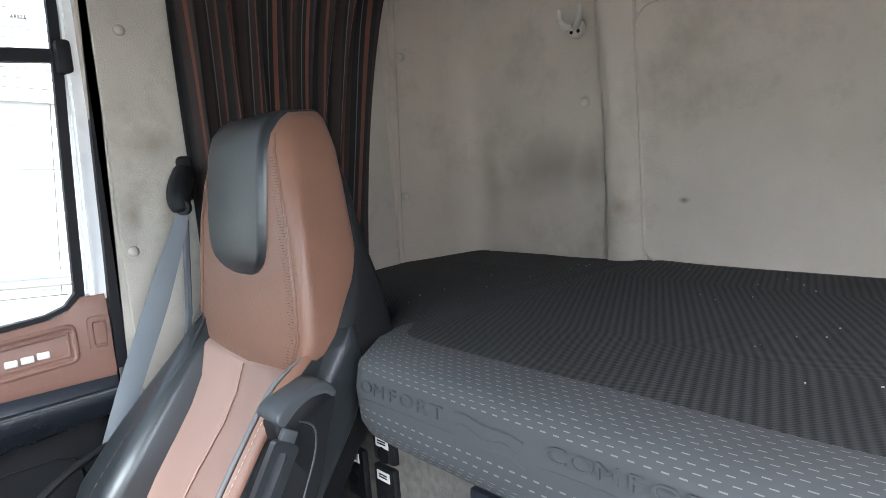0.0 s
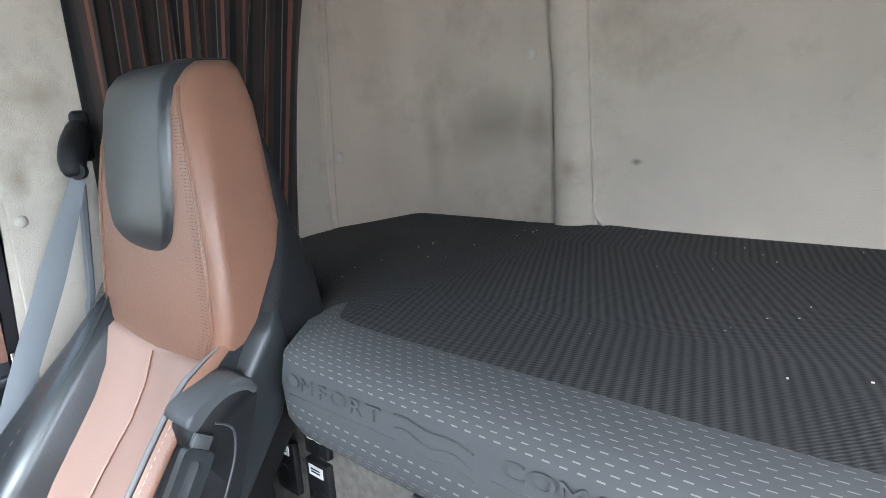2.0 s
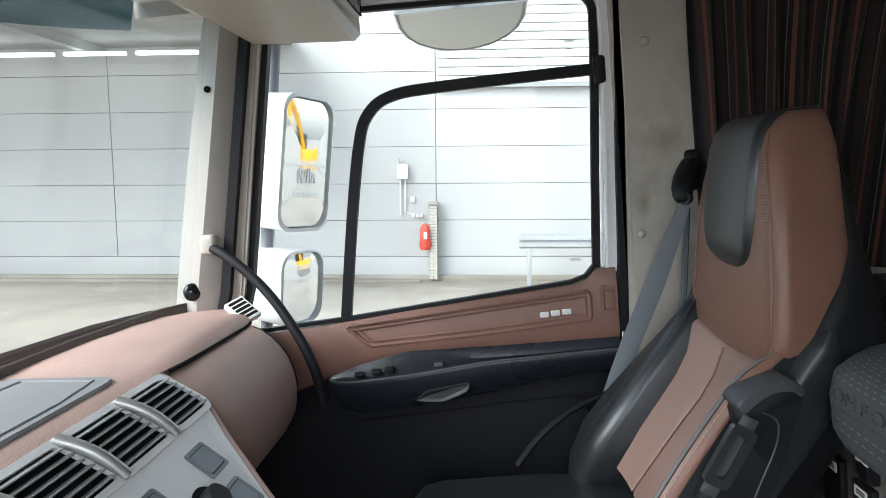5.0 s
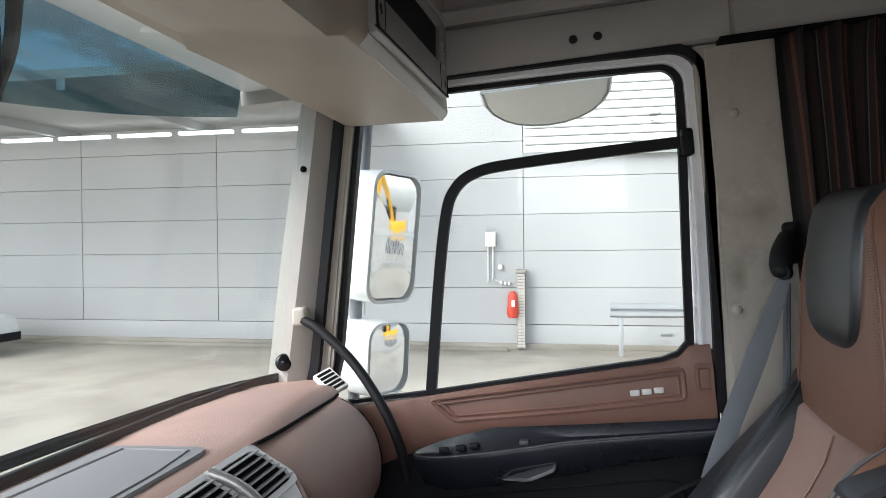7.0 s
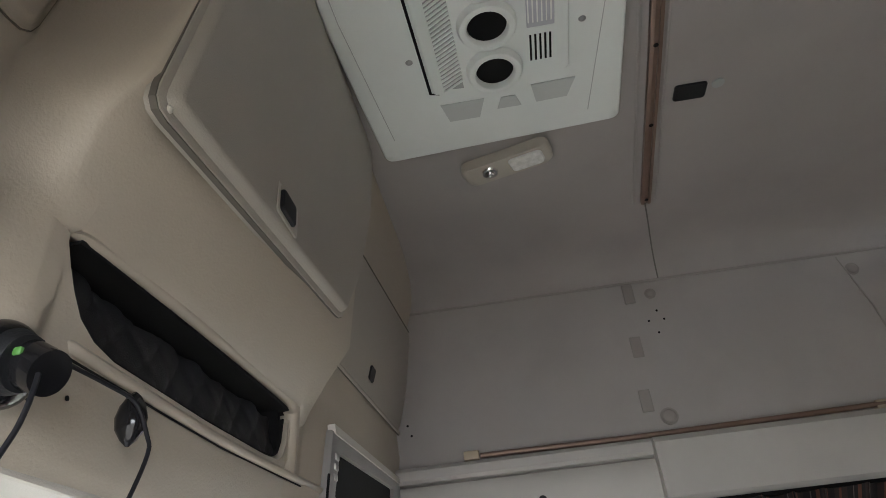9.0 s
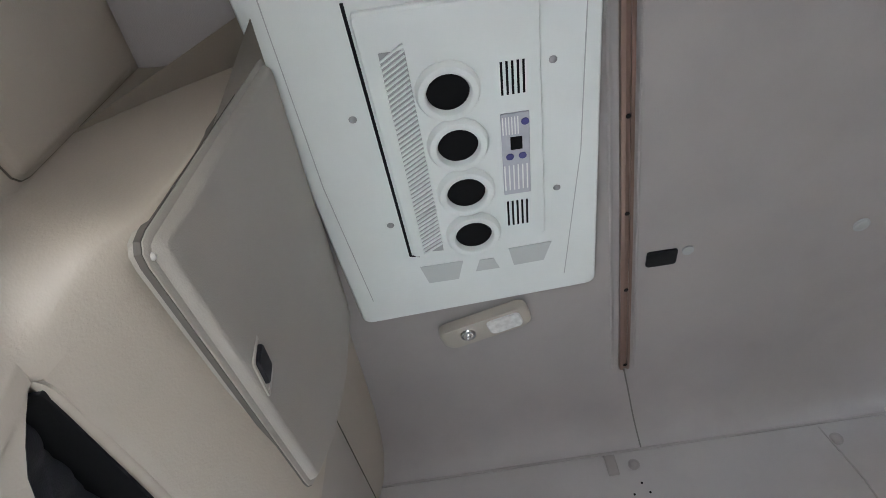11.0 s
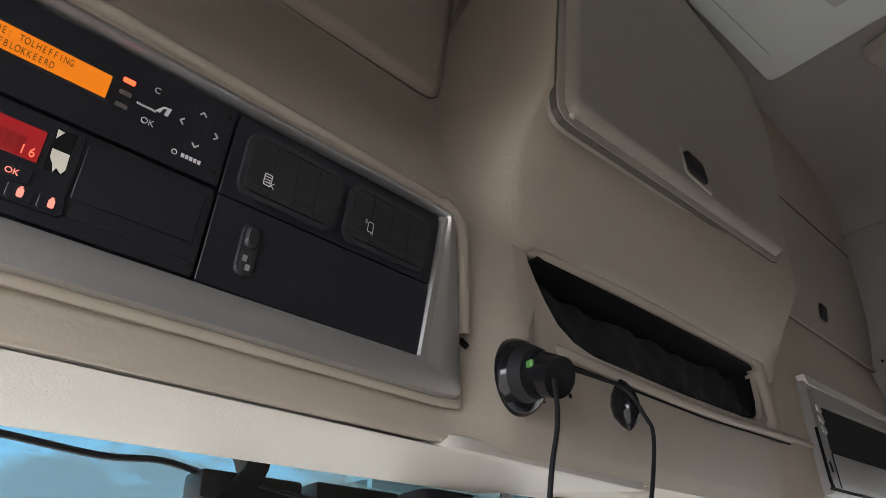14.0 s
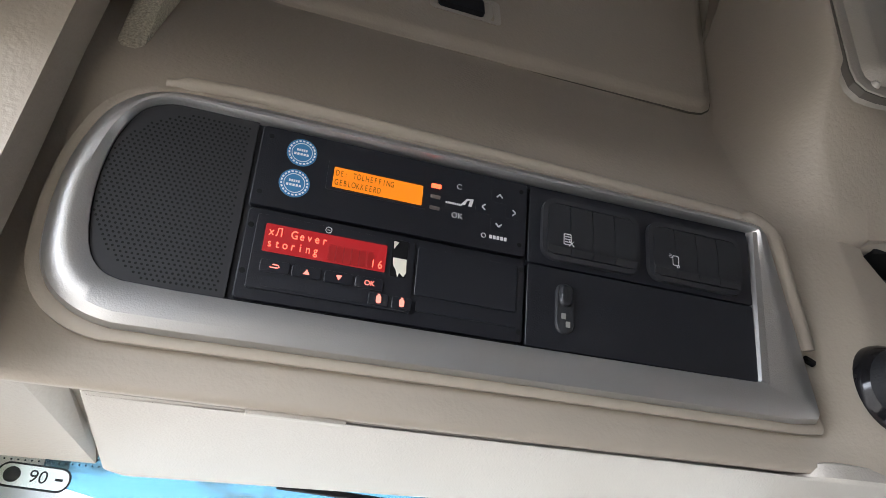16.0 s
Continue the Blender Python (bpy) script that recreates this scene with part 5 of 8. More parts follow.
plate("card_slot", 17, 101.5, 79, 108, 10.2, 10.9, PANELBLACK, tacho, 0.8)
plate("card_slot", 114, 101, 183, 107.5, 9, 9.9, PANELBLACK, tacho, 0.8)
plate("paper_drawer", 112, 64, 183, 97, 9, 10.2, PANELBLACK, tacho, 1.2, 0.4)
plate("paper_slot", 94.5, 62.5, 105, 87.5, 10.5, 10.8, SHADEBLACK, tacho, 1.0)
b = bmesh.new()
loft(b, [[pm(u, v, h).translation for u, v in ((95.5, 75), (104.5, 75), (105, 84), (103.5, 87), (100.5, 84.5), (99.5, 87.5), (98, 83), (96, 80))] for h in (10.9, 11.3)])
loft(b, [[pm(u, v, h).translation for u, v in ((95, 63.5), (98.5, 64), (95.5, 69))] for h in (10.9, 11.3)])
part("paper_scrap", b, mat("receipt_paper", (0.7, 0.66, 0.55), 0.8), tacho, "torn white receipt paper")
b = bmesh.new()
frame_ring(b, [(0.0022 * math.cos(k * math.pi / 8), 0.0022 * math.sin(k * math.pi / 8)) for k in range(16)], [(0.0017 * math.cos(k * math.pi / 8), 0.0017 * math.sin(k * math.pi / 8)) for k in range(16)], 0.0002, pm(52.3, 64.6, 10.6))
box(b, -0.0009, 0.0009, -0.0003, 0.0003, 0, 0.0002, 0, 1, pm(52.3, 64.6, 10.6))
part("approval_mark", b, INK, tacho)
for u, v in ((5, 70), (5, 100), (186, 66), (186, 110)):
    b = bmesh.new()
    disc(b, pm(u, v, 9.05).translation, PN, 0.0019, 0.0002, 10)
    part("screw_hole", b, HOLE, tacho)

# switch banks and blank lower panel
plate("switch_panel", 191.5, 0, 382, 58, 3, 7.5, PANELBLACK, bezel, 1.5, 0.4)
plate("lower_panel", 191.5, 59.5, 381, 117.5, 3, 8, PANELBLACK, bezel, 1.5, 0.4)
SWITCHRIM = mat("switch_rim", (0.022, 0.023, 0.026), 0.35, var=0.05)
SWITCH = mat("switch_black", (0.016, 0.017, 0.019), 0.4, var=0.08, bump=0.1, bscale=900)
for u0, u1, iu in ((204, 276, 220.3), (291, 367, 309.3)):
    bank = thing("switch_bank", tuple(pm((u0 + u1) / 2, 31, 7).translation), "black rocker switch bank with small white symbols", "switch", "switch banks")
    b = bmesh.new()
    w, hgt = (u1 - u0) / 1000, 0.040
    frame_ring(b, rrect(w + 0.007, hgt + 0.007, 0.010, 6), rrect(w, hgt, 0.007, 6), 0.0045, pm((u0 + u1) / 2, 30.5, 7.4))
    part("surround", b, SWITCHRIM, bank)
    n = 4
    for k in range(n):
        a = u0 + (u1 - u0) * k / n
        c = u0 + (u1 - u0) * (k + 1) / n
        b = bmesh.new()
        loft(b, [[pm(u, v, h).translation for u, v, h in ((x, 11, 8), (x, 11, 11.5), (x, 26, 13), (x, 41, 12.5), (x, 45, 14.5), (x, 49.8, 13), (x, 49.8, 8))] for x in (a + 0.25, c - 0.25)])
        part("rocker", b, SWITCH, bank, smooth=30)
    b = bmesh.new()
    if iu < 250:
        frame_ring(b, rrect(0.0062, 0.0085, 0.001), rrect(0.0050, 0.0073, 0.001), 0.0002, pm(iu - 1, 38, 13.2))
        for k in range(3):
            box(b, -0.0022, 0.0022, -0.0003, 0.0003, 0, 0.0002, 0, 1, pm(iu - 1, 36 + 2 * k, 13.3))
        for s in (1, -1):
            box(b, -0.0003, 0.0003, -0.003, 0.003, 0, 0.0002, 0, 1, pm(iu + 2, 41, 13.6) @ Matrix.Rotation(radians(45 * s), 4, "Z"))
    else:
        frame_ring(b, rrect(0.0055, 0.008, 0.001), rrect(0.0045, 0.007, 0.001), 0.0002, pm(iu, 37, 13.2))
        for k in range(3):
            box(b, -0.0022, 0.0, -0.0002, 0.0002, 0, 0.0002, 0, 1, pm(iu - 3.5, 32.5 + 1.2 * k, 13.2))
        frame_ring(b, [(0.0012 * math.cos(k * math.pi / 5), 0.0012 * math.sin(k * math.pi / 5)) for k in range(10)], [(0.0008 * math.cos(k * math.pi / 5), 0.0008 * math.sin(k * math.pi / 5)) for k in range(10)], 0.0002, pm(iu + 1.8, 41.5, 13.6))
    part("symbol", b, INK, bank)
usb = thing("microphone_grip", tuple(pm(220, 92, 8).translation), "small black recessed latch in the blank panel", "latch")
b = bmesh.new()
slab(b, [(x / 1000, y / 1000) for x, y in rrect(14, 36, 6.5, 5)], 0.0025, pm(220, 88, 7.8), 0.0015)
part("recess", b, SWITCH, usb, smooth=50)
b = bmesh.new()
slab(b, [(x / 1000, y / 1000) for x, y in rrect(10, 16, 4.5, 5)], 0.0035, pm(220, 79, 9.5), 0.002)
part("grip", b, SWITCH, usb, smooth=50)
for du, dv in ((-1.5, -3), (1.8, 2.5)):
    plate("catch", 220 + du - 1.6, 97 + dv - 2, 220 + du + 1.6, 97 + dv + 2, 10.0, 10.9, SILVER, usb, 0.4)

# ---- sun blind fold and visor pad under the driver's panel ----
def rounded(poly, r=0.02, n=3):
    out = []
    for i, p in enumerate(poly):
        a, b, c = Vector(poly[i - 1]), Vector(p), Vector(poly[(i + 1) % len(poly)])
        p0, p1 = b + (a - b).normalized() * r, b + (c - b).normalized() * r
        for k in range(n + 1):
            t = k / n
            out.append(tuple((1 - t) ** 2 * p0 + 2 * t * (1 - t) * b + t * t * p1))
    return out


def inset(poly, d):
    """A closed outline moved inwards by d, corner by corner."""
    n, out = len(poly), []
    area = sum(poly[i - 1][0] * poly[i][1] - poly[i][0] * poly[i - 1][1] for i in range(n))
    sgn = 1 if area > 0 else -1
    for i in range(n):
        a, b, c = Vector(poly[i - 1]), Vector(poly[i]), Vector(poly[(i + 1) % n])
        e, f = (b - a), (c - b)
        ne, nf = Vector((-e.y, e.x)).normalized() * sgn, Vector((-f.y, f.x)).normalized() * sgn
        m = (ne + nf)
        m = m / max(0.35, m.length_squared / 2) if m.length > 1e-6 else ne
        out.append(tuple(b + m * d))
    return out


blind = thing("sun_visor", (-0.2, 0.12, 1.56), "cream folded sun visor flush under the console", "sun visor")
pad_line = rounded([(-0.446, 0.0998), (0.030, 0.0998), (0.048, 0.096), (0.056, 0.087), (0.072, 0.0825), (0.364, 0.0825), (0.343, 0.312), (-0.435, 0.312), (-0.449, 0.295)], 0.006, 3)


def pad_ring(d, h):
    return [(x, y, 1.5632 + (y - 0.08) * 0.168 + h + 0.0022 * max(0.0, min(1.0, (0.06 - x) / 0.04)) - 0.016 * max(0.0, min(1.0, (0.05 - x) / 0.45)) * (y - 0.11) / 0.2) for x, y in inset(pad_line, d)]


bm = bmesh.new()
loft(bm, [pad_ring(0.006, 0.015), pad_ring(0.0, 0.011), pad_ring(0.0, 0.004), pad_ring(0.0015, 0.001), pad_ring(0.005, 0.0)])
part("visor_pad", bm, CREAM, blind, smooth=40)
bm = bmesh.new()
box(bm, -0.030, 0.030, -0.003, 0.004, -0.0025, 0.003, 0.001, 2, pose(-0.325, 0.1005, 1.5700, 9, 0, 0))
part("finger_tab", bm, CREAM, blind)
bm = bmesh.new()
tube(bm, [(x, 0.0990, 1.5712) for x in (-0.43, -0.2, 0.028)], 0.0009, 6)
part("shadow_gap", bm, SHADEBLACK, blind)

# ---- hatches ----
GASKET = mat("shadow_gasket", (0.10, 0.09, 0.075), 0.8)


def hatch(name, poly, radius, y_of, thick, handle, label, flange, material):
    outline = rounded(poly, radius)
    cx = sum(p[0] for p in outline) / len(outline)
    h = thing(name, (cx, y_of(outline[0][1]), outline[0][1]), label, "hatch", "overhead hatches")

    def ring(d, out):
        return [(x, y_of(z) - out, z) for x, z in rounded(inset(poly, d), max(0.004, radius - d))]
    b = bmesh.new()
    loft(b, [ring(0.0, -0.012), ring(0.0, 0.0025), ring(0.0015, 0.0035), ring(flange, 0.004), ring(flange + 0.002, thick * 0.55), ring(flange + 0.006, thick * 0.86), ring(flange + 0.010, thick * 0.98), ring(flange + 0.013, thick)])
    part("hatch_door", b, material, h, smooth=50)
    b = bmesh.new()
    loft(b, [ring(-0.0016, -0.006), ring(-0.0016, 0.0009), ring(0.0, 0.0009), ring(0.0, -0.006), ring(-0.0016, -0.006)], caps=False)
    part("edge_gap", b, GASKET, h)
    (x0, z0) = outline[2]
    hx, hz, w, hh = handle
    m = Matrix(((1, 0, 0, hx), (0, 0, -1, y_of(hz) - thick * 0.93), (0, 1, 0, hz), (0, 0, 0, 1)))
    b = bmesh.new()
    frame_ring(b, rrect(w * 1.5, hh * 1.42, 0.006), rrect(w * 1.22, hh * 1.12, 0.004), 0.0022, m)
    cup = part("handle_cup", b, CREAM, h, "pale moulded grip recess")
    b = bmesh.new()
    loft(b, [[m @ Vector((px * w, pz * hh, d)) for px, pz, d in ((-0.58, -0.55, 0.0012), (0.38, -0.55, 0.0012), (0.60, -0.55, 0.0003), (0.60, 0.56, 0.0003), (-0.58, 0.56, 0.0003))], [m @ Vector((px * w, pz * hh, d)) for px, pz, d in ((-0.58, -0.55, 0.0018), (0.38, -0.55, 0.0018), (0.60, -0.55, 0.0009), (0.60, 0.56, 0.0009), (-0.58, 0.56, 0.0009))]])
    part("recess_floor", b, CREAM, cup)
    b = bmesh.new()
    slab(b, [(x - w * 0.10, z - hh * 0.06) for x, z in rrect(w * 0.96, hh * 0.92, 0.005)], 0.0075, m, 0.002)
    part("pull", b, RUBBER, h, "black finger pull")
    b = bmesh.new()
    dome(b, (x0 + flange * 0.5 + 0.006, y_of(z0) - 0.004, z0 + flange * 0.5 + 0.003), (0, -1, 0), 0.0045, 0.004, 12)
    part("hinge_stud", b, CREAM, h)
    return h


hatch("middle_hatch", [(0.096, 1.860), (0.715, 1.926), (0.80, 2.05), (0.872, 2.24), (0.87, 2.42), (0.215, 2.42)], 0.030, lambda z: -0.043 - 0.052 * (z - 1.9), 0.016, (0.398, 1.943, 0.050, 0.036), "grey-beige middle hatch of the overhead console", 0.010, HATCH)
hatch("driver_hatch", [(-0.41, 1.985), (0.113, 2.003), (0.210, 2.42), (-0.45, 2.42)], 0.03, lambda z: 0.124 + 0.03 * (z - 2.0), 0.011, (-0.196, 2.068, 0.055, 0.03), "beige driver side hatch of the overhead console", 0.005, BEIGE)

# curved hatch over the passenger's bin
ph = thing("passenger_hatch", (1.22, 0.03, 1.96), "grey passenger side hatch of the overhead console", "hatch", "overhead hatches")


def ph_y(z):
    return along(z, ((1.94, 0.0335), (1.985, 0.031), (2.03, 0.020), (2.08, 0.008), (2.14, -0.002), (2.22, -0.011), (2.32, -0.021)))


bm = bmesh.new()
rings = []
for i in range(15):
    f = i / 14
    edge = 0.0 if 0 < i < 14 else 0.004
    line = [(0.84 + 0.745 * u, 1.947 + 0.037 * u + (0.277 + 0.028 * u) * f) for u in (0.0, 0.004, 0.01, 0.25, 0.5, 0.75, 0.99, 0.996, 1.0)]
    rise = [0.002, 0.0055, 0.007, 0.0075, 0.008, 0.0075, 0.007, 0.0055, 0.002]
    rings.append([(x, ph_y(z) - r * (1.0 - 0.5 * (edge > 0)), z) for (x, z), r in zip(line, rise)] + [(line[-1][0], ph_y(line[-1][1]) + 0.012, line[-1][1]), (line[0][0], ph_y(line[0][1]) + 0.012, line[0][1])])
loft(bm, rings)
part("hatch_door", bm, HATCH, ph, smooth=50)
for name, z0, z1, w, material in (("lower_lip", 1.9455, 1.9825, 0.0055, HATCH), ("edge_gap", 1.9395, 1.9765, 0.0014, GASKET), ("edge_gap", 2.2275, 2.2925, 0.0014, GASKET)):
    bm = bmesh.new()
    tube(bm, [(0.84 + 0.745 * u, ph_y(z0 + (z1 - z0) * u) - 0.004, z0 + (z1 - z0) * u) for u in (0.0, 0.33, 0.66, 1.0)], w, 8)
    part(name, bm, material, ph, smooth=60)
bm = bmesh.new()
slab(bm, rrect(0.040, 0.034, 0.006), 0.0065, Matrix(((1, 0, 0, 1.205), (0, -0.26, -0.965, ph_y(2.02) - 0.006), (0, 0.965, -0.26, 2.02), (0, 0, 0, 1))), 0.002)
part("pull", bm, RUBBER, ph, "black finger pull")

# ---- pocket net, seams, storage box of the console ----
bm = bmesh.new()
def pocket_edge(x):
    for (xa, la, ta), (xb, lb, tb) in zip(POCKET, POCKET[1:]):
        if xa <= x <= xb:
            k = (x - xa) / (xb - xa)
            return la + (lb - la) * k, ta + (tb - ta) * k
    return POCKET[-1][1:]


rings = []
for i in range(115):
    x = 0.164 + 0.005 * i
    lip, top = pocket_edge(x)
    crest = lip + max(0.008, (top - lip) * (0.80 + 0.03 * math.sin(x * 33) + 0.02 * math.sin(x * 71)))
    col = []
    for j in range(13):
        f = j / 12
        a, b = x / 0.062 + f * 1.15, x / 0.062 - f * 1.15
        puff = math.sqrt(abs(math.sin(math.pi * a) * math.sin(math.pi * b)))
        col.append((x, 0.072 + 0.012 * f - 0.0055 * puff - 0.003 * math.sin(x * 40), lip + 0.005 + (crest - lip - 0.005) * f))
    rings.append(col + [(x, 0.094, crest), (x, 0.094, lip + 0.005)])
loft(bm, rings)
part("pocket_cloth", bm, mat("black_quilted_cloth", (0.006, 0.0062, 0.008), 0.6, var=0.2, bump=0.3, bscale=500), header, "black quilted pocket cloth", smooth=60)
# Black sheets in the pocket stand in for the shade inside.
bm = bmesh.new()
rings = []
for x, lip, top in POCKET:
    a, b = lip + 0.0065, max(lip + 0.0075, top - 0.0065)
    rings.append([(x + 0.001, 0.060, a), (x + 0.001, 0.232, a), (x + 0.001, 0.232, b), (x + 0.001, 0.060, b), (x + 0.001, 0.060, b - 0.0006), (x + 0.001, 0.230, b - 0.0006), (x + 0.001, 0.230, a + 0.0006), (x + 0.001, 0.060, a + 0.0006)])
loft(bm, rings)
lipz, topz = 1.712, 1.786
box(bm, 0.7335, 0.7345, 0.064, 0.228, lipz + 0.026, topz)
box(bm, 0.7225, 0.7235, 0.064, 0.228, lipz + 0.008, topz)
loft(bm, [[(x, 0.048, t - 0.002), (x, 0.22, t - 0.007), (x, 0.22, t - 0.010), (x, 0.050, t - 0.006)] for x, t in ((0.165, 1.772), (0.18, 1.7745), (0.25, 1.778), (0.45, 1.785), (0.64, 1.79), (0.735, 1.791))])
part("pocket_shade", bm, SHADEBLACK, header)
# parting line under the pocket and the long lower rib
bm = bmesh.new()
tube(bm, smooth_path([(0.172, 0.062, 1.682), (0.19, 0.0585, 1.676), (0.225, 0.054, 1.672), (0.5, 0.052, 1.672), (0.80, 0.048, 1.685), (0.92, 0.044, 1.689)], 5), [0.001, 0.002, 0.003, 0.004, 0.005, 0.006] + [0.0065] * 40, 10)
part("rib", bm, BEIGE, header, smooth=60)
bm = bmesh.new()
tube(bm, [(0.060, 0.0745, 1.668), (0.10, 0.0695, 1.665), (0.16, 0.054, 1.6615), (0.5, 0.053, 1.664), (0.80, 0.049, 1.677)], 0.0013, 6)
part("parting_line", bm, SHADEBLACK, header)
bm = bmesh.new()
tube(bm, smooth_path([(0.135, 0.064, 1.768), (0.155, 0.053, 1.777), (0.30, 0.046, 1.7845), (0.55, 0.045, 1.7935), (0.70, 0.045, 1.798), (0.744, 0.048, 1.795), (0.7565, 0.052, 1.774), (0.7585, 0.055, 1.735), (0.755, 0.056, 1.70), (0.750, 0.056, 1.684)], 5), [0.004, 0.006] + [0.0085] * 19 + [0.0095, 0.0105, 0.0115, 0.0125] + [0.0135] * 30, 12)
part("pocket_rim", bm, BEIGE, header, "rounded beige rim round the pocket", smooth=60)
bm = bmesh.new()
rim = [Vector((u, v, 0)) for u, v in ((-64, -20), (-20, -24), (60, -24.5), (200, -23), (340, -21), (392, -20), (409, -15), (418, -3), (428, 40), (438, 84))]
tube(bm, [PO + Vector((1, 0, 0)) * p.x / 1000 + PV * p.y / 1000 + PN * (-0.002 if p.x < 380 else -0.005) for p in smooth_path(rim, 5)], [0.0035] * 2 + [0.006] * 23 + [0.0095] * 21, 12)
part("panel_rim", bm, BEIGE, header, "rounded beige rim round the radio panel", smooth=60)
bm = bmesh.new()
tube(bm, [PO + Vector((1, 0, 0)) * u / 1000 + PV * v / 1000 - PN * 0.0025 for u, v in ((437, 90), (445, 93))], 0.003, 8)
part("rim_notch", bm, SHADEBLACK, header)
FASCIALIGHT = mat("pale_plastic_and_highlight", (0.52, 0.50, 0.46), 0.45, var=0.04, bump=0.15, bscale=500)
STOREGREY = mat("grey_store_plastic", (0.30, 0.29, 0.28), 0.4, metal=0.25, var=0.05, bump=0.15, bscale=500)
bm = bmesh.new()
dome(bm, (0.392, 0.112, 1.577), (0, 0.17, -0.98), 0.022, 0.009, 18)
part("thumb_boss", bm, BEIGE, header, smooth=60)
bm = bmesh.new()
box(bm, -0.020, 0.020, -0.009, 0.009, -0.007, 0.004, 0.0035, 2, pose(0.503, 0.287, 1.6035, 10, 0, 12))
part("clip", bm, BEIGE, header)
store = thing("storage_bin", (1.22, 0.04, 1.63), "grey overhead storage bin with a black plate for its open slot", "storage bin")
SB = Matrix(((1, 0, 0, 0), (0, 0, -1, 0.0435), (0, 1, 0, 0), (0, 0, 0, 1)))
ob_out = rounded([(0.868, 1.606), (1.512, 1.631), (1.580, 1.846), (0.927, 1.812)], 0.012, 3)
ob_in = rounded([(0.937, 1.681), (1.440, 1.708), (1.486, 1.808), (0.976, 1.773)], 0.012, 3)


def bin_ring(line, d, out):
    return [SB @ Vector((x, z, out)) for x, z in inset(line, d)]


bm = bmesh.new()
loft(bm, [bin_ring(ob_out, 0, -0.004), bin_ring(ob_out, 0, 0.010), bin_ring(ob_out, 0.002, 0.014), bin_ring(ob_out, 0.006, 0.0155), bin_ring(ob_in, -0.005, 0.015), bin_ring(ob_in, -0.001, 0.0135), bin_ring(ob_in, 0, 0.010), bin_ring(ob_in, 0, 0.004)], caps=False)
part("bin_frame", bm, STOREGREY, store, smooth=35)
# No recess here: a black plate paints the shade of the opening.
bm = bmesh.new()
loft(bm, [bin_ring(ob_in, -0.0005, 0.0040), bin_ring(ob_in, -0.0005, 0.0052)])
part("slot", bm, SHADEBLACK, store, "black plate for the shade in the bin slot")
bm = bmesh.new()
loft(bm, [[SB @ Vector((x, z, d)) for x, z in ((0.922, 1.815), (1.584, 1.850), (1.578, 1.836), (0.930, 1.799))] for d in (0.004, 0.0185)])
part("upper_strip", bm, FASCIALIGHT, store, "pale upper edge of the bin")
bm = bmesh.new()
tube(bm, smooth_path([SB @ Vector((x, z, 0.0155)) for x, z in ((0.893, 1.715), (0.882, 1.672), (0.872, 1.628), (0.876, 1.617), (0.890, 1.6145), (1.2, 1.6265), (1.49, 1.6375), (1.508, 1.645), (1.522, 1.69))], 5), 0.0026, 6)
part("flap_gap", bm, SHADEBLACK, store)
for x0, z0, x1, z1 in ((0.933, 1.679, 0.918, 1.620), (1.442, 1.706, 1.428, 1.640)):
    bm = bmesh.new()
    tube(bm, [SB @ Vector((x0, z0, 0.0155)), SB @ Vector((x1, z1, 0.0155))], 0.0012, 6)
    part("flap_joint", bm, SHADEBLACK, store)
for x, z in ((0.944, 1.757), (0.938, 1.737), (0.932, 1.717), (1.497, 1.765), (1.492, 1.745), (1.487, 1.725), (1.482, 1.705)):
    bm = bmesh.new()
    box(bm, x - 0.010, x + 0.010, 0.0245, 0.030, z - 0.006, z + 0.006, 0.0025, 2)
    part("stud", bm, SILVER, store)
for x, z in ((0.902, 1.652), (1.490, 1.665)):
    bm = bmesh.new()
    slab(bm, rrect(0.010, 0.018, 0.0045), 0.0012, Matrix(((1, 0, 0, x), (0, 0, -1, 0.0285), (0, 1, 0, z), (0, 0, 0, 1))))
    part("keyhole", bm, SHADEBLACK, store)
# Pale colour stands in for the highlight along the console's lower edge.
bm = bmesh.new()
loft(bm, [[(x, 0.066, z0 + 0.001), (x, 0.0600, z0 - 0.0012), (x, 0.0455, z0 + 0.0122), (x, 0.0440, z0 + 0.0165), (x, 0.050, z0 + 0.016)] for x, z0 in ((0.868, 1.588), (1.0, 1.5905), (1.3, 1.594), (1.586, 1.5955))])
part("lower_highlight", bm, FASCIALIGHT, store, "pale strip for the highlight on the lower edge", smooth=50)

# ---- dash camera left on the console, with its cable ----
GLOSSBLACK = mat("gloss_black", (0.008, 0.008, 0.009), 0.13, var=0.05, spec=0.35)
camball = thing("dash_camera", (0.09, 0.02, 1.61), "glossy black suction mount stuck on the console", "suction mount")
bm = bmesh.new()
dome(bm, (0.127, 0.064, 1.634), (0.08, -1, -0.15), 0.0355, 0.026, 36, 12)
part("suction_cup", bm, GLOSSBLACK, camball, smooth=80)
bm = bmesh.new()
disc(bm, (0.116, 0.044, 1.629), (-0.1, -0.9, -0.3), 0.026, 0.012, 24, 0.022)
part("ring", bm, BLACKPLASTIC, camball)
bm = bmesh.new()
disc(bm, (0.121, 0.038, 1.629), (-0.12, -0.85, -0.45), 0.020, 0.029, 28, 0.018)
part("holder", bm, GLOSSBLACK, camball, smooth=50)
bm = bmesh.new()
box(bm, 0.099, 0.106, 0.026, 0.034, 1.626, 1.633, 0.002)
part("release_tab", bm, mat("green_plastic", (0.07, 0.2, 0.04), 0.4), camball)
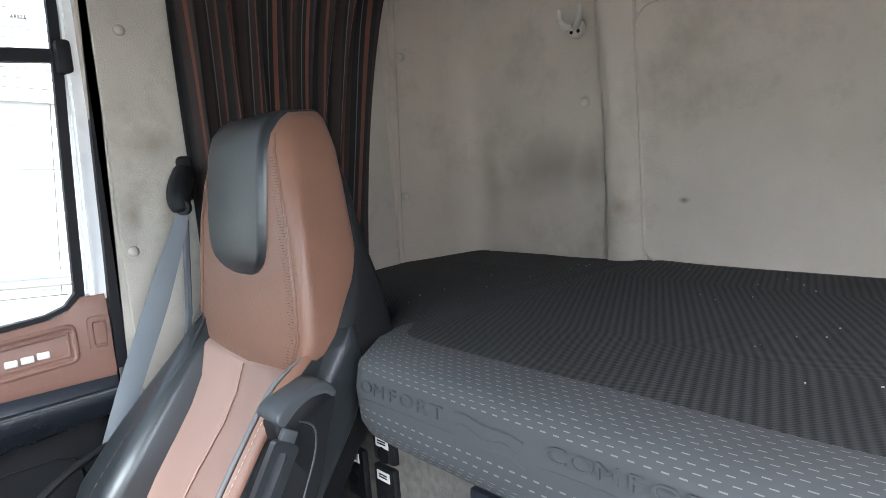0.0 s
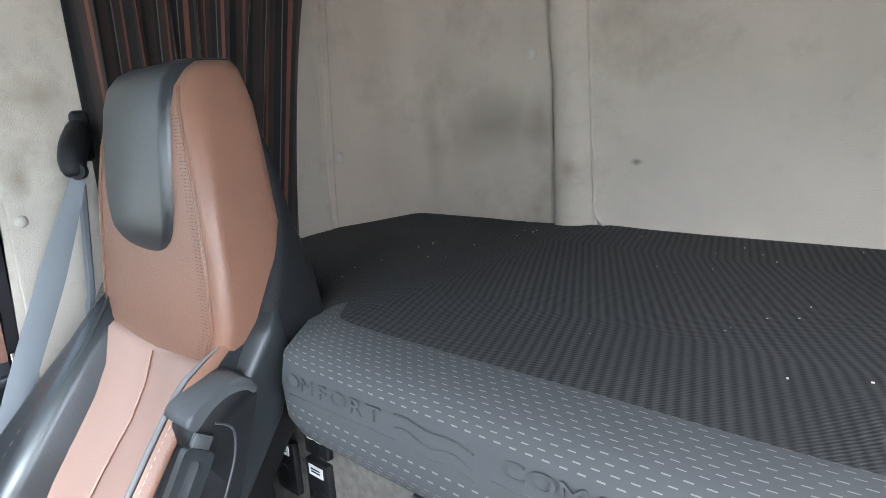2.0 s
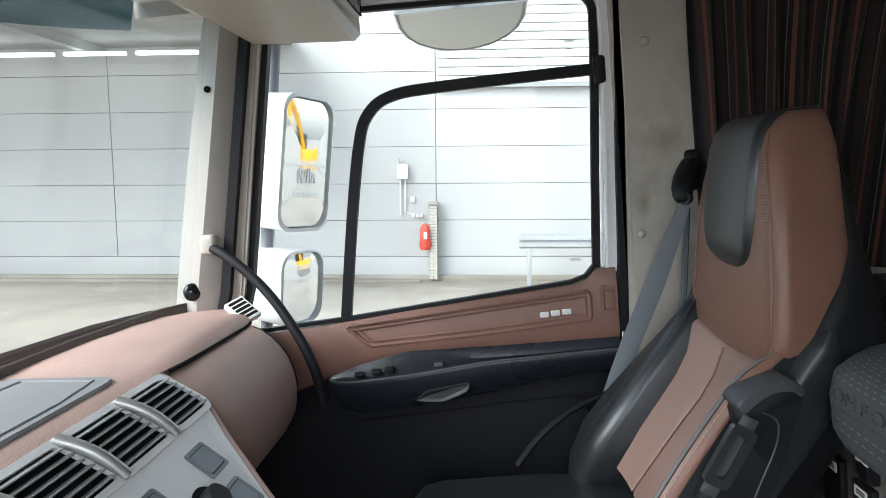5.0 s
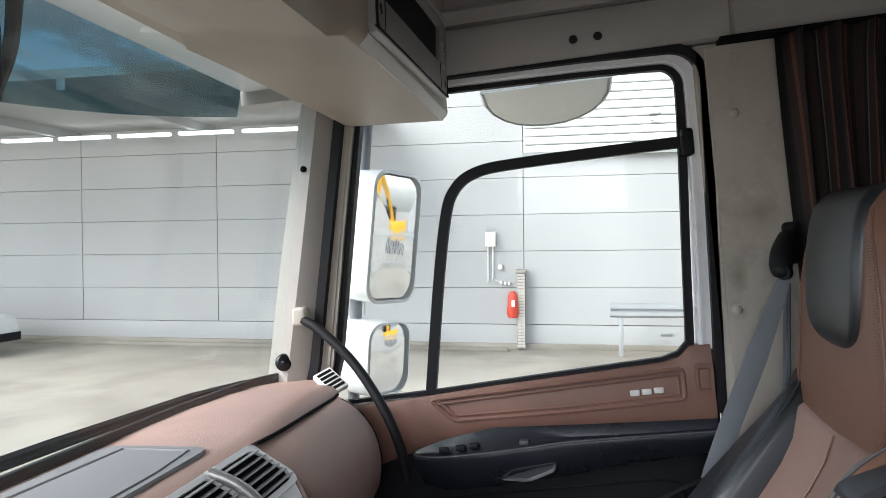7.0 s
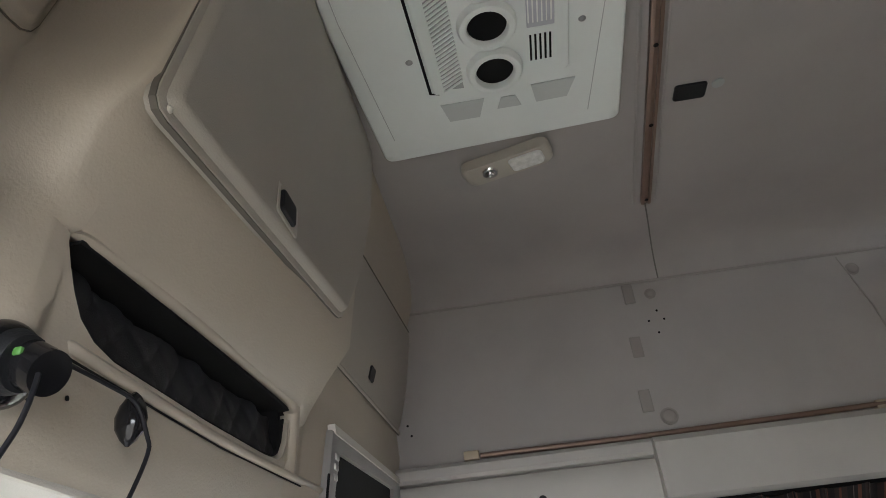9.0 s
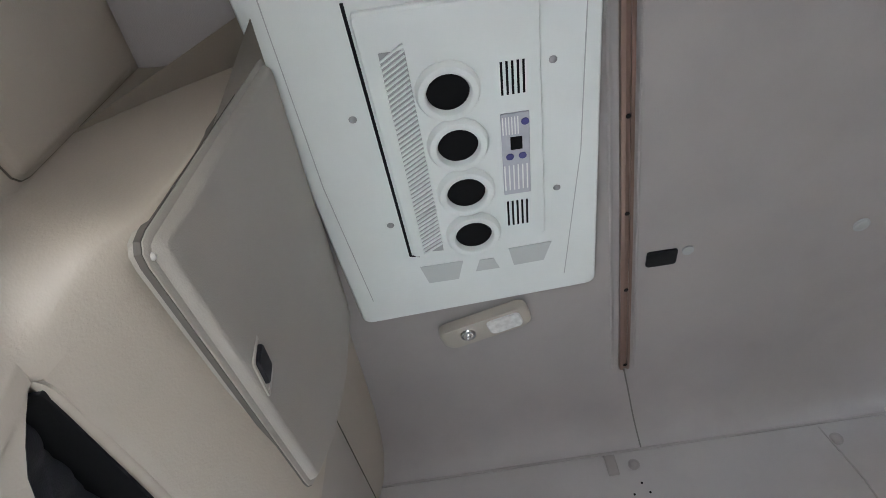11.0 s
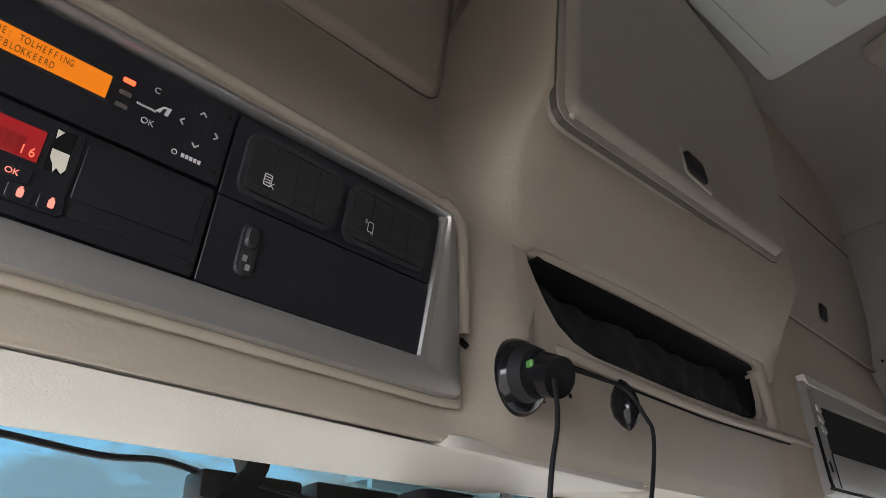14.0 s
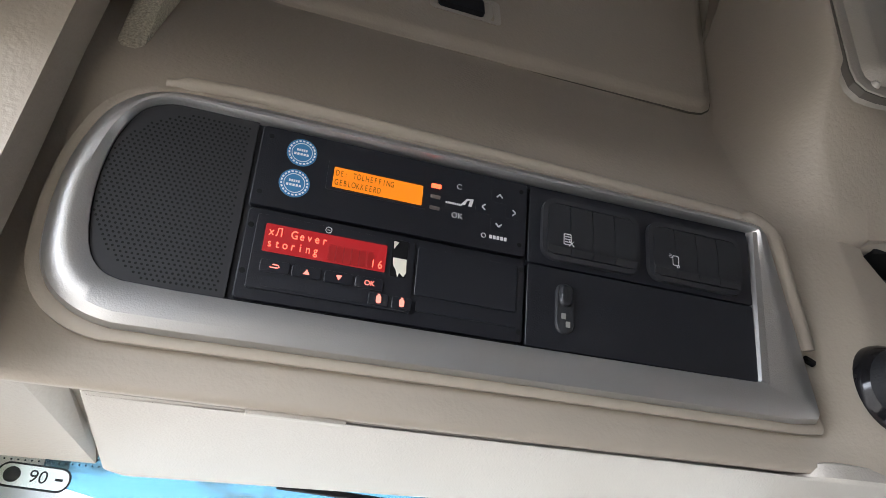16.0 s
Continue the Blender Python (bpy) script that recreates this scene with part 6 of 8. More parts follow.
for name, pts in (("camera_cable", [(0.100, 0.008, 1.608), (0.092, 0.003, 1.587), (0.085, 0.002, 1.564), (0.072, 0.002, 1.536), (0.063, 0.002, 1.511), (0.057, 0.002, 1.487), (0.060, 0.002, 1.479)]), ("loose_cable", [(0.118, 0.048, 1.652), (0.16, 0.050, 1.653), (0.23, 0.040, 1.650), (0.262, 0.03, 1.642), (0.268, 0.018, 1.612), (0.264, 0.012, 1.592), (0.241, 0.012, 1.544), (0.218, 0.012, 1.511), (0.198, 0.012, 1.492), (0.195, 0.012, 1.483), (0.201, 0.012, 1.478)])):
    cable = thing(name, pts[-1], "thin black cable hanging from the console", "cable", "console cables")
    bm = bmesh.new()
    tube(bm, smooth_path(pts, 6), 0.0021, 7)
    part("lead", bm, RUBBER, cable, smooth=60)
    bm = bmesh.new()
    e = Vector(pts[-1])
    tube(bm, [e, e + Vector((0.018, 0, 0.003))], [0.0028, 0.0040], 10)
    part("plug", bm, SILVER, cable)
clipm = thing("cable_clip", (0.295, 0.035, 1.63), "black cable clip glued to the console", "clip")
bm = bmesh.new()
loft(bm, [[(0.2775 + 0.012 * w * math.cos(k * 0.5236), 0.042 + 0.016 * w * math.sin(k * 0.5236), z) for k in range(12)] for z, w in ((1.606, 0.1), (1.612, 0.5), (1.622, 0.9), (1.634, 1.0), (1.646, 0.8), (1.655, 0.45), (1.66, 0.1))])
part("clip_body", bm, GLOSSBLACK, clipm, smooth=60)
for x, z in ((0.160, 1.637), (0.163, 1.628), (0.158, 1.617), (0.190, 1.635), (0.205, 1.632)):
    bm = bmesh.new()
    disc(bm, (x, 0.0605, z), (0, -1, 0), 0.0026, 0.001, 8)
    part("screw_hole", bm, SHADEBLACK, header)

# driver side corner of the console
bm = bmesh.new()
loft(bm, [[(-0.56, y, z), (-0.495 + 0.06 * (z - 1.75), y, z), (-0.49 + 0.06 * (z - 1.75), y + 0.03, z), (-0.56, y + 0.12, z)] for y, z in ((0.035, 1.56), (0.02, 1.66), (0.0, 1.76), (-0.02, 1.9), (-0.03, 2.42))])
tagged(part("corner_trim", bm, BEIGE, smooth=50), "beige corner trim at the driver's end of the console", "trim", kind="structure")
DOTCLOTH = mat("speckled_cloth", (0.50, 0.46, 0.36), 0.9, var=0.35, vscale=600, bump=0.4, bscale=700)
bm = bmesh.new()
box(bm, -0.485, -0.464, 0.052, 0.10, 1.775, 2.42, 0.006, 2)
tagged(part("edge_trim", bm, DOTCLOTH), "speckled cream cloth edge strip beside the hatch", "trim", kind="structure")

# ---- roof: air conditioner, lamp, rail, latch ----
ac = thing("roof_air_conditioner", (0.53, -0.35, 2.40), "white roof air conditioner with four round vents", "air conditioner")
ACW = mat("white_ac_plastic", (0.68, 0.71, 0.69), 0.5, var=0.03, bump=0.1, bscale=500)


def down(x, y, z):
    """The pose of a plate that faces down: its x along the cab's x, its y along the cab's -y."""
    return Matrix(((1, 0, 0, x), (0, -1, 0, y), (0, 0, -1, z), (0, 0, 0, 1)))


def ac_ring(s, z):
    poly = rounded([(0.10, -0.045), (0.925, -0.105), (0.895, -0.650), (0.10, -0.625)], 0.02, 3)
    cx, cy = 0.5, -0.36
    return [(cx + (x - cx) * s, cy + (y - cy) * s, z) for x, y in poly]


bm = bmesh.new()
loft(bm, [ac_ring(1.0, 2.47), ac_ring(1.0, 2.432), ac_ring(0.985, 2.424), ac_ring(0.93, 2.420), ac_ring(0.84, 2.419)])
part("cover", bm, ACW, ac, smooth=40)
bm = bmesh.new()
poly = rounded([(0.165, -0.222), (0.712, -0.250), (0.695, -0.530), (0.165, -0.520)], 0.012, 3)
loft(bm, [[(x, y, 2.4195) for x, y in poly], [(x, y, 2.410) for x, y in poly], [(0.44 + (x - 0.44) * 0.985, -0.38 + (y + 0.38) * 0.985, 2.406) for x, y in poly]])
part("centre_unit", bm, ACW, ac, "raised white centre unit", smooth=40)
bm = bmesh.new()
pts = [(0.15, -0.214), (0.714, -0.243), (0.718, -0.262)]
tube(bm, [(x, y, 2.4185) for x, y in pts], 0.003, 6)
part("shadow_gap", bm, SHADEBLACK, ac)
for y0, y1, k in ((-0.09, -0.14, 0), (-0.60, -0.575, 1)):
    bm = bmesh.new()
    tube(bm, [(0.12, y0, 2.4195), (0.5, y0 - 0.015 if k == 0 else y0, 2.4193), (0.84, y1, 2.4193)], 0.0012, 5)
    part("crease", bm, mat("pale_crease", (0.4, 0.42, 0.41), 0.6) if "pale_crease" not in bpy.data.materials else bpy.data.materials["pale_crease"], ac)
for x, y in ((0.322, -0.361), (0.435, -0.368), (0.548, -0.374), (0.662, -0.380)):
    bm = bmesh.new()
    n = 28
    rings = []
    for r, z in ((0.057, 2.406), (0.056, 2.399), (0.052, 2.392), (0.046, 2.390), (0.041, 2.391), (0.038, 2.395), (0.0375, 2.412)):
        rings.append([(x + r * math.cos(2 * math.pi * i / n), y + r * math.sin(2 * math.pi * i / n), z) for i in range(n)])
    loft(bm, rings, caps=False)
    vent = part("vent_ring", bm, ACW, ac, smooth=40)
    # Flat black disc in place of the shade inside the vent.
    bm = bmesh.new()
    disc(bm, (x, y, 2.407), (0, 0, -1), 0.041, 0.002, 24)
    part("vent_shade", bm, SHADEBLACK, vent)
GRILLE = mat("grey_grille", (0.33, 0.34, 0.34), 0.6, var=0.05)
bm = bmesh.new()
loft(bm, [[(x, y, z) for x, y in ((0.235, -0.256), (0.695, -0.273), (0.698, -0.314), (0.235, -0.299))] for z in (2.4055, 2.4045)])
part("grille_bed", bm, GRILLE, ac, "grey ribbed intake grille")
for k in range(46):
    x = 0.237 + 0.010 * k
    bm = bmesh.new()
    box(bm, -0.0017, 0.0017, -0.024, 0.024, 2.401, 2.406, 0, 1, Matrix.Translation((x, -0.277 - 0.017 * k / 46, 0)) @ Matrix.Rotation(radians(-32), 4, "Z"))
    part("grille_rib", bm, ACW, ac, smooth=0)
for xc in (0.315, 0.623):
    for k in range(5):
        bm = bmesh.new()
        box(bm, xc - 0.032, xc + 0.032, -0.456 - 0.0095 * k, -0.452 - 0.0095 * k, 2.4045, 2.4075)
        part("slot", bm, SHADEBLACK, ac)
ctl = mat("control_label", (0.42, 0.43, 0.47), 0.5, var=0.06, vscale=40)
bm = bmesh.new()
box(bm, 0.385, 0.572, -0.500, -0.448, 2.4035, 2.407, 0.001, 1)
panel_ac = part("control_label", bm, ctl, ac, "grey control label with small keys")
bm = bmesh.new()
box(bm, 0.436, 0.464, -0.486, -0.464, 2.4025, 2.4037)
part("screen", bm, SHADEBLACK, panel_ac)
NAVY = mat("navy_keys", (0.06, 0.06, 0.22), 0.5)
for x, y in ((0.405, -0.492), (0.480, -0.462), (0.480, -0.486)):
    bm = bmesh.new()
    disc(bm, (x, y, 2.4036), (0, 0, -1), 0.0075, 0.001, 12)
    part("key", bm, NAVY, panel_ac)
for k in range(6):
    bm = bmesh.new()
    box(bm, 0.50 + 0.0, 0.56, -0.495 + 0.0085 * k, -0.4925 + 0.0085 * k, 2.4028, 2.4036)
    part("print_bar", bm, WHITEPLASTIC, panel_ac)
    bm = bmesh.new()
    box(bm, 0.392, 0.430, -0.480 + 0.0055 * k, -0.478 + 0.0055 * k, 2.4028, 2.4036)
    part("print_bar", bm, WHITEPLASTIC, panel_ac)
PATCH = mat("grey_patch", (0.47, 0.495, 0.485), 0.6, var=0.03)
for poly in ([(0.752, -0.258), (0.752, -0.352), (0.806, -0.338), (0.806, -0.272)], [(0.757, -0.388), (0.757, -0.418), (0.79, -0.430), (0.79, -0.378)], [(0.735, -0.452), (0.732, -0.545), (0.785, -0.528), (0.788, -0.462)]):
    bm = bmesh.new()
    loft(bm, [[(x, y, z) for x, y in poly] for z in (2.4192, 2.4172)])
    part("grey_patch", bm, PATCH, ac)
for x, y in ((0.875, -0.112), (0.36, -0.19), (0.62, -0.215), (0.30, -0.545), (0.585, -0.555), (0.865, -0.575), (0.18, -0.30), (0.18, -0.45)):
    bm = bmesh.new()
    dome(bm, (x, y, 2.4215 if x < 0.86 else 2.43), (0, 0, -1), 0.0085, 0.006, 10)
    part("screw_cap", bm, mat("grey_cap", (0.3, 0.3, 0.3), 0.5) if "grey_cap" not in bpy.data.materials else bpy.data.materials["grey_cap"], ac)

lamp = thing("reading_lamp", (1.0, -0.385, 2.43), "beige roof reading lamp with clear lens", "lamp")
lm = down(1.004, -0.386, 2.448) @ Matrix.Rotation(radians(16), 4, "Z")
bm = bmesh.new()
slab(bm, rrect(0.075, 0.225, 0.022, 5), 0.026, lm, 0.008)
part("lamp_body", bm, mat("lamp_beige", (0.36, 0.33, 0.28), 0.5), lamp, smooth=50)
LENS = mat("clear_lens", (0.62, 0.62, 0.60), 0.15, var=0.15, vscale=60, bump=0.5, bscale=200)
bm = bmesh.new()
slab(bm, rrect(0.050, 0.085, 0.012, 4), 0.006, lm @ pose(0, 0.05, 0.024), 0.003)
part("lens", bm, LENS, lamp, "ribbed clear lens")
bm = bmesh.new()
disc(bm, lm @ Vector((0.0, -0.045, 0.024)), (0, 0, -1), 0.022, 0.006, 18, 0.018)
part("spot_ring", bm, CHROME, lamp)
bm = bmesh.new()
dome(bm, lm @ Vector((0.0, -0.045, 0.028)), (0, 0, -1), 0.014, 0.012, 14)
part("spot_bulb", bm, CHROME, lamp, "chrome reading spot")

rail = thing("roof_rail", (0.6, -0.72, 2.44), "brown aluminium curtain rail along the roof", "rail")
RAILBROWN = mat("brown_metal_rail", (0.20, 0.135, 0.105), 0.4, metal=0.4, var=0.08)
bm = bmesh.new()
loft(bm, [[(x, yc + dy, z) for dy, z in ((-0.013, 2.452), (-0.013, 2.436), (-0.005, 2.434), (-0.005, 2.44), (0.005, 2.44), (0.005, 2.434), (0.013, 2.436), (0.013, 2.452))] for x, yc in ((-0.35, -0.632), (0.23, -0.674), (0.75, -0.716), (1.285, -0.755))])
part("rail_channel", bm, RAILBROWN, rail, smooth=30)
bm = bmesh.new()
tube(bm, [(x, y + 0.030, 2.452) for x, y in ((-0.35, -0.632), (0.23, -0.674), (1.30, -0.757))], 0.005, 6)
tube(bm, [(x, y - 0.030, 2.452) for x, y in ((-0.35, -0.632), (0.23, -0.674), (1.30, -0.757))], 0.004, 6)
part("rail_edge", bm, HEADLINER, rail)
for x in (0.2, 0.45, 0.7, 0.95, 1.262):
    bm = bmesh.new()
    disc(bm, (x, -0.675 - 0.0763 * (x - 0.23), 2.4345), (0, 0, -1), 0.0055, 0.001, 10)
    part("screw", bm, SHADEBLACK, rail)
bm = bmesh.new()
tube(bm, smooth_path([(1.30, -0.757, 2.447), (1.40, -0.775, 2.434), (1.50, -0.79, 2.402), (1.586, -0.805, 2.356)], 5), 0.0022, 6)
part("lining_seam", bm, mat("seam_grey", (0.15, 0.14, 0.13), 0.9), rail)
lt = thing("roof_latch", (0.875, -0.812, 2.44), "black recessed latch in the roof lining", "latch")
bm = bmesh.new()
slab(bm, rrect(0.048, 0.072, 0.007), 0.008, down(0.875, -0.812, 2.456), 0.002)
part("latch_cup", bm, BLACKPLASTIC, lt)
bm = bmesh.new()
disc(bm, (0.862, -0.872, 2.453), (0, 0, -1), 0.014, 0.003, 14)
part("button", bm, GRILLE, lt)
stud("roof_button", (0.865, -1.279, 2.452), (0, 0, -1), 0.016, 0.006, GRILLE, "small grey button in the roof lining")

# seam bead between wall and roof lining
bm = bmesh.new()
tube(bm, [(1.586, 0.04, 2.353), (1.586, -0.8, 2.352), (1.586, -1.64, 2.350)], 0.004, 6)
tagged(part("cornice", bm, mat("grey_bead", (0.29, 0.27, 0.255), 0.9)), "grey bead where wall meets roof lining", "trim", kind="structure")

# upper side wall fittings
PADGREY = mat("pad_grey", (0.25, 0.23, 0.215), 0.8)
for c, r in (((1.589, -0.770, 2.309), 0.014), ((1.589, -0.731, 1.933), 0.020), ((1.589, -1.36, 2.296), 0.016)):
    stud("wall_button", c, (-1, 0, 0), r, 0.006, PADGREY, "round grey button on the upper side wall", "wall buttons")
for y, z in ((-0.706, 2.316), (-0.691, 2.144), (-0.679, 1.983)):
    bm = bmesh.new()
    box(bm, 1.5865, 1.591, y - 0.016, y + 0.016, z - 0.032, z + 0.032, 0.0015, 1)
    tagged(part("pad", bm, PADGREY), "grey glued felt pad on the upper wall", "pad", "felt pads")
bm = bmesh.new()
for y, z in ((-0.745, 2.22), (-0.79, 2.22), (-0.775, 2.25), (-0.765, 2.18), (0.0, 2.0), (0.02, 2.05), (-0.01, 1.97)):
    disc(bm, (1.5885, y, z), (-1, 0, 0), 0.0035, 0.0015, 8)
tagged(part("screw_holes", bm, SHADEBLACK), "small dark screw holes in the wall lining", "holes", kind="stuff")
bm = bmesh.new()
tube(bm, [(1.589, -1.33, 2.34), (1.589, -1.372, 2.17), (1.589, -1.40, 1.88)], 0.0025, 5)
tagged(part("seam_line", bm, bpy.data.materials["grey_bead"]), "thin vertical seam in the wall lining", "trim", kind="structure")

# fascia and ledge above the door
FASCIA = mat("fascia_grey", (0.38, 0.365, 0.34), 0.55, var=0.05, bump=0.2, bscale=450)
bm = bmesh.new()
loft(bm, [[(1.60, y, 1.705), (1.578, y, 1.712), (1.57, y, 1.73), (1.566, y, 1.80), (1.575, y, 1.822), (1.60, y, 1.826)] for y in (0.04, -0.3, -0.655, -0.662)])
tagged(part("fascia", bm, FASCIA, smooth=40), "grey fascia panel above the door", "trim", kind="structure")
bm = bmesh.new()
loft(bm, [[(1.60, y, 1.828), (1.56, y, 1.830), (1.552, y, 1.838), (1.552, y, 1.862), (1.562, y, 1.873), (1.60, y, 1.876)] for y in (0.045, -0.3, -0.66)])
loft(bm, [[(1.60, y, 1.70), (1.548, y, 1.70), (1.532, y, 1.715), (1.535, y, 1.855), (1.55, y, 1.872), (1.60, y, 1.876)] for y in (-0.664, -0.70, -1.2, -1.64)])
tagged(part("ledge", bm, FASCIA, smooth=40), "pale grey shelf ledge along the side wall", "trim", kind="structure")
# Black strip paints the shade onto the underside of the ledge.
bm = bmesh.new()
box(bm, 1.535, 1.60, -1.64, -0.63, 1.692, 1.701)
tagged(part("shadow_strip", bm, SHADEBLACK), "black strip for the shade under the ledge", "trim", kind="structure")
for y in (-0.292, -0.352):
    bm = bmesh.new()
    disc(bm, (1.567, y, 1.752), (-1, 0, 0), 0.011, 0.003, 16, 0.010)
    tagged(part("switch_button", bm, BLACKPLASTIC), "round dark button on the fascia", "button", "fascia buttons")
rod = thing("curtain_rod", (1.575, -0.7, 1.88), "brown metal curtain rod lying on the ledge", "rod")
bm = bmesh.new()
tube(bm, [(1.578, -0.20, 1.888), (1.574, -0.6, 1.884), (1.572, -1.0, 1.886), (1.572, -1.5, 1.892)], 0.008, 8)
part("rod_bar", bm, RAILBROWN, rod, smooth=60)
bm = bmesh.new()
box(bm, 1.565, 1.589, -0.198, -0.155, 1.878, 1.902, 0.003)
part("end_bracket", bm, mat("bracket_tan", (0.4, 0.33, 0.24), 0.5), rod)
bm = bmesh.new()
box(bm, 1.5655, 1.589, -1.30, -1.255, 1.876, 1.90, 0.003)
part("end_bracket", bm, bpy.data.materials["bracket_tan"], rod)
# small clip plate on the pillar
bm = bmesh.new()
frame_ring(bm, rrect(0.022, 0.035, 0.004), rrect(0.014, 0.025, 0.002), 0.003, Matrix(((0, 0, -1, 1.572), (-1, 0, 0, -0.665), (0, 1, 0, 1.655), (0, 0, 0, 1))))
tagged(part("clip_plate", bm, GREYTRIM), "small beige clip plate on the pillar trim", "clip")

# ---- door details ----
rec = rounded([(0.160, 0.866), (0.098, 0.809), (-0.20, 0.819), (-0.484, 0.837), (-0.484, 0.912), (-0.20, 0.892)], 0.014, 5)
for d, r in ((0.0, 0.0055), (0.013, 0.0035)):
    line = inset(rec, d)
    bm = bmesh.new()
    tube(bm, [(1.587 - 0.10 * (0.86 - z) * 0.4, y, z) for y, z in line + line[:1]], r, 8)
    part("trim_rib", bm, DOORBROWN, door)
bm = bmesh.new()
for k in range(3):
    box(bm, 1.5815, 1.5855, -0.352 - 0.029 * k - 0.024, -0.352 - 0.029 * k, 0.851 + 0.002 * k, 0.866 + 0.002 * k, 0.002, 1)
part("maker_mark", bm, mat("bright_badge", (0.75, 0.75, 0.74), 0.3, metal=0.2, var=0.02), door, "bright plain metal badge")
bm = bmesh.new()
m = Matrix(((0, 0, -1, 1.5865), (-1, 0, 0, -0.532), (0, 1, 0, 0.886), (0, 0, 0, 1)))
frame_ring(bm, rrect(0.044, 0.075, 0.010), rrect(0.030, 0.060, 0.007), 0.006, m)
part("lock_bezel", bm, DOORBROWN, door)
bm = bmesh.new()
slab(bm, rrect(0.024, 0.050, 0.005), 0.007, m @ pose(0, 0, -0.002), 0.002)
part("lock_lever", bm, DOORBROWN, door)
bm = bmesh.new()
ribbon(bm, [(0.44, 0.864), (0.16, 0.882), (-0.20, 0.914), (-0.44, 0.935), (-0.48, 0.948), (-0.505, 0.975)], 0.010, 0.02, 1.603)
part("window_wiper", bm, RUBBER, door)
# Lighter grey tube puts the ridge's highlight into the colour.
bm = bmesh.new()
tube(bm, smooth_path([(1.5385 + d, y, zr - 0.001) for y, zb, zr, zl, d in ARM], 4), 0.0032, 8)
part("armrest_highlight", bm, ARMGREY, door, "satin grey tube for the highlight along the armrest ridge", smooth=60)
scoop = rounded([(-0.010, 0.664), (-0.045, 0.690), (-0.158, 0.706), (-0.152, 0.682), (-0.085, 0.656)], 0.012, 4)
bm = bmesh.new()
loft(bm, [[(1.552 - 0.16 * (z - 0.665), y, z) for y, z in scoop], [(1.5465 - 0.16 * (z - 0.665), y, z) for y, z in scoop], [(1.5485 - 0.16 * (z - 0.665), y, z) for y, z in inset(scoop, 0.006)], [(1.556 - 0.1 * (z - 0.665), y, z) for y, z in inset(scoop, 0.010)]])
part("pull_handle", bm, ARMGREY, door, "black moulded pull handle", smooth=60)
for k, y in enumerate((0.13, 0.085, 0.05, -0.08)):
    bm = bmesh.new()
    box(bm, 1.556, 1.574, y - 0.012, y + 0.012, 0.734 + 0.004 * k, 0.746 + 0.004 * k, 0.003)
    part("window_switch", bm, ARMGREY if k == 3 else BLACKPLASTIC, door)
bm = bmesh.new()
tube(bm, smooth_path([(1.608, 0.15, 0.60), (1.608, -0.066, 0.612), (1.608, -0.38, 0.631), (1.608, -0.43, 0.628), (1.608, -0.46, 0.605), (1.608, -0.47, 0.45)], 4), 0.003, 6)
part("panel_line", bm, BLACKPLASTIC, door)

# pillar fittings
for c, r in (((1.556, 0.442, 1.507), 0.007), ((1.563, 0.525, 1.02), 0.006)):
    stud("pillar_screw", c, (-1, -0.3, 0), r, 0.003, SHADEBLACK, "small dark screw cap on the pillar trim", "pillar screws")
knob = thing("grip_knob", (1.57, 0.55, 0.99), "round black knob on the pillar foot", "knob")
bm = bmesh.new()
disc(bm, (1.575, 0.555, 0.992), (-0.9, -0.5, 0.1), 0.018, 0.02, 20, 0.024)
dome(bm, (1.556, 0.545, 0.994), (-0.9, -0.5, 0.1), 0.024, 0.012, 20)
part("knob_cap", bm, GLOSSBLACK, knob, smooth=50)
grab = thing("grab_handle", (1.5, 0.35, 1.0), "curved black rubber grab handle by the pillar", "grab handle")
bm = bmesh.new()
pts = smooth_path([(1.545, 0.475, 1.105), (1.53, 0.43, 1.08), (1.51, 0.36, 1.02), (1.488, 0.30, 0.95), (1.465, 0.245, 0.86), (1.455, 0.215, 0.78), (1.46, 0.205, 0.70)], 6)
tube(bm, pts, 0.0125, 12)
part("grip", bm, RUBBER, grab, smooth=60)
bm = bmesh.new()
box(bm, 1.535, 1.575, 0.465, 0.505, 1.09, 1.14, 0.01, 3)
part("bracket", bm, CREAM, grab)

# ---- dashboard ----
dash = thing("dashboard", (0.9, 0.5, FLOOR), "brown moulded dashboard with silver centre panel", "dashboard")


def dash_section(x, yf, zf, zt):
    return [(x, 0.68, 0.45), (x, 0.68, 0.945), (x, 0.56, zt), (x, yf + 0.09, zt), (x, yf + 0.045, zt - 0.003), (x, yf + 0.015, (zt + zf) / 2 + 0.002), (x, yf, zf), (x, yf + 0.006, zf - 0.012), (x, yf + 0.05, zf - 0.03), (x, yf + 0.09, 0.45)]


bm = bmesh.new()
loft(bm, [dash_section(*q) for q in ((-0.55, 0.37, 0.932, 0.948), (0.4, 0.37, 0.932, 0.948), (0.9, 0.37, 0.934, 0.948), (0.97, 0.362, 0.937, 0.949), (1.01, 0.352, 0.939, 0.953), (1.05, 0.346, 0.939, 0.960), (1.12, 0.344, 0.938, 0.963), (1.25, 0.346, 0.935, 0.961), (1.38, 0.35, 0.930, 0.955), (1.48, 0.37, 0.925, 0.947), (1.575, 0.40, 0.92, 0.94))])
part("dash_top", bm, DASHBROWN, dash, "brown grained dashboard top", smooth=50)
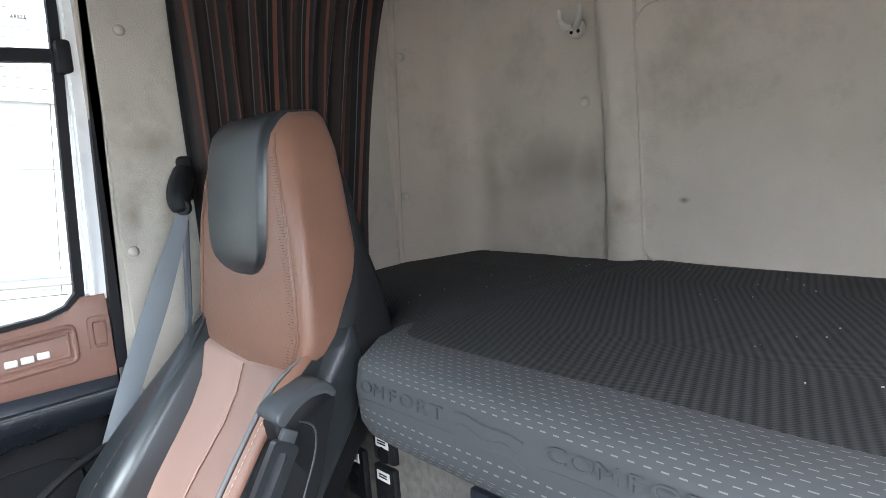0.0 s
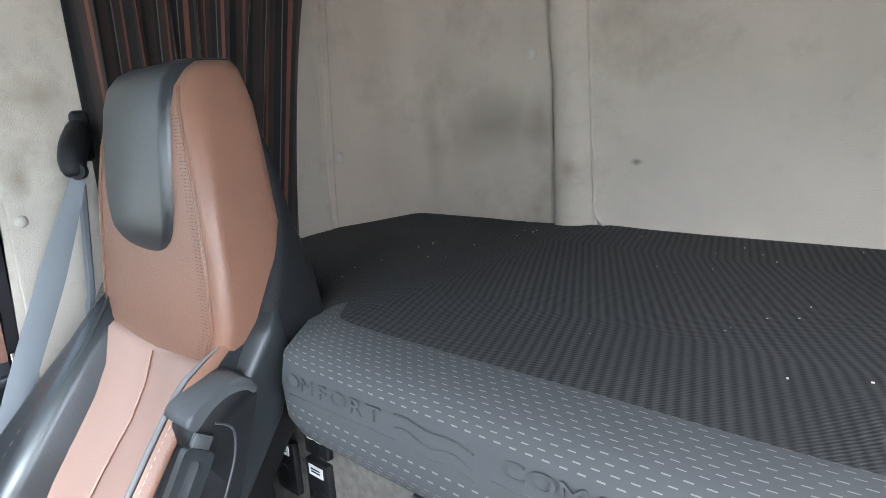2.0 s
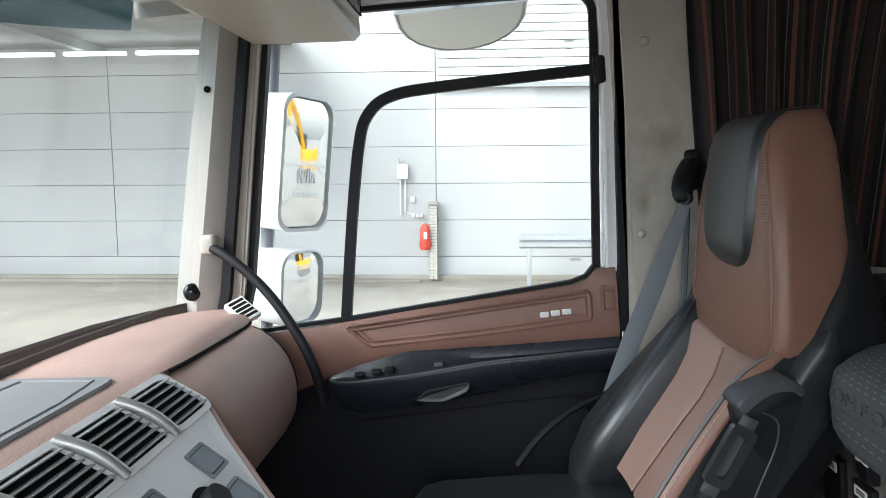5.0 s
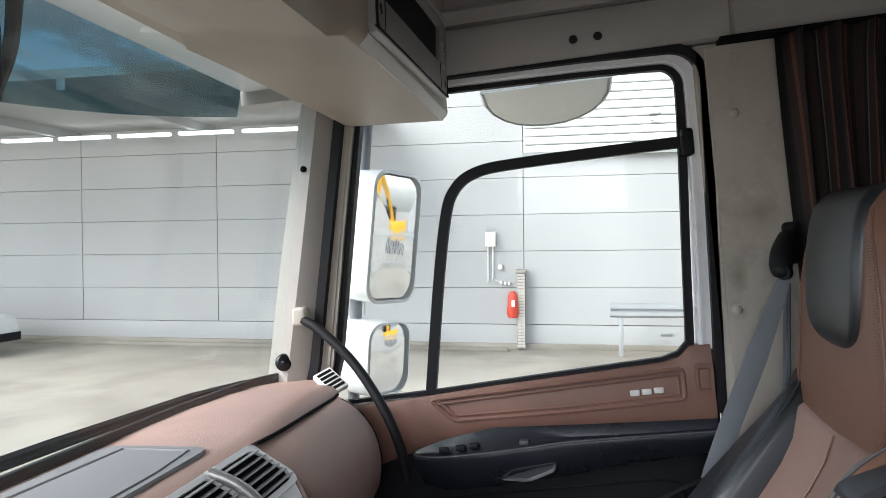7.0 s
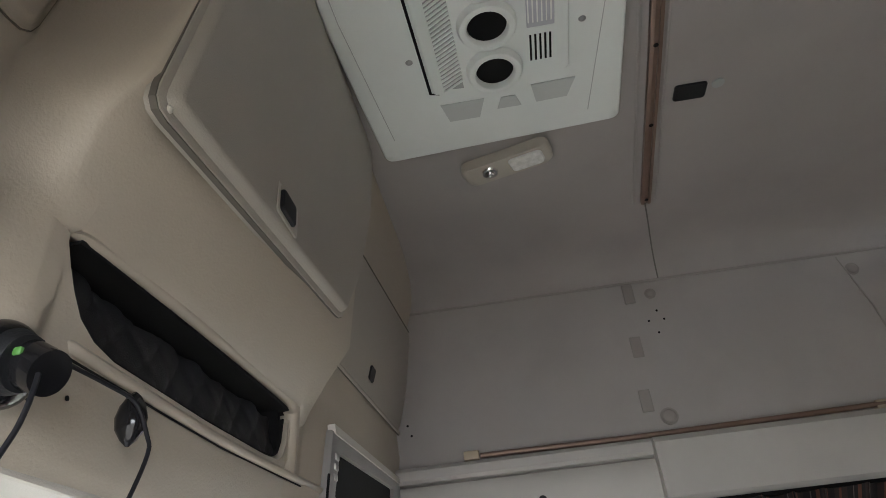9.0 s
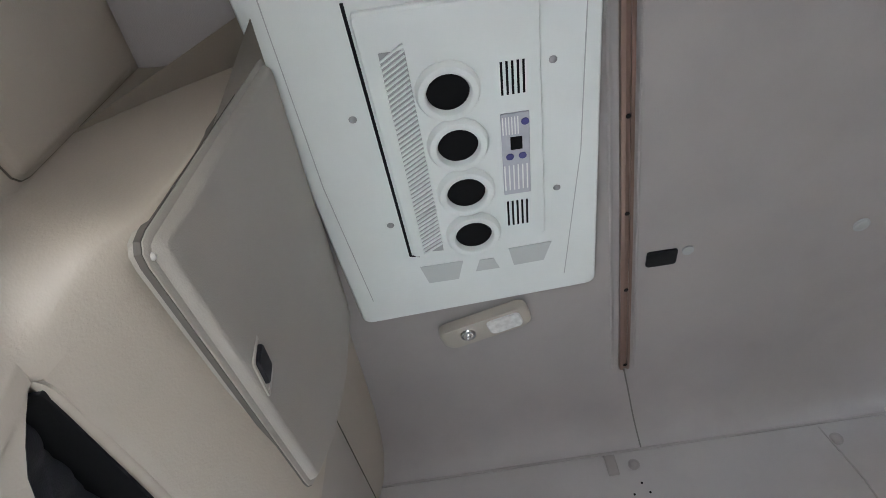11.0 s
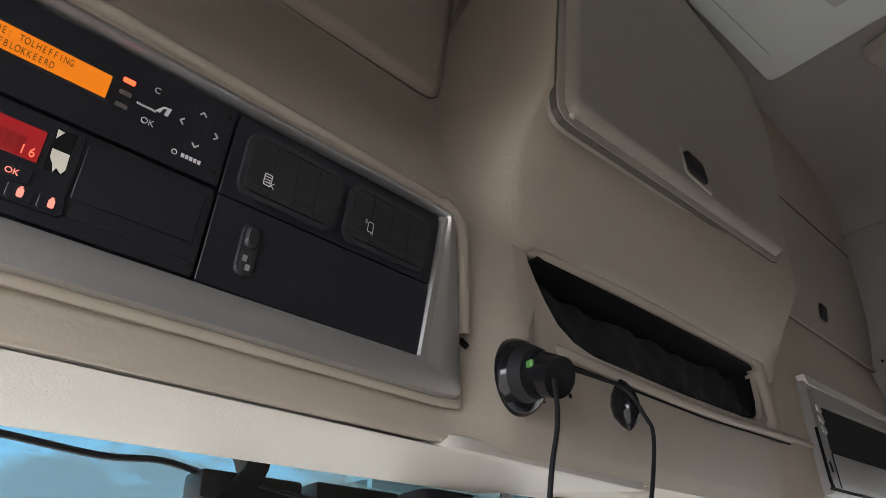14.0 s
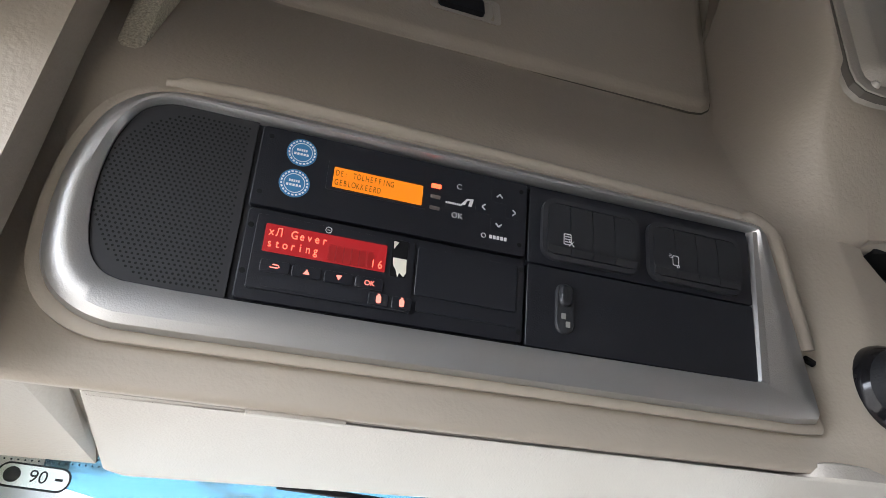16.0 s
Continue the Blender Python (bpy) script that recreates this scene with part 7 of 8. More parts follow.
# padded passenger fascia below the crease
FASC = [(0.50, 0.91), (0.355, 0.930), (0.336, 0.926), (0.318, 0.917), (0.296, 0.900), (0.276, 0.876), (0.260, 0.848), (0.250, 0.815), (0.246, 0.77), (0.256, 0.715), (0.280, 0.675), (0.32, 0.645), (0.40, 0.61), (0.50, 0.60)]
bm = bmesh.new()
loft(bm, [[(x, min(y + d, 0.52), z - drop) for y, z in FASC] for x, d, drop in ((0.86, 0.07, 0.008), (0.93, 0.055, 0.006), (0.985, 0.020, 0.002), (1.02, 0.005, 0), (1.07, 0, 0), (1.2, 0, 0.001), (1.36, 0.0, 0.004), (1.41, 0.005, 0.006), (1.44, 0.018, 0.009), (1.46, 0.04, 0.014), (1.468, 0.075, 0.02))])
part("glove_fascia", bm, DASHBROWN, dash, "brown padded passenger fascia", smooth=60)
bm = bmesh.new()
tube(bm, [(0.98, 0.350, 0.936), (1.05, 0.345, 0.9345), (1.25, 0.345, 0.931), (1.38, 0.349, 0.926), (1.45, 0.362, 0.922)], 0.0035, 6)
part("fascia_gap", bm, SHADEBLACK, dash)
bm = bmesh.new()
tube(bm, smooth_path([(1.405, y + 0.004, z - 0.006) for y, z in FASC[2:12]], 3), 0.0014, 6)
part("fascia_seam", bm, SHADEBLACK, dash)
# demister vent on top
vx = Vector((-0.0274, -0.0583, -0.0432)).normalized()
vz = Vector((-0.5, -0.35, 0.79)).normalized()
vy = vz.cross(vx).normalized()
vz = vx.cross(vy)
VP = Matrix(((vx.x, vy.x, vz.x, 1.493), (vx.y, vy.y, vz.y, 0.394), (vx.z, vy.z, vz.z, 0.949), (0, 0, 0, 1)))
dv = part("corner_vent", box(bmesh.new(), -0.039, 0.039, -0.028, 0.028, -0.012, 0.004, 0.004, 2, VP), WHITEPLASTIC, dash, "pale grey corner vent")
for k in range(5):
    bm = bmesh.new()
    box(bm, -0.027 + 0.0135 * k - 0.0042, -0.027 + 0.0135 * k + 0.0042, -0.022, 0.022, 0.0035, 0.0050, 0, 1, VP)
    part("vent_slot", bm, SHADEBLACK, dv)

# silver centre panel with the vent row, facing up and back
CM = Matrix(((1, 0, 0, 0.95), (0, 0.755, -0.655, 0.285), (0, 0.655, 0.755, 0.865), (0, 0, 0, 1)))
SILVERDASH = mat("silver_dash_plastic", (0.84, 0.84, 0.82), 0.4, var=0.04, bump=0.08, bscale=700)
bm = bmesh.new()
outl = rounded([(0.040, 0.108), (-0.90, 0.108), (-0.90, -0.27), (-0.145, -0.27), (-0.083, -0.164), (-0.010, -0.05), (0.030, 0.0)], 0.018, 4)
loft(bm, [[CM @ Vector((x, y, -0.05)) for x, y in outl], [CM @ Vector((x, y, 0.0)) for x, y in outl], [CM @ Vector((x * 0.99 - 0.002, y * 0.98, 0.004)) for x, y in outl]])
part("centre_panel", bm, SILVERDASH, dash, "silver centre panel", smooth=40)
bm = bmesh.new()
tube(bm, [CM @ Vector((x + 0.004, y, 0.0)) for x, y in ((0.034, 0.0), (-0.006, -0.05), (-0.079, -0.164), (-0.141, -0.268))], 0.006, 8)
part("panel_edge", bm, DASHBROWN, dash, "brown edge of the centre panel", smooth=60)
LOUVRE = mat("grey_louvre", (0.38, 0.39, 0.39), 0.4, metal=0.3, var=0.05)
for k in range(4):
    cx = -0.044 - 0.150 * k
    bm = bmesh.new()
    o = rrect(0.149, 0.108, 0.030 if k == 0 else 0.012, 5)
    i = rrect(0.130, 0.086, 0.024 if k == 0 else 0.008, 5)
    shear = Matrix(((1, -0.25, 0, 0), (0, 1, 0, 0), (0, 0, 1, 0), (0, 0, 0, 1)))
    frame_ring(bm, o, i, 0.008, CM @ pose(cx, 0.050, 0.003) @ shear)
    fr = part("vent_frame", bm, SILVERDASH, dash, "silver louvre frame")
    # Black slab behind the louvres paints in the shade of the duct.
    bm = bmesh.new()
    slab(bm, i, 0.0015, CM @ pose(cx, 0.050, 0.0038) @ shear)
    part("vent_shade", bm, SHADEBLACK, fr)
    for j in range(6):
        bm = bmesh.new()
        y = -0.035 + 0.0142 * j
        box(bm, -0.063, 0.063, -0.0012, 0.0012, -0.005, 0.007, 0.0005, 1, CM @ pose(cx - 0.25 * y, 0.050 + y, 0.010) @ pose(0, 0, 0, 38, 0, 0))
        part("louvre", bm, LOUVRE, fr)
    bm = bmesh.new()
    tube(bm, [CM @ Vector((cx - 0.076 - 0.25 * y, 0.050 + y, 0.008 + 0.012 * math.cos(y * 26))) for y in (-0.05, -0.03, -0.015, 0.0, 0.015, 0.03, 0.05)], 0.0095, 8)
    part("divider", bm, SILVER, fr, smooth=60)
GREYSW = mat("grey_switch", (0.13, 0.14, 0.15), 0.3)
for cx, cyy in ((-0.108, -0.062), (-0.128, -0.140), (-0.27, -0.062), (-0.36, -0.062)):
    bm = bmesh.new()
    frame_ring(bm, rrect(0.062, 0.058, 0.006), rrect(0.050, 0.046, 0.004), 0.003, CM @ pose(cx, cyy, 0.003))
    sw = part("switch_frame", bm, GREYSW, dash)
    bm = bmesh.new()
    slab(bm, rrect(0.050, 0.046, 0.004), 0.005, CM @ pose(cx, cyy, 0.002), 0.003)
    part("switch_cap", bm, GREYSW, sw)
for cx in (-0.19, -0.31, -0.43):
    bm = bmesh.new()
    disc(bm, CM @ Vector((cx, -0.112 if cx > -0.2 else -0.17, 0.003)), CM.to_3x3() @ Vector((0, 0, 1)), 0.032, 0.004, 28)
    part("dial_well", bm, SHADEBLACK, dash)
    bm = bmesh.new()
    disc(bm, CM @ Vector((cx, -0.112 if cx > -0.2 else -0.17, 0.006)), CM.to_3x3() @ Vector((0, 0, 1)), 0.022, 0.02, 28, 0.019)
    part("dial", bm, BLACKPLASTIC, dash, "black heater dial", smooth=50)
# grey tray mat on the dash top, with its raised rim
TRAY = mat("grey_tray_rubber", (0.20, 0.205, 0.21), 0.6, var=0.1, bump=0.2, bscale=500)
trm = [(0.918, 0.405), (0.955, 0.63), (-0.4, 0.63), (-0.4, 0.405)]
bm = bmesh.new()
loft(bm, [[(x, y, z) for x, y in rounded(trm, 0.03)] for z in (0.94, 0.9515)])
part("tray_mat", bm, TRAY, dash, "grey rubber tray mat")
bm = bmesh.new()
tube(bm, [(x - 0.02, y + 0.015 if y < 0.5 else y - 0.02, 0.9515) for x, y in ((-0.3, 0.405), (0.5, 0.405), (0.80, 0.405), (0.918, 0.42), (0.945, 0.60), (0.5, 0.63))], 0.003, 6)
part("tray_rim", bm, TRAY, dash)
bm = bmesh.new()
box(bm, 0.70, 0.80, 0.20, 0.30, FLOOR, 0.70, 0.01)
part("console_side", bm, BLACKPLASTIC, dash)

# wiper arm lying at the foot of the screen
wiper = thing("wiper", (1.1, 0.72, 0.95), "black windscreen wiper at the foot of the glass", "wiper")
bm = bmesh.new()
tube(bm, [(1.50, 0.635, 0.955), (1.3, 0.675, 0.965), (0.9, 0.70, 0.975), (0.4, 0.71, 0.985)], 0.009, 6)
tube(bm, [(1.45, 0.655, 0.948), (1.2, 0.70, 0.955), (0.7, 0.72, 0.962)], 0.006, 6)
part("wiper_blade", bm, RUBBER, wiper)
bm = bmesh.new()
loft(bm, [[(x, yb, 0.93), (x, yb, 0.965), (x, yb + 0.012, 0.965), (x, yb + 0.012, 0.93)] for x, yb in ((-0.55, 0.60), (0.5, 0.665), (1.2, 0.645), (1.50, 0.605), (1.58, 0.56))])
tagged(part("screen_seal", bm, RUBBER), "black rubber seal at the foot of the windscreen", "seal", kind="structure")

# ---- outside of the cab: mirrors and tinted visor ----
mir = thing("wing_mirror", (1.9, 0.33, 0.8), "white twin wing mirror outside the door", "mirror")


def mirror_head(yc, zc, w, h, ang, radius, tilt):
    m = pose(1.885, yc, zc) @ pose(0, 0, 0, tilt, 0, 0) @ pose(0, 0, 0, 0, 0, ang) @ Matrix(((1, 0, 0, 0), (0, 0, -1, 0), (0, 1, 0, 0), (0, 0, 0, 1)))
    b = bmesh.new()
    o = rrect(w, h, 0.055, 6)
    loft(b, [[m @ Vector((x * 0.86, y * 0.90, -0.235)) for x, y in o], [m @ Vector((x * 0.97, y * 0.98, -0.19)) for x, y in o], [m @ Vector((x, y, -0.03)) for x, y in o], [m @ Vector((x, y, 0.0)) for x, y in o], [m @ Vector((x * 0.93, y * 0.95, 0.004)) for x, y in o], [m @ Vector((x * 0.90, y * 0.93, -0.030)) for x, y in o]], caps=True)
    hd = part("mirror_housing", b, WHITEPAINT, mir, "glossy white mirror housing", smooth=50)
    b = bmesh.new()
    loft(b, [[m @ Vector((x * 0.895 * k, y * 0.925 * k, 0.003 - ((x * k) ** 2 + (y * k) ** 2) / (2 * radius))) for x, y in o] for k in (0.02, 0.15, 0.3, 0.45, 0.6, 0.75, 0.88, 1.0)])
    part("mirror_glass", b, MIRROR, hd, smooth=60)


mirror_head(0.290, 1.31, 0.235, 0.41, -25, 2.3, 10)
mirror_head(0.345, 0.935, 0.20, 0.23, -25, 0.8, 8)
bm = bmesh.new()
tube(bm, [(1.70, 0.36, 1.82), (1.86, 0.355, 1.79), (1.925, 0.362, 1.72), (1.93, 0.373, 1.63), (1.93, 0.39, 1.52), (1.94, 0.46, 1.07), (1.94, 0.485, 0.85), (1.90, 0.49, 0.72), (1.70, 0.48, 0.66)], [0.026, 0.030, 0.028, 0.021, 0.020, 0.020, 0.020, 0.020, 0.020], 12)
part("mirror_arm", bm, mat("grey_arm", (0.17, 0.18, 0.20), 0.5), mir)
kerb = thing("kerb_mirror", (1.83, -0.2, 1.65), "white curved kerb mirror above the passenger window", "mirror")
bm = bmesh.new()
prof = []
for k in range(13):
    a = math.pi * k / 12
    prof.append((0.185 * math.cos(a), -0.095 * math.sin(a) ** 0.8))
base2 = [(x, z) for x, z in prof]
def kerb_ring(k, out):
    """The mirror's outline, leaning outwards towards its foot."""
    return [(1.80 - 1.2 * z * k + out, -0.21 + x * k, 1.70 + z * k + out * 0.55) for x, z in base2]


loft(bm, [kerb_ring(1.0, 0.0), kerb_ring(1.03, 0.012), kerb_ring(0.98, 0.05), kerb_ring(0.75, 0.085)])
part("mirror_shell", bm, WHITEPLASTIC, kerb, smooth=60)
# Mostly matt pale colour stands in for the reflected yard.
bm = bmesh.new()
loft(bm, [kerb_ring(0.95, -0.003), kerb_ring(0.95, 0.002)])
part("mirror_glass", bm, mat("mirror_pale_reflection", (0.92, 0.91, 0.87), 0.15, metal=0.3, var=0.02), kerb, "mirror glass with its pale reflection put into the colour")
bm = bmesh.new()
tube(bm, kerb_ring(0.98, -0.001), 0.0025, 6)
part("mirror_rim", bm, mat("rim_grey", (0.55, 0.55, 0.53), 0.5), kerb)
bm = bmesh.new()
tube(bm, [(1.84, -0.2, 1.69), (1.75, -0.2, 1.80), (1.66, -0.2, 1.84)], 0.012, 8)
part("mirror_arm", bm, WHITEPLASTIC, kerb)

visor = thing("outside_visor", (0.5, 0.8, 1.65), "blue tinted outside sun visor above the windscreen", "sun visor")
bm = bmesh.new()
rows = []
for i in range(25):
    s = -1 + 2 * i / 24
    x = 0.5 + 1.08 * s
    y = 0.80 - 0.20 * abs(s) ** 2.4
    low = 1.60 + 0.075 * s * s
    rows.append([(x, y - 0.05, 1.92), (x, y, 1.80), (x, y + 0.03, low), (x, y + 0.034, low), (x, y + 0.005, 1.80), (x, y - 0.045, 1.92)])
loft(bm, rows)
ob = part("visor_sheet", bm, VISORBLUE, visor, smooth=60)
for x in (0.95, 0.30):
    bm = bmesh.new()
    tube(bm, smooth_path([(x - 0.16, 0.60, 1.735), (x - 0.09, 0.67, 1.715), (x - 0.03, 0.74, 1.68), (x, 0.80, 1.635), (x + 0.004, 0.81, 1.615)], 4), 0.013, 8)
    part("visor_bracket", bm, BLACKPLASTIC, visor)
bm = bmesh.new()
box(bm, -0.6, 1.6, 0.46, 0.62, 1.74, 1.80, 0.02)
tagged(part("roof_edge", bm, WHITEPAINT), "white painted roof edge above the windscreen", "roof", kind="structure")
bm = bmesh.new()
box(bm, -0.66, 1.66, -1.75, 0.62, 2.53, 2.58)
tagged(part("roof", bm, WHITEPAINT), "white painted cab roof", "roof", kind="structure")
bm = bmesh.new()
box(bm, -0.62, 1.64, 0.36, 0.60, 1.80, 2.53)
tagged(part("wall_front_upper", bm, WHITEPAINT), "white cab front above the windscreen", "wall", kind="structure")

# dark device hanging behind the screen's centre
mount = thing("control_box", (0.1, 0.42, 1.6), "black electronic box strapped behind the windscreen top", "electronic box")
for x0, x1, z0, z1 in ((0.012, 0.143, 1.580, 1.612), (0.162, 0.300, 1.584, 1.616)):
    bm = bmesh.new()
    box(bm, x0, x1, 0.405, 0.445, z0, z1, 0.005)
    body = part("box_body", bm, BLACKPLASTIC, mount)
    bm = bmesh.new()
    for k in range(7):
        box(bm, x0 + 0.012, x1 - 0.012, 0.408 + 0.005 * k, 0.410 + 0.005 * k, z0 - 0.0015, z0 + 0.001)
    part("cooling_rib", bm, BLACKPLASTIC, body)
bm = bmesh.new()
loft(bm, [[(x0, 0.402, z), (x1, 0.402, z), (x1, 0.406, z), (x0, 0.406, z)] for x0, x1, z in ((0.028, 0.062, 1.5535), (0.024, 0.068, 1.557), (0.034, 0.076, 1.585), (0.062, 0.092, 1.618), (0.072, 0.10, 1.66))])
part("strap", bm, RUBBER, mount)
bm = bmesh.new()
tube(bm, smooth_path([(-0.30, 0.43, 1.628), (-0.18, 0.425, 1.62), (-0.09, 0.42, 1.612), (-0.03, 0.42, 1.616), (0.015, 0.42, 1.61)], 5), 0.0035, 6)
tube(bm, smooth_path([(0.08, 0.40, 1.60), (0.12, 0.398, 1.594), (0.18, 0.40, 1.592), (0.26, 0.40, 1.602), (0.33, 0.41, 1.612)], 5), 0.003, 6)
part("lead", bm, RUBBER, mount)

dev = thing("interior_camera", (0.33, 0.33, 1.45), "dark twin camera housing hanging at the windscreen", "camera housing")
for x, w in ((0.302, 0.050), (0.412, 0.038)):
    bm = bmesh.new()
    loft(bm, [[(x + px, 0.34 + py, z) for px, py in rrect(2 * w * s, 0.06, 0.02)] for z, s in ((1.60, 1.0), (1.52, 1.0), (1.46, 0.9), (1.44, 0.7))])
    part("housing", bm, mat("dark_blue_grey", (0.009, 0.009, 0.012), 0.6, spec=0.25) if "dark_blue_grey" not in bpy.data.materials else bpy.data.materials["dark_blue_grey"], dev, smooth=50)


# ---- yard details ----
shutter = thing("roller_shutter", (16.4, -4, 3.4), "white slatted roller shutter high on the warehouse wall", "roller shutter")
slat = bmesh.new()
box(slat, 16.36, 16.49, -9.0, 0.88, 0.0, 0.185, 0.02, 1)
first = part("slat", slat, mat("white_slats", (0.62, 0.63, 0.62), 0.45, var=0.03, vscale=0.6), shutter, smooth=0)
first.location = (0, 0, 3.42)
for i in range(1, 14):
    ob = new("slat", first.data)
    ob.parent = shutter
    ob.matrix_parent_inverse = shutter.matrix_world.inverted()
    ob.location = (0, 0, 3.42 + 0.2 * i)
bm = bmesh.new()
box(bm, 16.33, 16.5, -9.1, 0.93, 3.33, 3.42)
part("bottom_rail", bm, GRILLE, shutter)
outside(shutter)

pier = thing("brick_pier", (16.3, 0.98, -1.3), "pale brick pier against the warehouse wall", "brick pier")
bm = bmesh.new()
box(bm, 16.22, 16.44, 0.885, 1.085, -1.30, 0.52)
part("mortar", bm, mat("mortar", (0.28, 0.26, 0.24), 0.9), pier)
BRICK = mat("pale_brick", (0.55, 0.52, 0.46), 0.85, var=0.15, vscale=30)
bk = bmesh.new()
box(bk, 16.19, 16.30, 0, 0.092, 0, 0.062, 0.004, 1)
first = part("brick", bk, BRICK, pier, smooth=0)
first.location = (0, 0.886, -1.28)
for r in range(24):
    for c in range(2):
        if r == c == 0:
            continue
        ob = new("brick", first.data)
        ob.parent = pier
        ob.matrix_parent_inverse = pier.matrix_world.inverted()
        ob.location = (0.004 * ((r * 7 + c * 3) % 3), 0.886 + 0.102 * c + (0.03 if r % 2 else 0) * (1 if c == 0 else -1) * 0.3, -1.28 + 0.075 * r)
bm = bmesh.new()
box(bm, 16.17, 16.46, 0.86, 1.11, 0.52, 0.60, 0.01)
part("cap_stone", bm, CONCRETE, pier)
outside(pier)

cover = thing("extinguisher_cover", (16.15, 1.18, -0.6), "red plastic extinguisher cover hanging on the wall", "extinguisher cover")
bm = bmesh.new()
loft(bm, [[(16.15 + 0.11 * s * math.cos(a) + 0.02 * math.sin(3 * a + z * 9), 1.18 + 0.15 * s * math.sin(a), z) for a in [k * math.pi / 8 for k in range(16)]] for z, s in ((-0.56, 0.65), (-0.45, 1.0), (-0.25, 0.85), (-0.05, 0.8), (0.05, 0.55), (0.09, 0.15))])
part("cover_sheet", bm, mat("red_sheet", (0.62, 0.06, 0.03), 0.5, var=0.15), cover, smooth=60)
bm = bmesh.new()
box(bm, 16.02, 16.04, 1.12, 1.20, -0.28, -0.12, 0.003, 1)
part("white_mark", bm, WHITEPLASTIC, cover)
outside(cover)

cabinet = thing("electrical_box", (16.4, 1.72, 1.1), "white electrical box with conduits on the wall", "electrical box")
bm = bmesh.new()
box(bm, 16.30, 16.46, 1.60, 1.86, 1.16, 1.52, 0.015)
part("box_body", bm, WHITEPLASTIC, cabinet)
for y in (1.68, 1.80):
    bm = bmesh.new()
    tube(bm, [(16.45, y, 1.16), (16.45, y, 0.36), (16.45, y - 0.2 if y < 1.7 else y, 0.28)], 0.02, 8)
    part("conduit", bm, WHITEPLASTIC, cabinet)
for y in (1.63, 1.73, 1.82):
    bm = bmesh.new()
    tube(bm, [(16.4, y, 1.52), (16.4, y, 1.66)], 0.012, 6)
    part("gland", bm, GRILLE, cabinet)
for y, z, w in ((1.50, 0.66, 0.1), (1.48, 0.28, 0.07), (1.38, 0.26, 0.07), (1.29, 0.26, 0.06)):
    bm = bmesh.new()
    box(bm, 16.40, 16.48, y - w / 2, y + w / 2, z - w * 0.6, z + w * 0.6, 0.008)
    part("socket_box", bm, WHITEPLASTIC, cabinet)
outside(cabinet)

guard = thing("guard_rail", (15.5, -3, -1.3), "galvanised steel guard rail before the wall", "guard rail")
STEEL = mat("galvanised_steel", (0.5, 0.52, 0.53), 0.4, metal=0.6, var=0.08, vscale=5)
bm = bmesh.new()
loft(bm, [[(15.45 + dx, y, z) for dx, z in ((0.0, -0.12), (-0.07, -0.17), (-0.07, -0.24), (0.0, -0.28), (-0.07, -0.33), (-0.07, -0.40), (0.0, -0.45), (0.02, -0.45), (0.02, -0.12))] for y in (-1.06, -7.0)])
part("beam", bm, STEEL, guard)
for y in (-1.30, -3.3, -5.3):
    bm = bmesh.new()
    box(bm, 15.47, 15.57, y - 0.05, y + 0.05, -1.34, -0.14, 0.006)
    part("post", bm, STEEL, guard)
outside(guard)

bm = bmesh.new()
box(bm, 16.0, 16.2, 1.3, 46, -1.36, -1.27, 0.02)
outside(tagged(part("kerb", bm, CONCRETE), "pale concrete kerb along the yard", "kerb", kind="structure"))

canopy = thing("canopy", (13, 15, 4.2), "grey steel canopy over the yard with strip lights", "canopy")
bm = bmesh.new()
box(bm, 11.0, 16.5, 4.4, 46, 4.42, 4.6)
part("canopy_roof", bm, mat("canopy_steel", (0.30, 0.30, 0.29), 0.6, var=0.1, vscale=1), canopy)
for i in range(7):
    bm = bmesh.new()
    box(bm, 11.0, 16.4, 5.0 + 4.07 * i, 5.18 + 4.07 * i, 4.2, 4.42)
    part("canopy_beam", bm, GRILLE, canopy)
TUBE = glow("strip_light", (1.0, 1.0, 0.97), 1.6)
for i in range(14):
    bm = bmesh.new()
    box(bm, 15.4, 15.55, 4.6 + 1.72 * i, 6.05 + 1.72 * i, 4.06, 4.14, 0.01, 1)
    part("strip_light", bm, TUBE, canopy, "lit white strip light")
outside(canopy)

car = thing("parked_car", (14, 15.6, -1.3), "white car parked by the warehouse", "car")
side = [(12.95, -1.0), (12.92, -0.75), (13.05, -0.52), (13.5, -0.40), (14.1, -0.32), (14.7, 0.08), (15.8, 0.14), (16.7, 0.05), (17.1, -0.35), (17.15, -1.0), (16.6, -1.12), (13.4, -1.12)]
bm = bmesh.new()
cy, cz = 15.0, -0.6
loft(bm, [[(x, cy + (y - cy) * s, cz + (z - cz) * s) for y, z in side] for x, s in ((13.15, 0.95), (13.25, 1.0), (14.65, 1.0), (14.8, 0.95))])
part("car_body", bm, WHITEPAINT, car, smooth=50)
bm = bmesh.new()
loft(bm, [[(x, y, z) for y, z in ((14.2, -0.30), (14.75, 0.03), (15.7, 0.08), (15.7, -0.28))] for x in (13.135, 13.16)])
part("car_window", bm, GLOSSBLACK, car)
bm = bmesh.new()
loft(bm, [[(x, y, z) for y, z in ((12.90, -1.05), (12.89, -0.85), (13.15, -0.82), (13.2, -1.05))] for x in (13.12, 14.7)])
part("bumper", bm, BLACKPLASTIC, car)
for y in (13.55, 16.3):
    bm = bmesh.new()
    disc(bm, (13.12, y, -1.0), (1, 0, 0), 0.33, 0.2, 24)
    wheel = part("wheel", bm, RUBBER, car)
    bm = bmesh.new()
    disc(bm, (13.10, y, -1.0), (1, 0, 0), 0.2, 0.03, 20)
    part("rim", bm, SILVER, wheel)
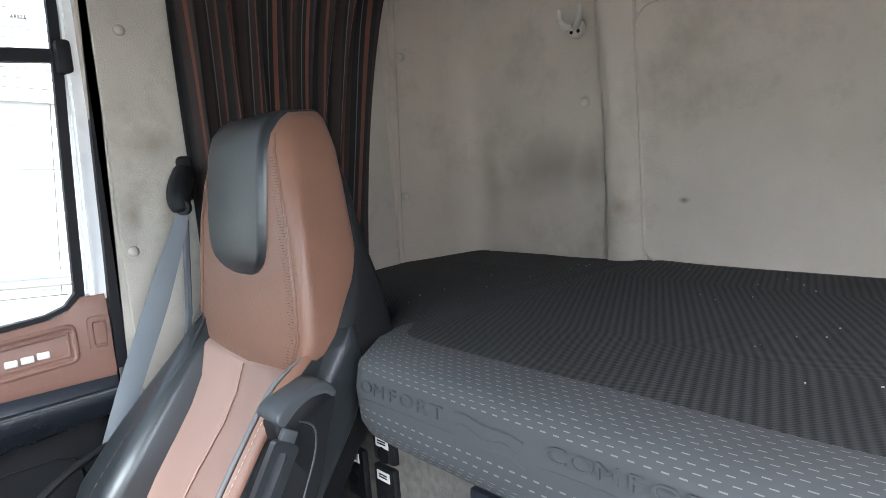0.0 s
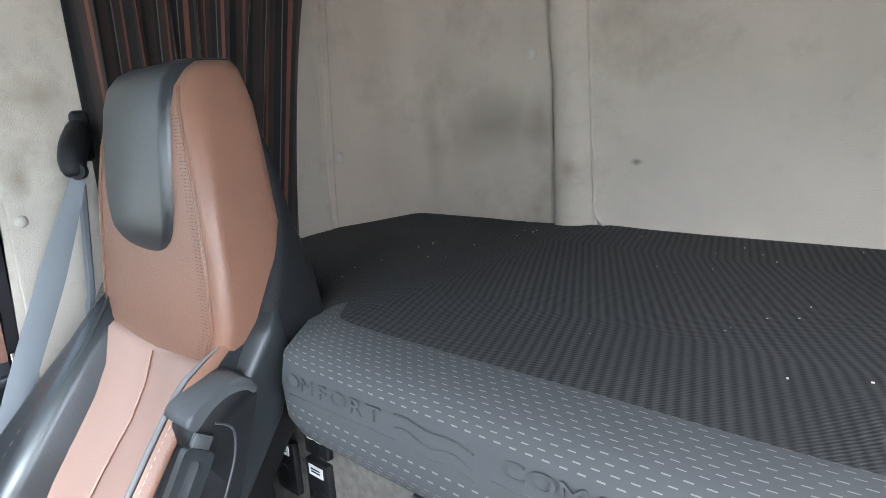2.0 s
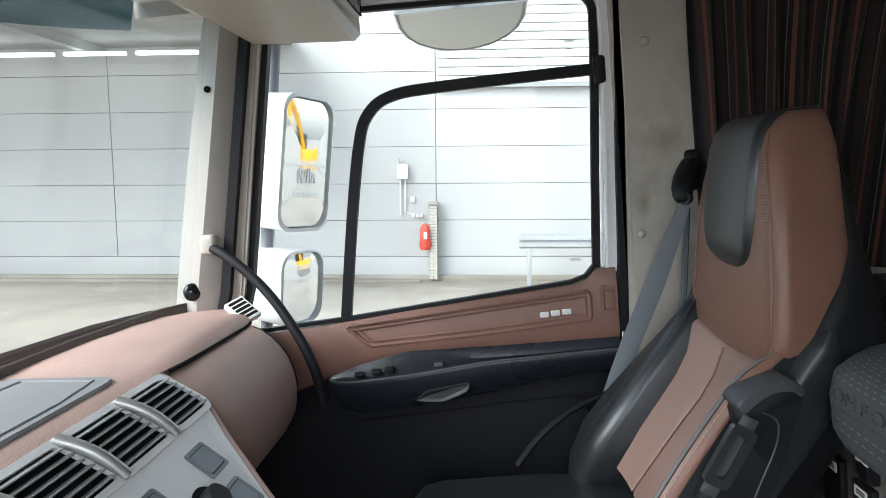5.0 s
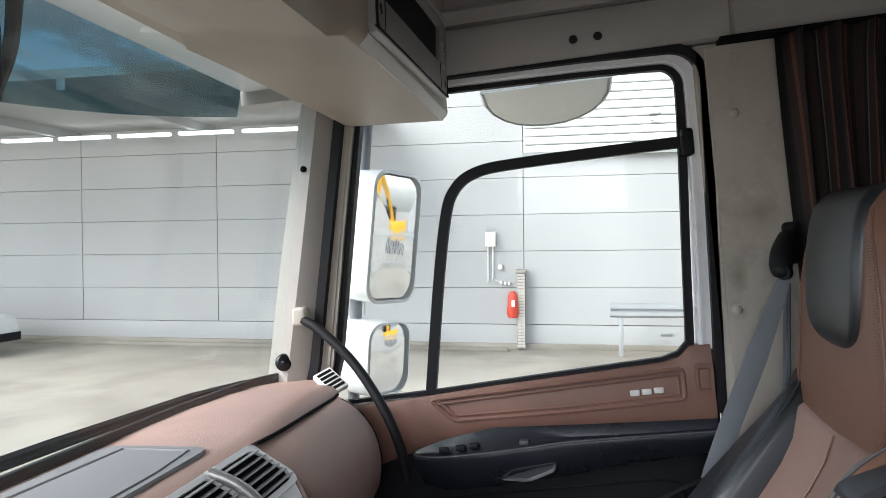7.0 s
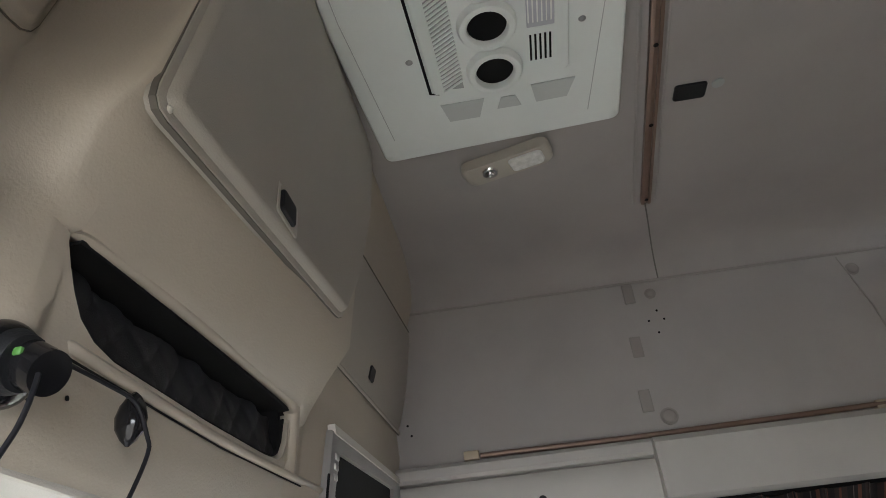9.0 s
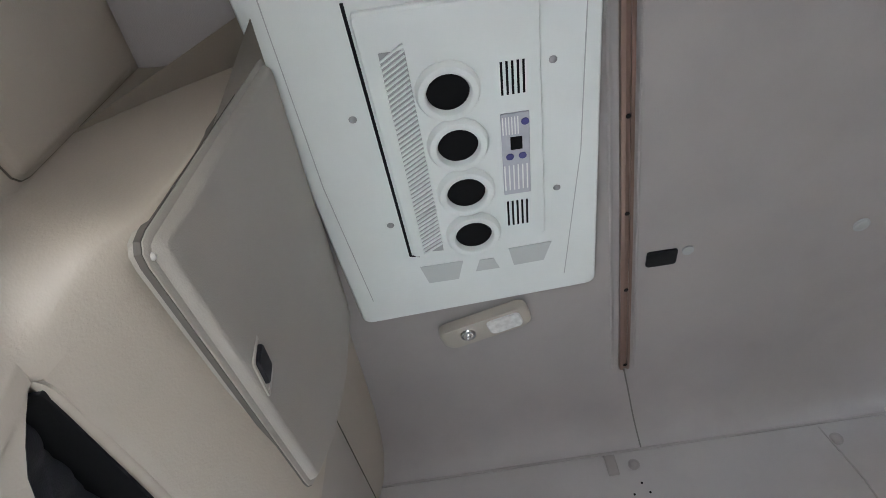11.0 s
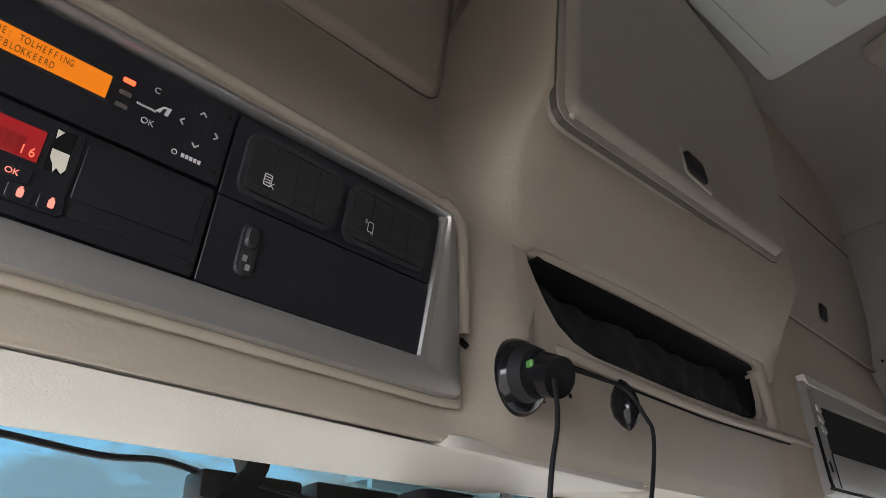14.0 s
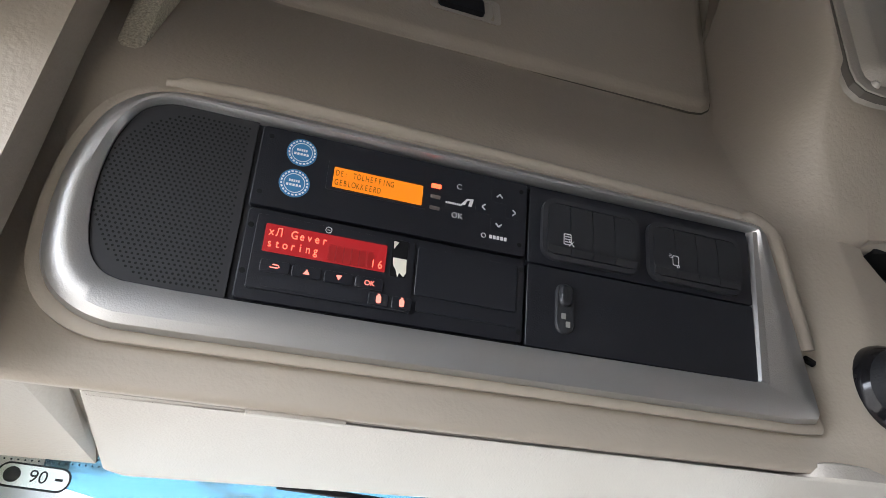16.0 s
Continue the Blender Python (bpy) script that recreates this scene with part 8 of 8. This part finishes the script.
car.matrix_world = Matrix.Translation((0, 0.6, 0)) @ car.matrix_world
outside(car)

# machine and fence at the far end of the yard
digger = thing("excavator", (8.2, -10.5, -1.35), "yellow crawler excavator parked in the yard", "excavator")
YELLOW = mat("yellow_paint", (0.62, 0.34, 0.02), 0.45, var=0.1)
for dy in (-0.95, 0.95):
    bm = bmesh.new()
    box(bm, 6.6, 9.8, -10.5 + dy - 0.28, -10.5 + dy + 0.28, -1.35, -0.55, 0.25, 3)
    part("track", bm, RUBBER, digger)
bm = bmesh.new()
box(bm, 6.9, 9.9, -11.6, -9.4, -0.45, 0.75, 0.12, 2)
part("house", bm, YELLOW, digger, "yellow machine body", smooth=40)
bm = bmesh.new()
box(bm, 6.9, 8.2, -11.55, -10.55, 0.75, 1.75, 0.10, 2)
part("cab", bm, GLOSSBLACK, digger, "dark glazed cab")
for nm, pts in (("boom", [(7.6, -10.2, 0.6), (6.6, -9.6, 2.6), (5.6, -9.0, 3.6)]), ("arm", [(5.6, -9.0, 3.6), (5.2, -8.8, 2.4), (5.0, -8.7, 1.4)])):
    bm = bmesh.new()
    tube(bm, pts, [0.30, 0.42, 0.25] if nm == "boom" else [0.25, 0.25, 0.16], 4)
    part(nm, bm, YELLOW, digger, smooth=0)
bm = bmesh.new()
tube(bm, [(7.0, -9.85, 0.9), (6.4, -9.45, 2.1)], 0.09, 8)
part("hydraulic_ram", bm, SHADEBLACK, digger)
digger.matrix_world = Matrix.Translation((9.3, -15.2, -1.35)) @ Matrix.Diagonal((0.95, 0.95, 0.95, 1))
outside(digger)
fence = thing("steel_fence", (6.7, -10.4, -1.35), "pale grey steel bar fence behind the truck", "fence")
for i in range(34):
    bm = bmesh.new()
    box(bm, 3.0 + 0.22 * i, 3.10 + 0.22 * i, -10.42, -10.38, -1.35, 0.35)
    part("bar", bm, GRILLE, fence)
for z in (-1.1, 0.15):
    bm = bmesh.new()
    box(bm, 2.9, 10.5, -10.37, -10.33, z, z + 0.08)
    part("rail", bm, GRILLE, fence)
outside(fence)

# sticker and dotted band on the windscreen, driver's side
stick = thing("speed_sticker", (-0.53, 0.46, 1.62), "white speed sticker with black print on the windscreen", "sticker")
SM = Matrix(((1, 0, 0, -0.527), (0, 0, -1, 0.452), (0, 1, 0, 1.622), (0, 0, 0, 1))) @ pose(0, 0, 0, 0, 0, -3)
bm = bmesh.new()
slab(bm, rrect(0.066, 0.024, 0.011, 5), 0.0006, SM)
part("sticker_base", bm, BLACKPLASTIC, stick)
bm = bmesh.new()
slab(bm, rrect(0.062, 0.020, 0.009, 5), 0.0004, SM @ pose(0, 0, 0.0006))
part("sticker_face", bm, WHITEPLASTIC, stick)
text("print", "90", 0.017, SM @ pose(0.004, 0, 0.0012), BLACKPLASTIC, stick, 0.0001)
bm = bmesh.new()
disc(bm, SM @ Vector((-0.019, 0, 0.001)), (0, -1, 0), 0.0075, 0.0004, 16)
part("print_disc", bm, BLACKPLASTIC, stick)
bm = bmesh.new()
box(bm, 0.019, 0.026, -0.0012, 0.0012, 0.001, 0.0013, 0, 1, SM)
part("print_bar", bm, BLACKPLASTIC, stick)
bm = bmesh.new()
for i in range(60):
    for j in range(4):
        r = 0.0022 - 0.0004 * j
        c = Vector((-0.56 + 0.006 * i + 0.003 * (j % 2), 0.4505, 1.655 - 0.006 * j))
        bm.faces.new([bm.verts.new(c + Vector((r * math.cos(k * 1.0472), 0, r * math.sin(k * 1.0472)))) for k in range(6)])
tagged(part("dotted_band", bm, BLACKPLASTIC, smooth=0), "black ceramic dots along the windscreen edge", "dots", kind="stuff")
